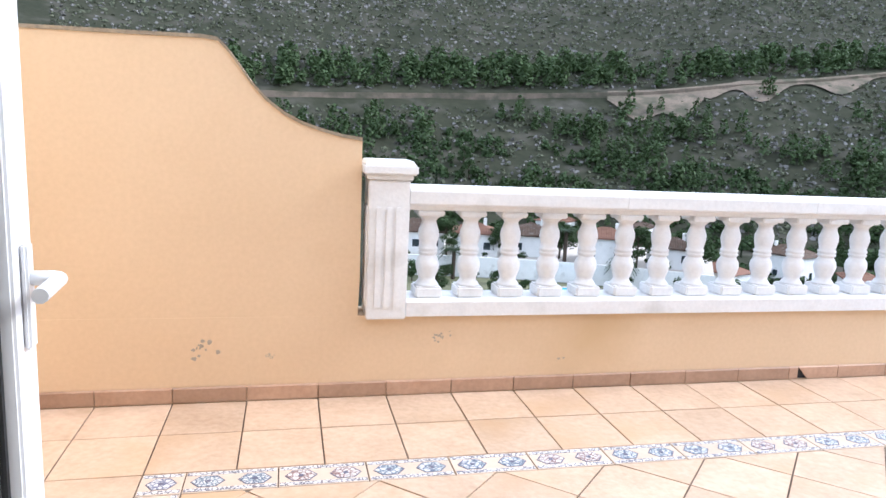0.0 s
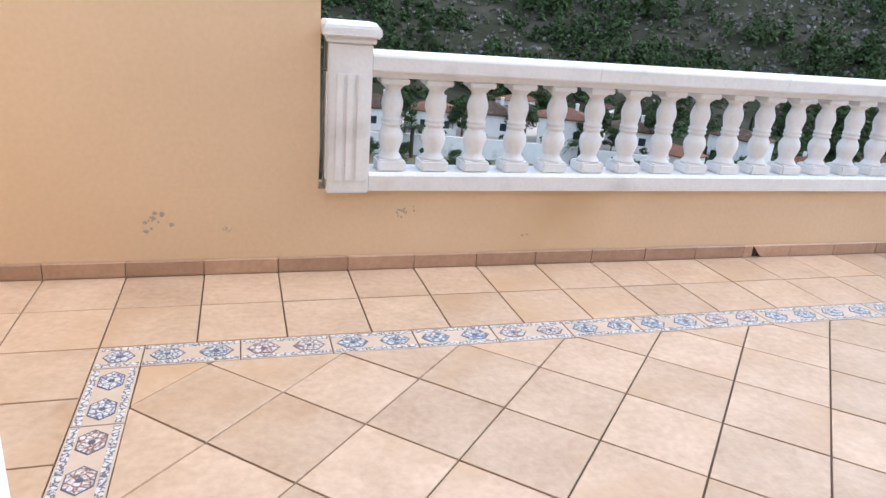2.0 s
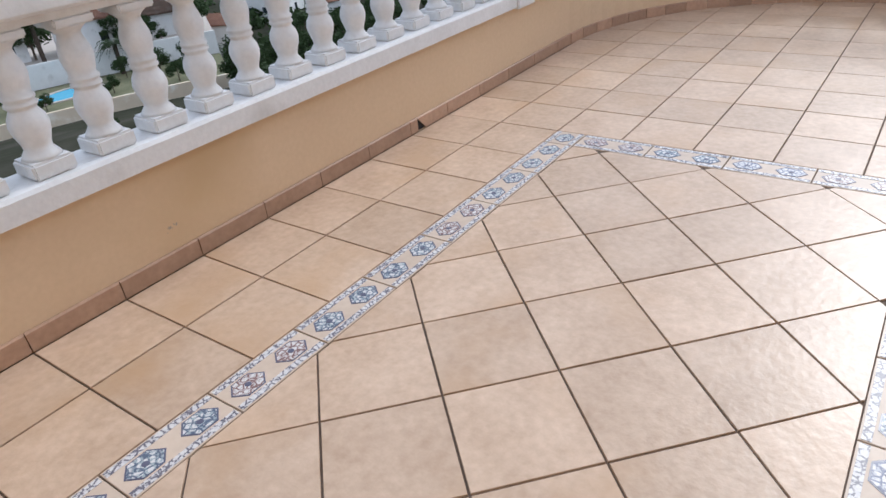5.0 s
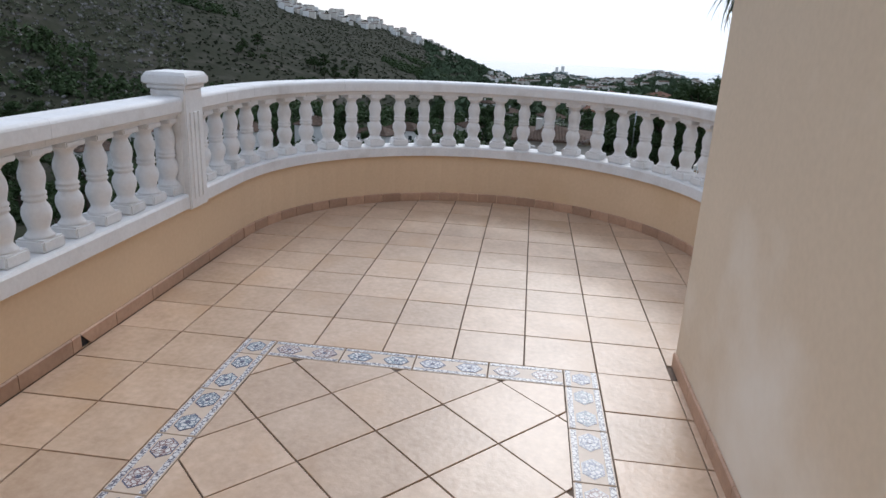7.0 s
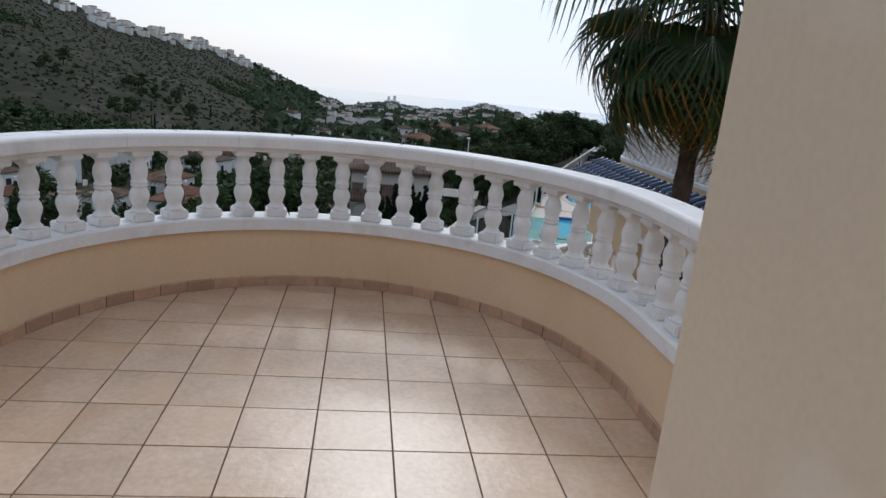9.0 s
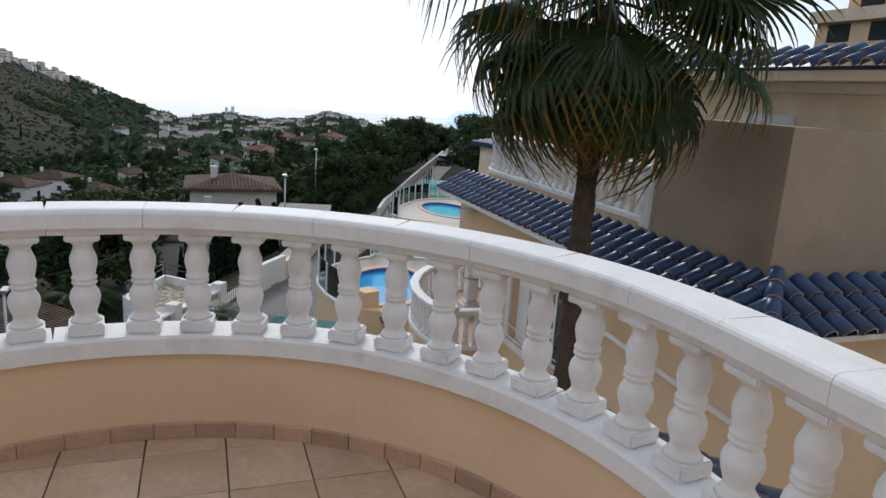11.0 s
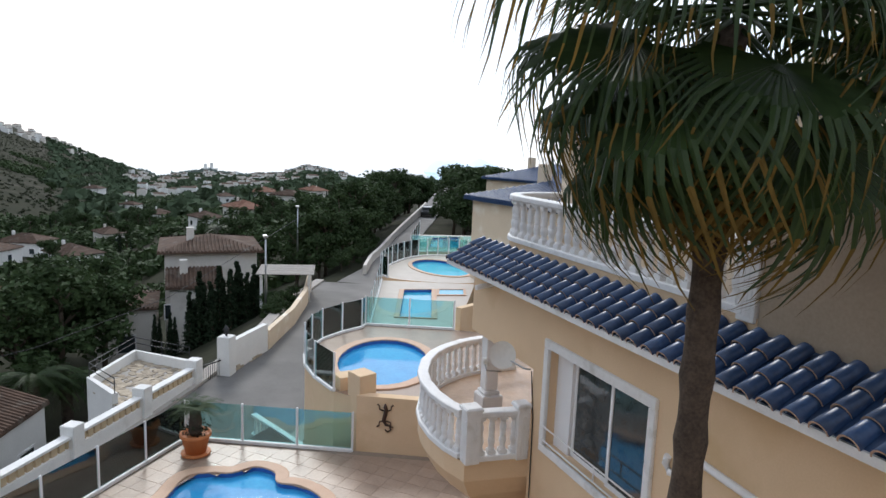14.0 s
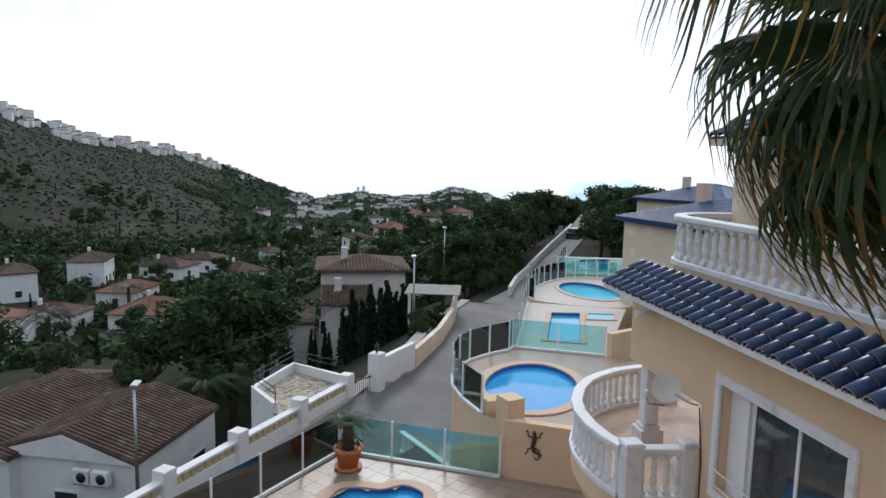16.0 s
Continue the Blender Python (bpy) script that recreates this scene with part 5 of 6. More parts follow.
while n < 95:
    az, r = random.uniform(-27.5, -11.5), random.uniform(62, 150)
    x, y = 6 + r * math.cos(radians(az)), -2 + r * math.sin(radians(az))
    if off_road(x, y) < 4.2 or (y < -14 and x < 60):
        continue
    lim = np.interp(az, [-28, -24, -20.5, -17, -15, -13.6, -12.2], [-1.4, -1.4, -1.15, -1.7, -2.5, -3.4, -6.0])
    zb = float(land(x, y))
    top = 1.6 + r * math.tan(radians(lim))
    s = min(1.25, (top - zb) / 7.2) * random.uniform(0.78, 1.0)
    if s < 0.35:
        s = 0.35
    plant(PINES, x, y, s, zb)
    n += 1
for x, y, s in ((60, -13.2, 0.8), (64, -15.6, 0.9), (68, -17.6, 0.95), (66, -13.8, 1.0), (72, -19.4, 0.9), (62, -11.2, 0.8), (76, -21.0, 0.9), (58.5, -12.4, 0.55)):
    plant(PINES, x, y, s)
for x, y, s in ((56.0, -13.6, 0.9), (57.6, -14.6, 1.0), (59.4, -15.4, 1.0), (61.3, -16.4, 1.1), (63.5, -17.3, 1.0), (65.8, -18.4, 1.1)):
    plant(BUSHES, x, y, s)
def villa_plot(x, y):
    az, r = math.degrees(math.atan2(y + 2, x - 6)), math.hypot(x - 6, y + 2)
    return 57 < az < 86 and r < 116


# valley gardens
n = 0
while n < 430:
    az = random.choice((random.uniform(-12, 26), random.uniform(26, 85)))
    r = random.uniform(62, 205) if az > 26 else random.uniform(60, 330)
    x, y = 6 + r * math.cos(radians(az)), -2 + r * math.sin(radians(az))
    if off_road(x, y) < 5 or math.dist((x, y), (56, -3.5)) < 8 or villa_plot(x, y):
        continue
    kind = random.choice((PINES, CYPS, BUSHES))
    plant(kind, x, y, random.uniform(0.5, 1.0) * (1.8 if kind is BUSHES else 1.0))
    n += 1
for k in range(26):
    az, r = random.uniform(20, 80), random.uniform(36, 62)
    x, y = 6 + r * math.cos(radians(az)), -2 + r * math.sin(radians(az))
    plant(random.choice((PINES, BUSHES, CYPS)) if az < 57 else BUSHES, x, y, random.uniform(0.4, 0.65))

# hillside scrub and pine belts, far off and uncountable
rng = np.random.default_rng(3)


def scatter(name, label, category, count, az0, az1, r0, r1, size, material, keep=None, tall=1.0, tuft=9, grain=0.62, cone=0.0):
    V, Fc = [], []
    m = count * (2 if keep is None else 16)
    az, r = rng.uniform(az0, az1, m), np.sqrt(rng.uniform(r0 ** 2, r1 ** 2, m))
    x, y = 6 + r * np.cos(np.radians(az)), -2 + r * np.sin(np.radians(az))
    z = land(x, y)
    ok = np.ones(len(x), bool) if keep is None else keep(x, y, z, r, az)
    x, y, z, r = x[ok][:count], y[ok][:count], z[ok][:count], r[ok][:count]
    for i in range(len(x)):
        s = size * rng.uniform(0.5, 1.4)
        q = rng.normal(0, 1, (tuft, 3))
        q /= np.linalg.norm(q, axis=1)[:, None]
        q[:, 2] = np.abs(q[:, 2]) * tall
        if cone:
            q[:, 2] = rng.uniform(0.12, 1.0, tuft) * tall
            q[:, :2] *= (1.05 - cone * q[:, 2:3] / tall)
        c = q * s * np.where(cone > 0, 1.0, rng.uniform(0.5, 1.0, (tuft, 1))) * 0.8 + np.array([x[i], y[i], z[i]])
        a = rng.normal(0, 1, (tuft, 3)); a /= np.linalg.norm(a, axis=1)[:, None]
        b = np.cross(a, q); b /= np.linalg.norm(b, axis=1)[:, None] + 1e-6
        k = s * grain
        k0 = len(V)
        quad = np.stack([c - a * k, c + b * k * 0.7, c + a * k, c - b * k * 0.7], 1).reshape(-1, 3)
        V += quad.tolist()
        Fc += [(k0 + 4 * j, k0 + 4 * j + 1, k0 + 4 * j + 2, k0 + 4 * j + 3) for j in range(tuft)]
    o = new(name, mesh_from(name, V, Fc, material))
    return tagged(o, label, category, "", "stuff")


TR = np.array(track)
tr_az = np.degrees(np.arctan2(TR[:, 1] + 2, TR[:, 0] - 6)); tr_r = np.hypot(TR[:, 0] - 6, TR[:, 1] + 2)


def clear_of_track(x, y, z, r, az):
    rt = np.interp(az, tr_az[::-1], tr_r[::-1])
    return (r < rt - 9) | (r > rt + 5)


def belt(x, y, z, r, az):
    rt = np.interp(az, tr_az[::-1], tr_r[::-1])
    return (r > rt + 5) & (r < rt + 26)


def low_pines(x, y, z, r, az):
    rt = np.interp(az, tr_az[::-1], tr_r[::-1])
    return (r < rt - 12) & (wave(x, y, 17.0, 4.0) > 0.15)


scatter("hillside_scrub", "grey-green scrub scattered over the dry hillside", "scrub", 10000, 28, 108, 185, 420, 1.0, SCRUBLIT, clear_of_track, 0.8, 8)
scatter("hillside_rocks", "pale grey stones between the scrub", "rocks", 8000, 28, 108, 190, 450, 0.8, ROCK, clear_of_track, 0.4, 4, 0.9)
scatter("hillside_scrub", "grey-green scrub over the upper hillside", "scrub", 9000, 26, 110, 380, 720, 1.7, SCRUBLIT, None, 0.8, 7)
scatter("hillside_scrub", "low scrub on the far ridge", "scrub", 9000, -1, 30, 190, 740, 0.85, SCRUB, None, 0.6, 6)
scatter("pine_wood", "belt of dark pines above the hillside track", "pine wood", 460, 33, 100, 200, 480, 2.9, YOUNGPINE, belt, 2.4, 80, 0.24, 0.55)
scatter("pine_wood", "young pines on the lower hillside", "pine wood", 330, 34, 104, 180, 290, 2.4, YOUNGPINE, low_pines, 2.9, 80, 0.24, 0.7)
scatter("pine_wood", "dark pines over the flank of the far hill", "pine wood", 4200, -1, 30, 195, 560, 1.7, PINE, lambda x, y, z, r, az: wave(x, y, 45.0, 7.0) + np.clip((12 - az) / 8, -0.5, 1.2) + np.clip((260 - r) / 150, -0.5, 0.4) > 0.1, 1.7, 16, 0.36)
scatter("garden_greenery", "hedges and small trees packed between the valley gardens", "greenery", 4200, -11, 85, 68, 225, 1.6, PINE, lambda x, y, z, r, az: (wave(x, y, 9.0, 3.0) > -0.35) & ((az < 57) | (az > 86) | (r > 116)), 1.6, 26, 0.34)
# far trees, paled by the haze painted into their leaves
scatter("far_wood", "tree cover over the wide valley, paled by painted haze", "woodland", 5200, -30, 9, 230, 1500, 5.0, HAZEDVALLEY, lambda x, y, z, r, az: wave(x, y, 110.0, 9.0) > -0.9, 0.8, 14, 0.5)
scatter("far_wood", "tree cover on the coastal hills in painted bluish haze", "woodland", 2200, -30, 4, 1400, 2350, 10.0, HAZEDCOAST, None, 0.6, 10)


# ---- houses ----
def house(name, label, x, y, w, d, h, rz, wall=None, roof=None, z=None, kind="hip", pitch=0.38, windows=True, group="valley houses", over=0.35, chimney=True):
    """Rendered house with a tiled roof, recessed windows and a door."""
    wall, roof = wall or WALLWHITE, roof or ROOFTILE
    z = float(land(x, y)) - 0.3 if z is None else z
    t = thing(name, label, "house", (x, y, z), rz, group)
    part("wall", box(bmesh.new(), -w / 2, w / 2, -d / 2, d / 2, 0, h), wall, t)
    bm = bmesh.new()
    W2, D2_, rise = w / 2 + over, d / 2 + over, (d / 2 + over) * pitch
    e = [bm.verts.new(p) for p in ((-W2, -D2_, h), (W2, -D2_, h), (W2, D2_, h), (-W2, D2_, h))]
    lo = [bm.verts.new((v.co.x, v.co.y, h - 0.14)) for v in e]
    inx = D2_ if kind == "hip" and W2 > D2_ else (0.0 if kind == "gable" else W2 * 0.98)
    r0, r1 = bm.verts.new((-W2 + inx, 0, h + rise)), bm.verts.new((W2 - inx, 0, h + rise))
    bm.faces.new((e[0], e[1], r1, r0)); bm.faces.new((e[2], e[3], r0, r1)); bm.faces.new((e[1], e[2], r1)); bm.faces.new((e[3], e[0], r0))
    if kind == "gable":
        gb = bmesh.new()
        k_ = rise * (d / 2) / D2_
        g = [[gb.verts.new(p) for p in ((sx * (W2 + 0.01), -D2_ + 0.02, h - 0.14), (sx * (W2 + 0.01), D2_ - 0.02, h - 0.14), (sx * (W2 + 0.01), 0, h + rise - 0.04))] for sx in (-1, 1)]
        gb.faces.new(g[0]); gb.faces.new(g[1])
        for i in range(3):
            gb.faces.new((g[0][i], g[0][(i + 1) % 3], g[1][(i + 1) % 3], g[1][i]))
        part("gable", gb, wall, t)
    for i in range(4):
        bm.faces.new((lo[i], lo[(i + 1) % 4], e[(i + 1) % 4], e[i]))
    bm.faces.new(list(reversed(lo)))
    rf = part("roof", bm, roof, t)
    ridge_lines(rf, W2, D2_, h, rise, inx, roof)
    bm = box(bmesh.new(), -0.25, 0.25, -0.25, 0.25, h + 0.1, h + rise + 0.6)
    for v in bm.verts:
        v.co.x += w * 0.22; v.co.y += d * 0.12
    if chimney:
        part("chimney", bm, wall, rf)
    if windows:
        for sy in (-1, 1):
            nw = max(1, int(w / 2.6))
            for i in range(nw):
                cx = -w / 2 + w * (i + 0.5) / nw
                for fl_ in range(max(1, int(h / 2.9))):
                    zz = 0.9 + fl_ * 2.8
                    fr_ = part("window", box(bmesh.new(), cx - 0.6, cx + 0.6, min(sy * d / 2, sy * (d / 2 + 0.04)), max(sy * d / 2, sy * (d / 2 + 0.04)), zz, zz + 1.3), WHITE, t)
                    part("pane", box(bmesh.new(), cx - 0.5, cx + 0.5, min(sy * (d / 2 + 0.03), sy * (d / 2 + 0.05)), max(sy * (d / 2 + 0.03), sy * (d / 2 + 0.05)), zz + 0.1, zz + 1.2), DARKGLASS, fr_)
        for sx in (-1, 1):
            fr_ = part("window", box(bmesh.new(), min(sx * w / 2, sx * (w / 2 + 0.04)), max(sx * w / 2, sx * (w / 2 + 0.04)), -0.6, 0.6, 0.9, 2.2), WHITE, t)
            part("pane", box(bmesh.new(), min(sx * (w / 2 + 0.03), sx * (w / 2 + 0.05)), max(sx * (w / 2 + 0.03), sx * (w / 2 + 0.05)), -0.5, 0.5, 1.0, 2.1), DARKGLASS, fr_)
    return t


def ridge_lines(rf, W2, D2_, h, rise, inx, roof):
    """Rounded rows of roof tiles running down both long slopes."""
    step = 0.24
    bm = bmesh.new()
    n = int(2 * W2 / step)
    for i in range(n):
        x = -W2 + (i + 0.5) * 2 * W2 / n
        k = 1.0 if inx < 0.01 else min(1.0, (W2 - abs(x)) / max(inx, 0.01))
        for sy in (-1, 1):
            a, b = Vector((x, sy * D2_, h + 0.02)), Vector((x, sy * D2_ * (1 - k), h + rise * k + 0.02))
            q = []
            for p in (a, b):
                q.append([bm.verts.new(p + Vector((o, 0, u))) for o, u in ((-0.085, -0.02), (-0.05, 0.075), (0.05, 0.075), (0.085, -0.02))])
            for j in range(3):
                bm.faces.new((q[0][j], q[0][j + 1], q[1][j + 1], q[1][j]))
            bm.faces.new(q[0])
    o = part("roof_tiling", bm, roof, rf)
    o["kind"] = "stuff"


# the large villa by the road
villa = house("villa", "tall weathered cream villa with a hipped brown tile roof", 57.4, -4.15, 6.0, 6.4, 7.3, 90, GREYWALL, ROOFTILE, -13.4, "hip", 0.20, False, "", 0.45)
for yy, zz, ww, hh in ((-0.25 + 4.15 - 1.2, 2.6, 0.8, 1.1), (1.45, 3.0, 0.75, 1.05)):
    f_ = part("window", box(bmesh.new(), yy - ww / 2, yy + ww / 2, 3.2, 3.26, zz, zz + hh), WHITE, villa)
    part("pane", box(bmesh.new(), yy - ww / 2 + 0.08, yy + ww / 2 - 0.08, 3.255, 3.275, zz + 0.08, zz + hh - 0.08), DARKGLASS, f_)
villa2 = house("villa_wing", "lower front wing of the villa with a lean-to tile roof", 53.6, -3.0, 3.0, 3.0, 5.3, 90, GREYWALL, ROOFTILE, -13.4, "gable", 0.55, True, "", 0.3)
villa3 = house("villa_annexe", "low flat-fronted annexe beside the villa", 55.0, 1.2, 3.6, 5.0, 3.9, 90, GREYWALL, ROOFTILE, -13.4, "hip", 0.12, True, "", 0.15)

# pergola beside the villa
pg = thing("pergola", "white pergola with a slatted reed roof over a parking bay", "pergola", (47.8, -8.3, -8.5), -12)
for px_, py_ in ((-1.4, -1.4), (1.4, -1.4), (-1.4, 1.4), (1.4, 1.4)):
    part("post", box(bmesh.new(), px_ - 0.08, px_ + 0.08, py_ - 0.08, py_ + 0.08, 0, 2.0), WALLWHITE, pg)
part("beam", box(bmesh.new(), -1.6, 1.6, -1.5, -1.36, 2.0, 2.14), WALLWHITE, pg)
part("beam", box(bmesh.new(), -1.6, 1.6, 1.36, 1.5, 2.0, 2.14), WALLWHITE, pg)
for k in range(14):
    part("slat", box(bmesh.new(), -1.6 + k * 0.235, -1.45 + k * 0.235, -1.7, 1.7, 2.14, 2.19), CONCRETE, pg)

# white bungalows below the road
house("bungalow", "white bungalow with a mossy brown barrel-tile roof", 36.71, 7.46, 6.1, 6.16, 3.7, -19.3, WALLWHITE, ROOFTILE, -13.9, "gable", 0.28, True, "bungalows", 0.15, False)
house("bungalow", "white bungalow with a wide low brown tile roof", 38.6, 12.3, 7.6, 6.2, 3.6, -19.3, WALLWHITE, ROOFTILE, -13.9, "gable", 0.28, True, "bungalows", 0.15, False)
house("bungalow", "white bungalow behind with a pale mossy roof", 35.4, 17.0, 6.0, 6.4, 3.9, -19.3, WALLWHITE, ROOFTILE, -13.9, "gable", 0.28, True, "bungalows", 0.15, False)
house("bungalow", "low white bungalow with a round-ended tile roof", 44.6, 11.6, 6.5, 5.5, 2.8, -10, WALLWHITE, ROOFTILE, -13.9, "hip", 0.22, True, "bungalows", 0.2, False)
for k in range(2):
    # on the gable wall of the first bungalow, facing the road's upper end
    ac = thing("air_conditioner", "white outdoor air conditioner unit on the bungalow wall", "air conditioner", (36.71 - 3.22 * 0.944 + (-0.95 - 0.85 * k) * 0.33, 7.46 + 3.22 * 0.33 + (-0.95 - 0.85 * k) * 0.944  , -11.15), 70.7, "air conditioners")
    part("case", box(bmesh.new(), -0.38, 0.38, 0.0, 0.28, 0, 0.56, 0.02), WALLWHITE, ac)
    part("fan_grille", lathe(bmesh.new(), [(0.21, 0.0), (0.21, 0.02), (0.05, 0.03)], 14), BLACKIRON, ac).matrix_basis = pose(-0.08, 0.281, 0.28, -90, 0, 0)
    part("bracket", box(bmesh.new(), -0.3, 0.3, 0.0, 0.26, -0.05, -0.001), STEEL, ac)


def date_palm(x, y, z, h, seed, reach=2.3):
    """Stout ringed trunk under a crown of long arching feather fronds."""
    rnd = random.Random(seed)
    t = thing("date_palm", "dark green date palm with long arching feather fronds", "palm", (x, y, z), group="date palms")
    part("trunk", lathe(bmesh.new(), [(0.26 + 0.03 * (i % 2), h * i / 16) for i in range(17)], 10), BARK, t)
    V, Fc = [], []
    for k in range(46):
        a, up = k * 2.4 + rnd.uniform(-0.2, 0.2), 1.15 - 1.25 * (k / 45)
        d, sd = Vector((math.cos(a), math.sin(a), 0)), Vector((-math.sin(a), math.cos(a), 0))
        L = reach * rnd.uniform(0.85, 1.1)
        for i in range(2, 26):
            u = i / 25
            p = Vector((0, 0, h)) + d * L * u * (1 - 0.1 * up) + Vector((0, 0, L * (up * 0.75 * u - 0.75 * u * u)))
            q = 0.42 * math.sin(math.pi * min(1, u * 0.9 + 0.1)) + 0.05
            for s_ in (-1, 1):
                n0 = len(V)
                tip = p + sd * s_ * q * 0.8 + d * q * 0.55 + Vector((0, 0, -0.10 - 0.1 * rnd.random()))
                V += [tuple(p - d * 0.035), tuple(p + d * 0.035), tuple(tip)]
                Fc.append((n0, n0 + 1, n0 + 2))
    o = new("crown", mesh_from("crown", V, Fc, PALMGREEN)); o.parent = t
    return t


date_palm(42.2, 4.6, -13.6, 3.4, 1)
date_palm(43.6, 3.4, -13.6, 2.7, 2, 2.0)
for k, (az, r) in enumerate(((21.5, 78), (24.5, 92), (16.0, 120), (70.5, 100), (62.0, 112), (66.5, 125), (57.5, 100), (-3.0, 105), (9.0, 115))):
    x, y = 6 + r * math.cos(radians(az)), -2 + r * math.sin(radians(az))
    date_palm(x, y, float(land(x, y)) - 0.2, 5.0, 10 + k, 2.8)

# valley houses
random.seed(21)
spots = [(23.5, 92, WALLWHITE, ROOFTILE), (21.0, 76, WALLWHITE, ROOFTILE), (18.5, 100, WALLWHITE, ROOFTILE), (16.0, 86, WALLWHITE, REDROOF), (14.6, 74, WALLWHITE, REDROOF), (13.0, 104, WALLWHITE, ROOFTILE), (10.5, 112, WALLWHITE, ROOFTILE),
         (7.5, 100, WALLWHITE, ROOFTILE), (5.0, 125, GREYWALL, ROOFTILE), (25.5, 70, WALLWHITE, REDROOF), (28, 88, WALLWHITE, ROOFTILE), (70.3, 88, WALLWHITE, REDROOF), (66.3, 90, WALLWHITE, ROOFTILE), (73.5, 84, WALLWHITE, ROOFTILE), (60.0, 92, WALLWHITE, REDROOF),
         (56, 80, WALLWHITE, REDROOF), (51, 96, WALLWHITE, ROOFTILE), (46, 84, WALLWHITE, REDROOF), (41, 98, WALLWHITE, ROOFTILE), (36, 82, WALLWHITE, ROOFTILE), (32, 100, WALLWHITE, REDROOF), (77, 74, WALLWHITE, ROOFTILE), (62, 118, WALLWHITE, ROOFTILE), (69, 116, WALLWHITE, REDROOF),
         (-2, 150, WALLWHITE, ROOFTILE), (-5, 135, GREYWALL, REDROOF), (-8.5, 165, GREYWALL, ROOFTILE), (-10.5, 190, GREYWALL, REDROOF), (1.5, 170, WALLWHITE, ROOFTILE), (-6.5, 210, WALLWHITE, REDROOF), (3.5, 220, WALLWHITE, ROOFTILE), (-3.5, 250, WALLWHITE, ROOFTILE), (-11.5, 240, WALLWHITE, BLUETILE), (6, 260, WALLWHITE, ROOFTILE)]
for az, r, wm, rm in spots:
    r *= 1.5 if az > 0 else 1.15
    x, y = 6 + r * math.cos(radians(az)), -2 + r * math.sin(radians(az))
    k = random.uniform(0.85, 1.2)
    house("house", "white rendered valley house with a %s tile roof" % ("red" if rm is REDROOF else ("blue" if rm is BLUETILE else "brown")), x, y, 8.5 * k, 6.5 * k, random.choice((3.2, 3.4, 5.2)) if az > 0 else 3.2, az + random.uniform(-30, 60), wm, rm)
# gardens with pools below the first balustrade
for az, r in ((65.5, 106), (61.0, 102)):
    x, y = 6 + r * math.cos(radians(az)), -2 + r * math.sin(radians(az))
    z = float(land(x, y))
    g = thing("garden_pool", "bright blue garden pool in a pale paved yard", "pool", (x, y, z), az)
    part("paving", box(bmesh.new(), -5, 5, -7, 7, -0.6, 0.15), CONCRETE, g)
    part("water", prism(bmesh.new(), [(2.2 * math.cos(a), 4.0 * math.sin(a)) for a in [i * math.pi / 10 for i in range(20)]], 0.15, 0.2), WATERPALE, g)
    part("garden_wall", box(bmesh.new(), 5.0, 5.3, -9, 9, -0.6, 1.2), WALLWHITE, g)


# far towns: uncountable small houses
def town(name, label, count, az0, az1, r0, r1, size, lift=0.0, near=None):
    V, Fc, mats = [], [], []
    k, tries = 0, 0
    while k < count and tries < count * 30:
        tries += 1
        az = rng.uniform(az0, az1)
        r = rng.uniform(r0, r1) if near is None else float(np.interp(az, RA, RR)) * rng.uniform(*near)
        x, y = 6 + r * math.cos(radians(az)), -2 + r * math.sin(radians(az))
        z = float(land(x, y)) + lift
        if z < -160:
            continue
        w, d, h = size * rng.uniform(0.7, 1.4), size * rng.uniform(0.6, 1.1), size * rng.uniform(0.4, 0.9)
        a = rng.uniform(0, 3.14)
        ca, sa = math.cos(a), math.sin(a)
        i0 = len(V)
        for zz in (-3.0, h):
            for sx, sy in ((-1, -1), (1, -1), (1, 1), (-1, 1)):
                V.append((x + ca * sx * w / 2 - sa * sy * d / 2, y + sa * sx * w / 2 + ca * sy * d / 2, z + zz))
        for sx in (-0.5, 0.5):
            V.append((x + ca * sx * w, y + sa * sx * w, z + h + d * 0.16))
        Fc += [(i0, i0 + 1, i0 + 5, i0 + 4), (i0 + 1, i0 + 2, i0 + 6, i0 + 5), (i0 + 2, i0 + 3, i0 + 7, i0 + 6), (i0 + 3, i0, i0 + 4, i0 + 7), (i0 + 4, i0 + 5, i0 + 9, i0 + 8), (i0 + 6, i0 + 7, i0 + 8, i0 + 9), (i0 + 5, i0 + 6, i0 + 9), (i0 + 7, i0 + 4, i0 + 8)]
        mw = 2 if rng.random() < 0.55 else 0
        mats += [mw, mw, mw, mw, 1, 1, mw, mw]
        k += 1
    me = mesh_from(name, V, Fc, WALLWHITE)
    me.materials.append(ROOFTILE)
    me.materials.append(GREYWALL)
    me.polygons.foreach_set("material_index", mats)
    return tagged(new(name, me), label, "town", "", "stuff")


town("hill_town", "white houses crowding the coastal hill", 420, -13.2, -4.0, 1500, 1990, 10.0, 1.0)
town("valley_town", "scattered white houses across the wide valley", 150, -13, 4, 420, 1400, 7.5)
town("ridge_village", "white villas strung along the hill ridge", 150, 6.5, 26, 0, 0, 5.2, 0.3, (0.84, 1.0))
town("headland_village", "pale houses on the distant headland", 60, -5, 1.5, 2000, 2400, 14.0)
tower = thing("headland_tower", "pale twin-towered block on the distant headland", "building", (2390, -93, float(land(2390, -93))), 0)
part("block", box(bmesh.new(), -10, 10, -28, 24, 0, 20), WALLWHITE, tower)
part("tower", box(bmesh.new(), -8, 8, -14, -4, 20, 38), WALLWHITE, tower)
part("tower", box(bmesh.new(), -8, 8, 6, 15, 20, 34), WALLWHITE, tower)

# villas with stepped garden terraces across the valley
def polar(az, r):
    return (6 + r * math.cos(radians(az)), -2 + r * math.sin(radians(az)))


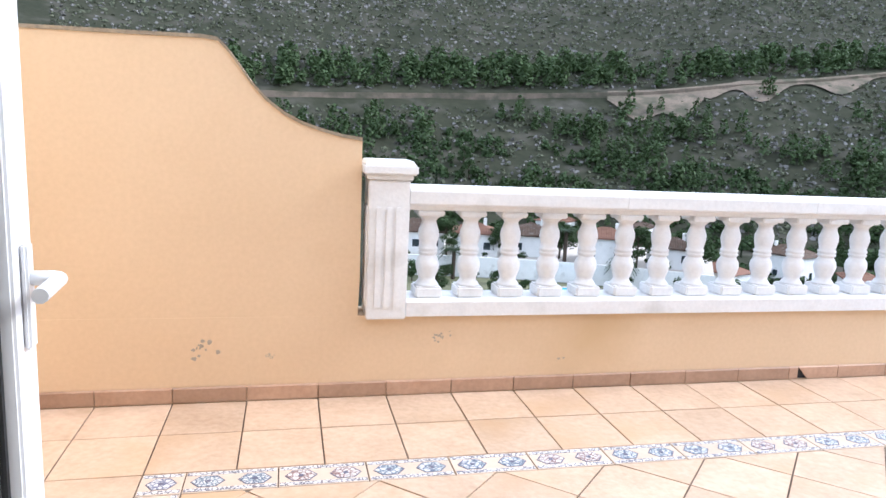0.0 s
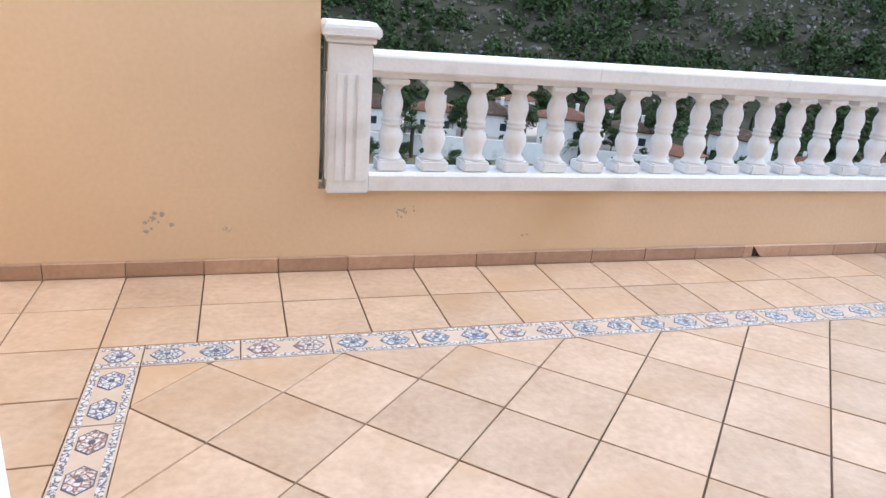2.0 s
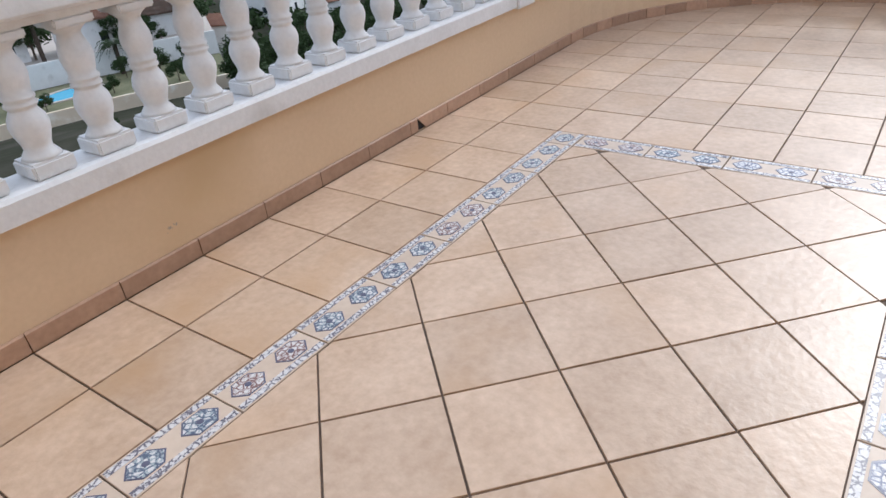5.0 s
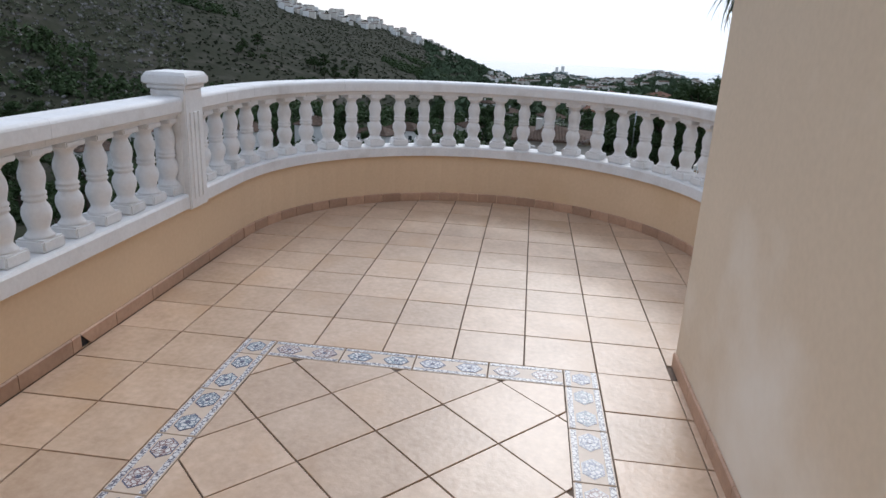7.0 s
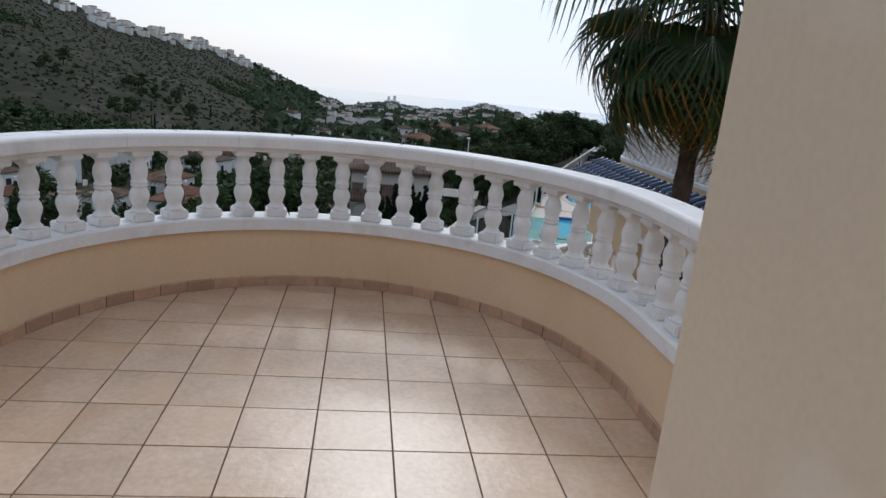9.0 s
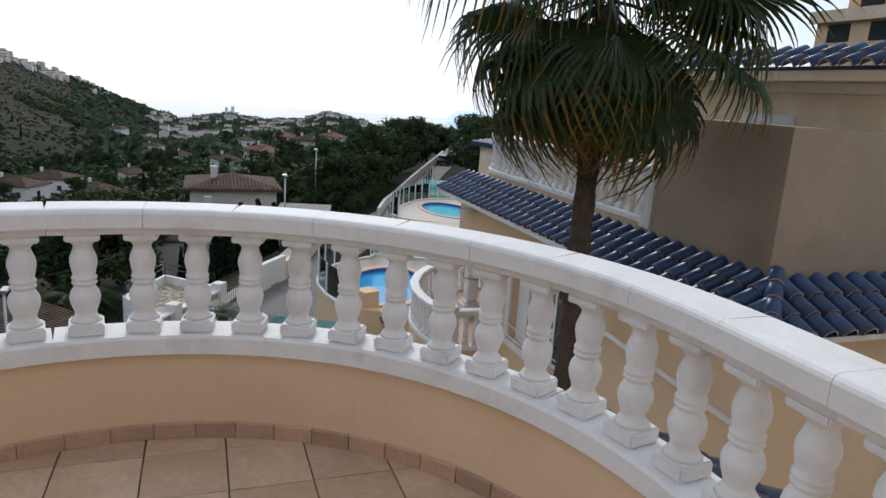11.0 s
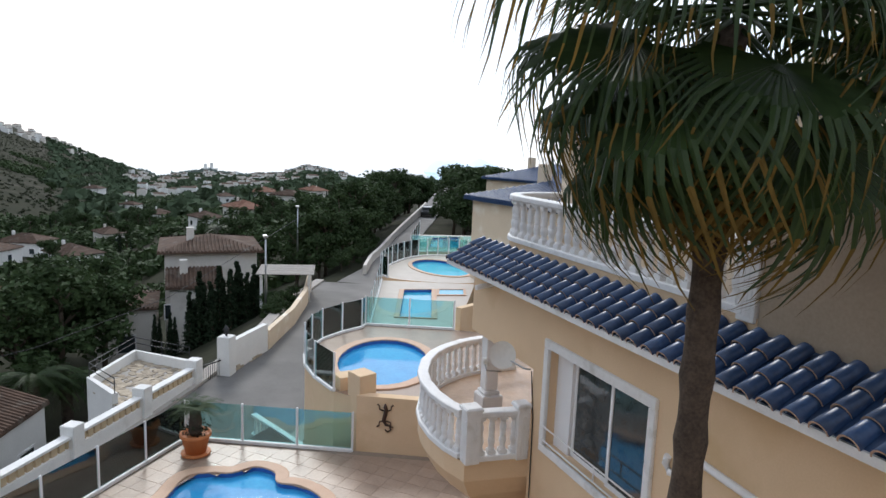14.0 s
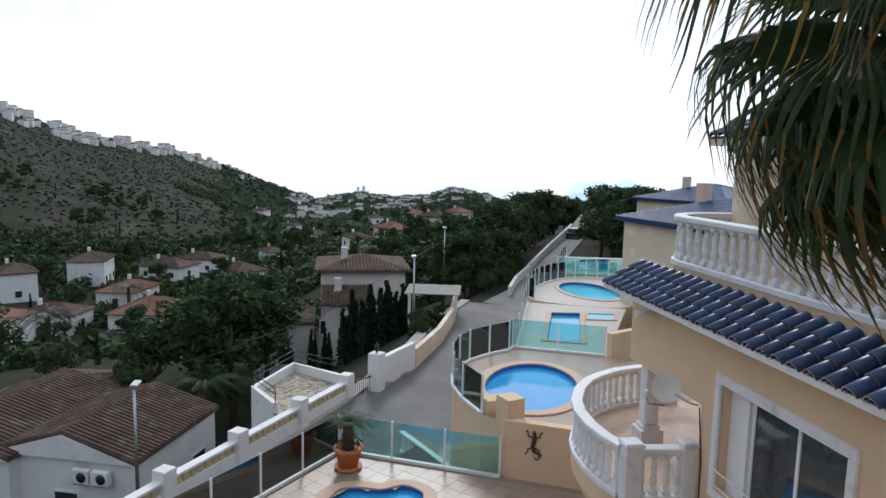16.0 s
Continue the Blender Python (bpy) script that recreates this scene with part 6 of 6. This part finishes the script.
def sector(r0, r1, a0=57, a1=86):
    return [polar(a0 + (a1 - a0) * i / 10, r0) for i in range(11)] + [polar(a1 - (a1 - a0) * i / 10, r1) for i in range(11)]


structure("floor_garden", prism(bmesh.new(), sector(92, 116), -27.0, -16.5), PALEDECK, "pale paved garden terrace round the valley villas", "terrace")
structure("floor_garden_low", prism(bmesh.new(), sector(78, 91.7), -27.0, -18.8), GRASSY, "planted lower garden terrace below the valley villas", "garden")
structure("wall_terrace", sweep(bmesh.new(), sector(92, 93)[:11], [(-0.2, -18.79), (-0.2, -15.9), (0.15, -15.9), (0.15, -18.79)]), WALLWHITE, "white retaining wall between the garden terraces", "wall")
structure("wall_terrace_low", sweep(bmesh.new(), sector(78, 79)[:11], [(-0.2, -24.0), (-0.2, -18.3), (0.15, -18.3), (0.15, -24.0)]), CREAM, "cream retaining wall below the lower garden", "wall")
for az, r, w, d, h, roof in ((82.5, 100, 8.5, 7, 3.3, ROOFTILE), (77.2, 99, 6.5, 6, 3.4, REDROOF), (72.3, 101, 7.5, 7, 3.3, ROOFTILE), (66.0, 99, 7.5, 6, 3.8, REDROOF), (60.4, 100, 7.0, 6, 3.0, ROOFTILE)):
    x, y = polar(az, r)
    house("valley_villa", "white villa with a tiled roof above garden terraces", x, y, w, d, h, az - 90, WALLWHITE, roof, -16.5)
hole = [(polar(69.3, 86)[0] + 4.2 * math.cos(a), polar(69.3, 86)[1] + 2.1 * math.sin(a) * (1 + 0.25 * math.cos(a))) for a in [2 * math.pi * i / 20 for i in range(20)]]
vp = thing("swimming_pool", "rounded blue pool in the valley villas' garden", "pool", (0, 0, -18.8), group="pools")
part("water", prism(bmesh.new(), hole, 0.01, 0.06), WATERPALE, vp)
part("coping", sweep(bmesh.new(), list(reversed(hole)), [(-0.02, 0.005), (-0.02, 0.12), (0.5, 0.12), (0.5, 0.005)], loop=True), PALEDECK, vp)
random.seed(77)
for az, r, sz in ((83, 88, 1.7), (80, 89, 1.4), (78, 86, 1.5), (75.5, 88, 1.2), (73, 84, 1.1), (64.5, 88, 1.6), (62, 86, 1.8), (59.5, 88, 1.7), (66, 82, 1.2), (71, 81, 1.1), (81, 82, 1.6), (76, 81, 1.3), (61, 81, 1.5)):
    plant(BUSHES, *polar(az, r), sz, -18.85)
for az, r, sz in ((79.8, 95.5, 0.8), (74.8, 95.5, 0.75), (63.3, 95.5, 0.85), (58.3, 96, 0.9), (84.9, 97, 0.9), (69.8, 98, 0.8), (64.6, 96.5, 0.55), (75.6, 97, 0.6), (61.9, 94.5, 0.5)):
    plant(PINES, *polar(az, r), sz, -16.5)
for az, r, sz in ((83.4, 94, 0.8), (81.5, 94.5, 0.7), (78.3, 94.2, 0.8), (76.4, 94.4, 0.6), (73.2, 94.3, 0.8), (71.2, 94.2, 0.7), (67.6, 94.2, 0.9), (65.1, 94.3, 0.7), (61.0, 94.2, 0.9), (59.2, 94.4, 0.8)):
    plant(BUSHES, *polar(az, r), sz, -16.5)
for az, r, h_, sd in ((69.4, 95.5, 4.6, 41), (79.3, 90, 4.2, 42), (64.6, 90.5, 3.8, 43)):
    date_palm(*polar(az, r), -16.5 if r > 92 else -18.8, h_, sd)

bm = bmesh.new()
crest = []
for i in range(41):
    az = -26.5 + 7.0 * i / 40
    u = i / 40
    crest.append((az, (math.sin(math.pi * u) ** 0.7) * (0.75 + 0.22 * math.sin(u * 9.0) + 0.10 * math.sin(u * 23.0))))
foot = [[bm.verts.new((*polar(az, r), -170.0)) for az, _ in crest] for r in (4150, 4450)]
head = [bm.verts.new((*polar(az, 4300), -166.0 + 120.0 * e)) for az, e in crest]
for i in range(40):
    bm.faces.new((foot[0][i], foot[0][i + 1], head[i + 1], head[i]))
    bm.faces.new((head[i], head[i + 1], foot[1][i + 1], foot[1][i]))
tagged(mesh_ob("backdrop", bm, DISTANCE, smooth=True), "headland far across the sea, its pale blue haze painted and glowing", "headland", kind="structure")

# ---- road side ----
def capped_wall(pts, z0, z1, label, material, thick=0.25):
    bm = sweep(bmesh.new(), pts, [(-thick / 2, z0), (-thick / 2, z1), (thick / 2, z1), (thick / 2, z0)])
    return structure("wall_garden", bm, material, label, "wall")


WL = [(18.0, 7.2), (22.4, 4.3), (25.2, 2.6), (27.8, 0.95), (30.6, -0.85), (33.3, -2.6)]
capped_wall(WL, -10.5, -7.72, "white painted garden wall along the road", WALLWHITE)
capped_wall(WL, -7.42, -7.34, "white coping over the pierced block band", WALLWHITE, 0.3)
screen = thing("block_screen", "band of pierced ochre blocks along the white wall", "screen wall")
bm = box(bmesh.new(), -0.13, 0.13, -0.06, 0.06, 0, 0.29)
blk = None
for x, y, hd in along(WL[1:], 0.30):
    for nm, dz in (("block", 0.0),):
        if blk is None:
            o = blk = part(nm, bm, BLOCKWALL, screen)
        else:
            o = new(nm, blk.data); o.parent = screen
        o.matrix_basis = pose(x, y, -7.715 + dz, 0, 0, hd) @ Matrix.Diagonal((0.8, 1, 1, 1))
for k, (x, y) in enumerate(WL[1:]):
    pl = mesh_ob("gate_pier" if k == 4 else "wall_pillar", box(bmesh.new(), -0.24, 0.24, -0.24, 0.24, -2.2, 1.05, 0.02), WALLWHITE)
    pl.matrix_basis = pose(x, y, -8.1, 0, 0, -32)
    tagged(pl, "square white pillar of the garden wall", "pillar", group="garden wall pillars")
capped_wall([(34.3, -3.95), (35.6, -4.85), (36.9, -5.75)], -9.0, -6.75, "white garden wall beside the gate", WALLWHITE)
capped_wall([(37.0, -5.82), (41.0, -7.6), (45.2, -9.0), (49.5, -10.0)], -9.0, -7.1, "ochre garden wall along the road bend", CREAM)
pl = mesh_ob("gate_pier", box(bmesh.new(), -0.28, 0.28, -0.28, 0.28, -0.8, 1.75, 0.02), WALLWHITE)
pl.matrix_basis = pose(34.2, -3.88, -8.2, 0, 0, -32)
tagged(pl, "tall white gate pier with a small lantern on top", "pillar")
lant = mesh_ob("lantern", lathe(bmesh.new(), [(0.05, 0), (0.05, 0.08), (0.11, 0.10), (0.13, 0.30), (0.05, 0.40), (0.01, 0.46)], 6), BLACKIRON)
lant.matrix_basis = pose(34.2, -3.88, -6.45)
tagged(lant, "small black lantern on the gate pier", "lantern")
gt = thing("metal_gate", "black iron driveway gate", "gate", (33.35, -2.75, -8.35), math.degrees(math.atan2(-1.05, 0.8)))
for z in (0.1, 0.9):
    part("gate_rail", box(bmesh.new(), 0, 1.3, -0.02, 0.02, z, z + 0.05), BLACKIRON, gt)
for k in range(12):
    part("bar", tube(bmesh.new(), [(0.05 + k * 0.109, 0, 0.0), (0.05 + k * 0.109, 0, 1.05)], 0.012, 5), BLACKIRON, gt)
# rough stone facing along the wall foot, with a ragged top edge
def stone_foot(path, z0, z1, side, seed):
    rnd = random.Random(seed)
    t = thing("stone_facing", "rough stone facing with a ragged top along the wall foot", "stone facing", kind="")
    for x, y, hd in along(path, 0.27):
        h_ = z1 - z0 + 0.09 * math.sin(x * 5.1) + rnd.uniform(-0.05, 0.05)
        for m in range(3):
            o = part("stone", box(bmesh.new(), -0.125, 0.125, -0.03, 0.03, h_ * m / 3 + 0.008, h_ * (m + 1) / 3, 0.0), STONES, t)
            o.matrix_basis = pose(x + side * math.sin(radians(hd)), y - side * math.cos(radians(hd)), z0, 0, 0, hd)


stone_foot(WL[1:], -8.95, -8.3, 0.155, 1)
stone_foot([(34.4, -4.02), (36.9, -5.75)], -8.5, -8.0, 0.155, 2)
# paved parking terrace with a parapet
PT = [(38.72, -0.16), (36.58, -2.47), (33.75, -2.3), (32.1, -1.35), (33.2, 0.25), (35.35, 1.34)]
structure("floor_parking", prism(bmesh.new(), PT, -14.0, -8.6), CONCRETE, "paved parking terrace beside the road", "terrace")
pav = bpy.data.objects["floor_parking"]
random.seed(31)
for k in range(520):
    x, y = random.uniform(32.3, 38.6), random.uniform(-2.4, 1.2)
    q = [(x + random.uniform(0.10, 0.19) * math.cos(a + random.uniform(-0.3, 0.3)), y + random.uniform(0.10, 0.19) * math.sin(a + random.uniform(-0.3, 0.3))) for a in (0, 1.25, 2.5, 3.8, 5.0)]
    inside = sum((a[1] > y) != (b[1] > y) and x < (b[0] - a[0]) * (y - a[1]) / (b[1] - a[1]) + a[0] for a, b in zip(PT, PT[1:] + PT[:1])) % 2
    if inside:
        part("paving_stone", prism(bmesh.new(), q, -8.6, -8.575 + random.uniform(0, 0.008)), STONES, pav)
capped_wall([PT[1], PT[0], PT[5], PT[4]], -14.0, -8.15, "white parapet round the parking terrace", WALLWHITE, 0.22)
rl = thing("railing", "thin black iron railing on the parapet", "railing")
for z in (-7.55, -7.8):
    part("rail", tube(bmesh.new(), [(p[0], p[1], z) for p in (PT[1], PT[0], PT[5], PT[4])], 0.02, 5), BLACKIRON, rl)
for p in (PT[1], PT[0], PT[5], PT[4], ((PT[0][0] + PT[1][0]) / 2, (PT[0][1] + PT[1][1]) / 2)):
    part("post", tube(bmesh.new(), [(p[0], p[1], -8.15), (p[0], p[1], -7.55)], 0.02, 5), BLACKIRON, rl)
# street lamps
for x, y, h in ((29.5, 4.55, 4.3), (45.0, -6.7, 4.4), (60.5, -11.0, 4.6)):
    lp = thing("street_lamp", "grey street lamp with a flat oval head", "street lamp", (x, y, -10.4 if y > 0 else -8.3), group="street lamps")
    part("pole", tube(bmesh.new(), [(0, 0, 0), (0, 0, h)], [0.07, 0.045], 8), STEEL, lp)
    part("head", box(bmesh.new(), -0.12, 0.5, -0.13, 0.13, h - 0.02, h + 0.1, 0.03), STEEL, lp)
# planted strip and balustrade between pool terrace and road
balustrade([(25.6, -5.55), (28.4, -4.4)], -8.3, "white stair balustrade beside the road", step=0.25, run=1.0, off=0.0, height=0.55)
# wall and trees along the upper road
capped_wall([(54.0, -14.9), (58.5, -16.6), (63.1, -18.8), (70.0, -21.8), (80.4, -26.5), (93.6, -32.6), (106.5, -38.5)], -9.5, -7.35, "pale rendered wall along the upper road", GREYWALL)
# parked car
car = thing("parked_car", "dark hatchback parked at the roadside", "car", (96.0, -35.1, -8.4), -25)
bm = bmesh.new()
prof = [(-2.0, 0.35), (-2.0, 0.8), (-1.7, 0.95), (-1.35, 1.40), (0.35, 1.45), (1.0, 0.98), (1.95, 0.80), (2.0, 0.35)]
for a, b in ((-0.85, 0.85),):
    L_ = [bm.verts.new((x, a * (0.82 if z > 1.2 else 1.0), z)) for x, z in prof]
    R_ = [bm.verts.new((x, b * (0.82 if z > 1.2 else 1.0), z)) for x, z in prof]
    bm.faces.new(L_); bm.faces.new(list(reversed(R_)))
    for i in range(len(prof)):
        bm.faces.new((L_[i], R_[i], R_[(i + 1) % len(prof)], L_[(i + 1) % len(prof)]))
part("body", bm, CARPAINT, car)
for x in (-1.25, 1.25):
    for s in (-0.8, 0.8):
        w = part("wheel", lathe(bmesh.new(), [(0.32, -0.1), (0.33, 0), (0.32, 0.1)], 14), RUBBER, car)
        w.matrix_basis = pose(x, s, 0.33, 90, 0, 0)
part("rear_window", box(bmesh.new(), -1.60, -1.58, -0.6, 0.6, 1.0, 1.3), DARKGLASS, car).matrix_basis = pose(-0.02, 0, 0)
# the next house down the slope
house("hillside_house", "cream house with a blue glazed tile roof", 33.5, -20.0, 8.0, 7.0, 4.4, 10, CREAM, BLUETILE, -5.2, "hip", 0.3, True, "")
house("hillside_house", "cream house with blue roof beyond the last pool", 58.0, -33.0, 9.0, 8.0, 5.0, 20, CREAM, BLUETILE, -6.0, "hip", 0.3, True, "")
# overhead cable
cb = mesh_ob("overhead_cable", tube(bmesh.new(), [(36.0, 9.0, -8.2), (41.0, 4.2, -8.4), (47.0, -1.5, -7.6), (58.0, -10.8, -4.2)], 0.018, 5), BLACKIRON)
tagged(cb, "thin dark overhead cable strung across the gardens", "cable")

# ---- terrace floor tiles ----
def tile_from(poly, z=0.0, gap=0.0034, parent=None, material=None, name="tile", share={}):
    n = len(poly)
    cx, cy = sum(p[0] for p in poly) / n, sum(p[1] for p in poly) / n
    key = (name, material.name) + tuple((round(p[0] - cx, 4), round(p[1] - cy, 4)) for p in poly)
    if key not in share:
        loc = []
        for p in poly:
            dx, dy = p[0] - cx, p[1] - cy
            d = math.hypot(dx, dy) or 1
            k = max(0.0, 1 - gap * 1.4 / d)
            loc.append((dx * k, dy * k))
        bm = prism(bmesh.new(), loc, -0.012, 0.0, inset=0.0015)
        bmesh.ops.recalc_face_normals(bm, faces=bm.faces)
        me = bpy.data.meshes.new(name)
        bm.to_mesh(me)
        bm.free()
        me.materials.append(material)
        share[key] = me
    ob = new(name, share[key])
    ob.parent = parent
    ob.matrix_basis = pose(cx, cy, z + random.uniform(-0.0008, 0.0008), random.uniform(-0.12, 0.12), random.uniform(-0.12, 0.12), 0)
    return ob


def inside_terrace(poly):
    for q in ((X0, 0, -1, 0), (0, -0.001, 0, 1), (0, YB, 0, -1)):
        poly = clip(poly, *q) if poly else poly
    if poly and max(p[0] for p in poly) > CX:
        for a in range(-88, 90, 8):
            c, s = math.cos(radians(a)), math.sin(radians(a))
            poly = clip(poly, CX + R * c, CY + R * s, c, s) if poly else poly
    if poly and min(p[1] for p in poly) < YH:
        if sum(p[0] for p in poly) / len(poly) < XH:
            poly = clip(poly, 0, YH, 0, -1)
        else:
            poly = clip(poly, XH, 0, -1, 0)
    return poly


for i in range(-3, 20):
    for j in range(0, 10):
        if -1 <= i < 10 and 2 <= j < 7:
            continue
        q = inside_terrace([(i * S, GY - j * S), ((i + 1) * S, GY - j * S), ((i + 1) * S, GY - (j + 1) * S), (i * S, GY - (j + 1) * S)])
        if len(q) > 2 and area(q) > 0.0015:
            tile_from(q, parent=floor, material=TILE)
bx0, bx1, by0, by1 = -S, 10 * S, GY - 7 * S, GY - 2 * S
E1, E2 = (0.242, -0.2265), (0.2365, 0.2415)     # the field of tiles lies a little askew to the border
for u in range(-30, 31):
    for v in range(-30, 31):
        cx, cy = 1.250 + E1[0] * u + E2[0] * v, -1.049 + E1[1] * u + E2[1] * v
        q = [(cx, cy), (cx + E2[0], cy + E2[1]), (cx + E1[0] + E2[0], cy + E1[1] + E2[1]), (cx + E1[0], cy + E1[1])]
        for e in ((bx0 + W, 0, -1, 0), (bx1 - W, 0, 1, 0), (0, by1 - W, 0, 1), (0, by0 + W, 0, -1)):
            q = clip(q, *e) if q else q
        if len(q) > 2 and area(q) > 0.001:
            tile_from(q, parent=floor, material=TILE)


def border_mesh(length, width, motif):
    """Painted border tile: plain field, two hexagon medallions, speckled strips on both long edges."""
    bm = bmesh.new()
    L, h = length / 2 - 0.0025, width / 2 - 0.0025
    prism(bm, [(-L, -h), (L, -h), (L, h), (-L, h)], -0.012, 0.0, inset=0.0015)
    for s in (-1, 1):
        prism(bm, [(-L + 0.004, s * (h - 0.006) - 0.022 * (s > 0)), (L - 0.004, s * (h - 0.006) - 0.022 * (s > 0)), (L - 0.004, s * (h - 0.006) + 0.022 * (s < 0)), (-L + 0.004, s * (h - 0.006) + 0.022 * (s < 0))], 0.0002, 0.0012, mi=2)
    n = 2 if length > 0.2 else 1
    for k in range(n):
        c = (k - (n - 1) / 2) * length / 2
        a = 0.062 if n == 2 else 0.055
        for rr, mi, z in ((1.0, 3, 0.0010), (0.9, 1, 0.0016)):
            pts = [(c - a * rr, 0), (c - a * 0.5 * rr, -0.040 * rr), (c + a * 0.5 * rr, -0.040 * rr), (c + a * rr, 0), (c + a * 0.5 * rr, 0.040 * rr), (c - a * 0.5 * rr, 0.040 * rr)]
            prism(bm, pts, 0.0002, z, mi=mi)
        lathe(bm, [(0.011, 0.0016), (0.010, 0.0022)], 8, c, 0, mi=3)
    bmesh.ops.recalc_face_normals(bm, faces=bm.faces)
    me = bpy.data.meshes.new("border_tile")
    bm.to_mesh(me)
    bm.free()
    for m in (BORDER, MOTIFS[motif], EDGING, LINEINK):
        me.materials.append(m)
    return me


LINEINK = mat("motif_ink", (0.13, 0.13, 0.19), (0.09, 0.09, 0.14), rough=0.3, bump=0.0)
lx, ly = (bx1 - bx0 - 2 * W) / 10, (by1 - by0 - 2 * W) / 4
LONG = [border_mesh(lx, W, k) for k in range(3)]
SIDE = [border_mesh(ly, W, k) for k in range(3)]
CORNER = [border_mesh(W, W, k) for k in range(3)]


def lay(me, x, y, rz):
    ob = new("border_tile", me)
    ob.parent = floor
    ob.matrix_basis = pose(x, y, 0.0, 0, 0, rz)


for k in range(10):
    lay(LONG[(k * 2) % 3 if k % 3 else 1], bx0 + W + lx * (k + 0.5), by1 - W / 2, 0)
    lay(LONG[(k + 1) % 3], bx0 + W + lx * (k + 0.5), by0 + W / 2, 180)
for k in range(4):
    lay(SIDE[k % 3], bx0 + W / 2, by0 + W + ly * (k + 0.5), 90)
    lay(SIDE[(k + 2) % 3], bx1 - W / 2, by0 + W + ly * (k + 0.5), 90)
for k, (x, y) in enumerate(((bx0, by1 - W), (bx1 - W, by1 - W), (bx0, by0), (bx1 - W, by0))):
    lay(CORNER[k % 3], x + W / 2, y + W / 2, 0)

# ---- skirting tiles ----
skirting = thing("baseboard", "brown terracotta skirting tiles along the foot of the walls", "skirting", kind="structure")
SKH = 0.074


def skirt_tile(path, cut=False):
    bm = bmesh.new()
    sec = [(-0.012, 0.001), (-0.012, SKH - 0.006), (-0.006, SKH), (-0.001, SKH), (-0.001, 0.001)]
    sweep(bm, path, sec)
    if cut:
        for v in bm.verts:
            if abs(v.co.x - path[0][0]) < 0.01:
                v.co.x += 0.065 if v.co.z < 0.02 else 0.0
    part("skirting_tile", bm, SKIRT, skirting)


for i in range(-3, 15):
    a, b = max(i * S, X0), min((i + 1) * S, CX)
    if b - a > 0.03:
        if i == 8:
            skirt_tile([(a + 0.002, 0.0), (a + S - 0.002, 0.0)])
        elif i == 9:
            skirt_tile([(a + 0.002, 0.0), (a + 0.060, 0.0)])
            skirt_tile([(a + 0.064, 0.0), (b - 0.002, 0.0)], True)
            # added black plate darkens the gap, where the pale wall would show
            part("hole_shade", box(bmesh.new(), a + 0.05, a + 0.14, -0.003, -0.0005, 0.002, 0.066), RUBBER, skirting, "black plate for the shade in the hole of a broken skirting tile")
        else:
            skirt_tile([(a + 0.002, 0.0), (b - 0.002, 0.0)])
pieces = 29
for i in range(pieces):
    a0, a1 = 90 - 180 * i / pieces - 0.12, 90 - 180 * (i + 1) / pieces + 0.12
    skirt_tile(arc(CX, CY, R, a0, a1, 2))
for i in range(8):
    a, b = CX - i * 0.17, CX - (i + 1) * 0.17
    if b > XH:
        skirt_tile([(a - 0.002, YB), (b + 0.002, YB)])
for i in range(12):
    a, b = XH - i * S, max(XH - (i + 1) * S, X0)
    if a > b + 0.02 and not (b < DX1 and a > DX0):
        skirt_tile([(a - 0.002, YH), (b + 0.002, YH)])
skirt_tile([(X0, YH + 0.01), (X0, YH + 1.3)]); skirt_tile([(X0, YH + 1.305), (X0, -0.013)])

# ---- pool terrace tiles ----
def within(p, poly):
    return sum((a[1] > p[1]) != (b[1] > p[1]) and p[0] < (b[0] - a[0]) * (p[1] - a[1]) / (b[1] - a[1]) + a[0] for a, b in zip(poly, poly[1:] + poly[:1])) % 2


hw_ = 0.31
for u in range(-40, 41):
    for v in range(-40, 41):
        cx, cy = 19.0 + hw_ * (u + v), -3.5 + hw_ * (u - v)
        if cx < 13.6:
            continue
        q = [(cx - hw_, cy), (cx, cy + hw_), (cx + hw_, cy), (cx, cy - hw_)]
        for e in ((20.0, 0.36, 0.636, 0.772), (23.3, -2.2, 0.89, -0.45), (0, -7.36 if cx < 15.2 else -10.2, 0, -1), (18.0, 0.2, -0.2, 1.0)):
            q = clip(q, *e) if q else q
        if len(q) < 3 or area(q) < 0.01:
            continue
        mid = (sum(p[0] for p in q) / len(q), sum(p[1] for p in q) / len(q))
        if within(mid, P0):
            continue
        tile_from(q, z=ZT, gap=0.004, parent=deck, material=DECK)
for x, z, w_, side in ((-0.19, 0.27, 0.035, 0), (0.93, 0.30, 0.02, 0), (0.1, 0.22, 0.012, 0), (1.6, 0.16, 0.012, 0)):
    rr_ = random.Random(int(x * 100))
    sc_ = thing("plaster_scuff", "small patch of flaked paint on the ochre wall", "wall scuff", (x, -0.0005, z), group="plaster scuffs")
    bm = bmesh.new()
    for k in range(14):
        px_, pz_, s_ = rr_.gauss(0, w_), rr_.gauss(0, w_ * 0.8), rr_.uniform(0.15, 0.4) * w_
        n_ = 6
        f_ = [bm.verts.new((px_ + s_ * math.cos(a_) * rr_.uniform(0.5, 1.3), -0.0006 - 0.0002 * k / 14, pz_ + s_ * math.sin(a_) * rr_.uniform(0.5, 1.3))) for a_ in [2 * math.pi * j_ / n_ for j_ in range(n_)]]
        bm.faces.new(f_)
    part("flake", bm, FLAKE, sc_)["kind"] = "stuff"
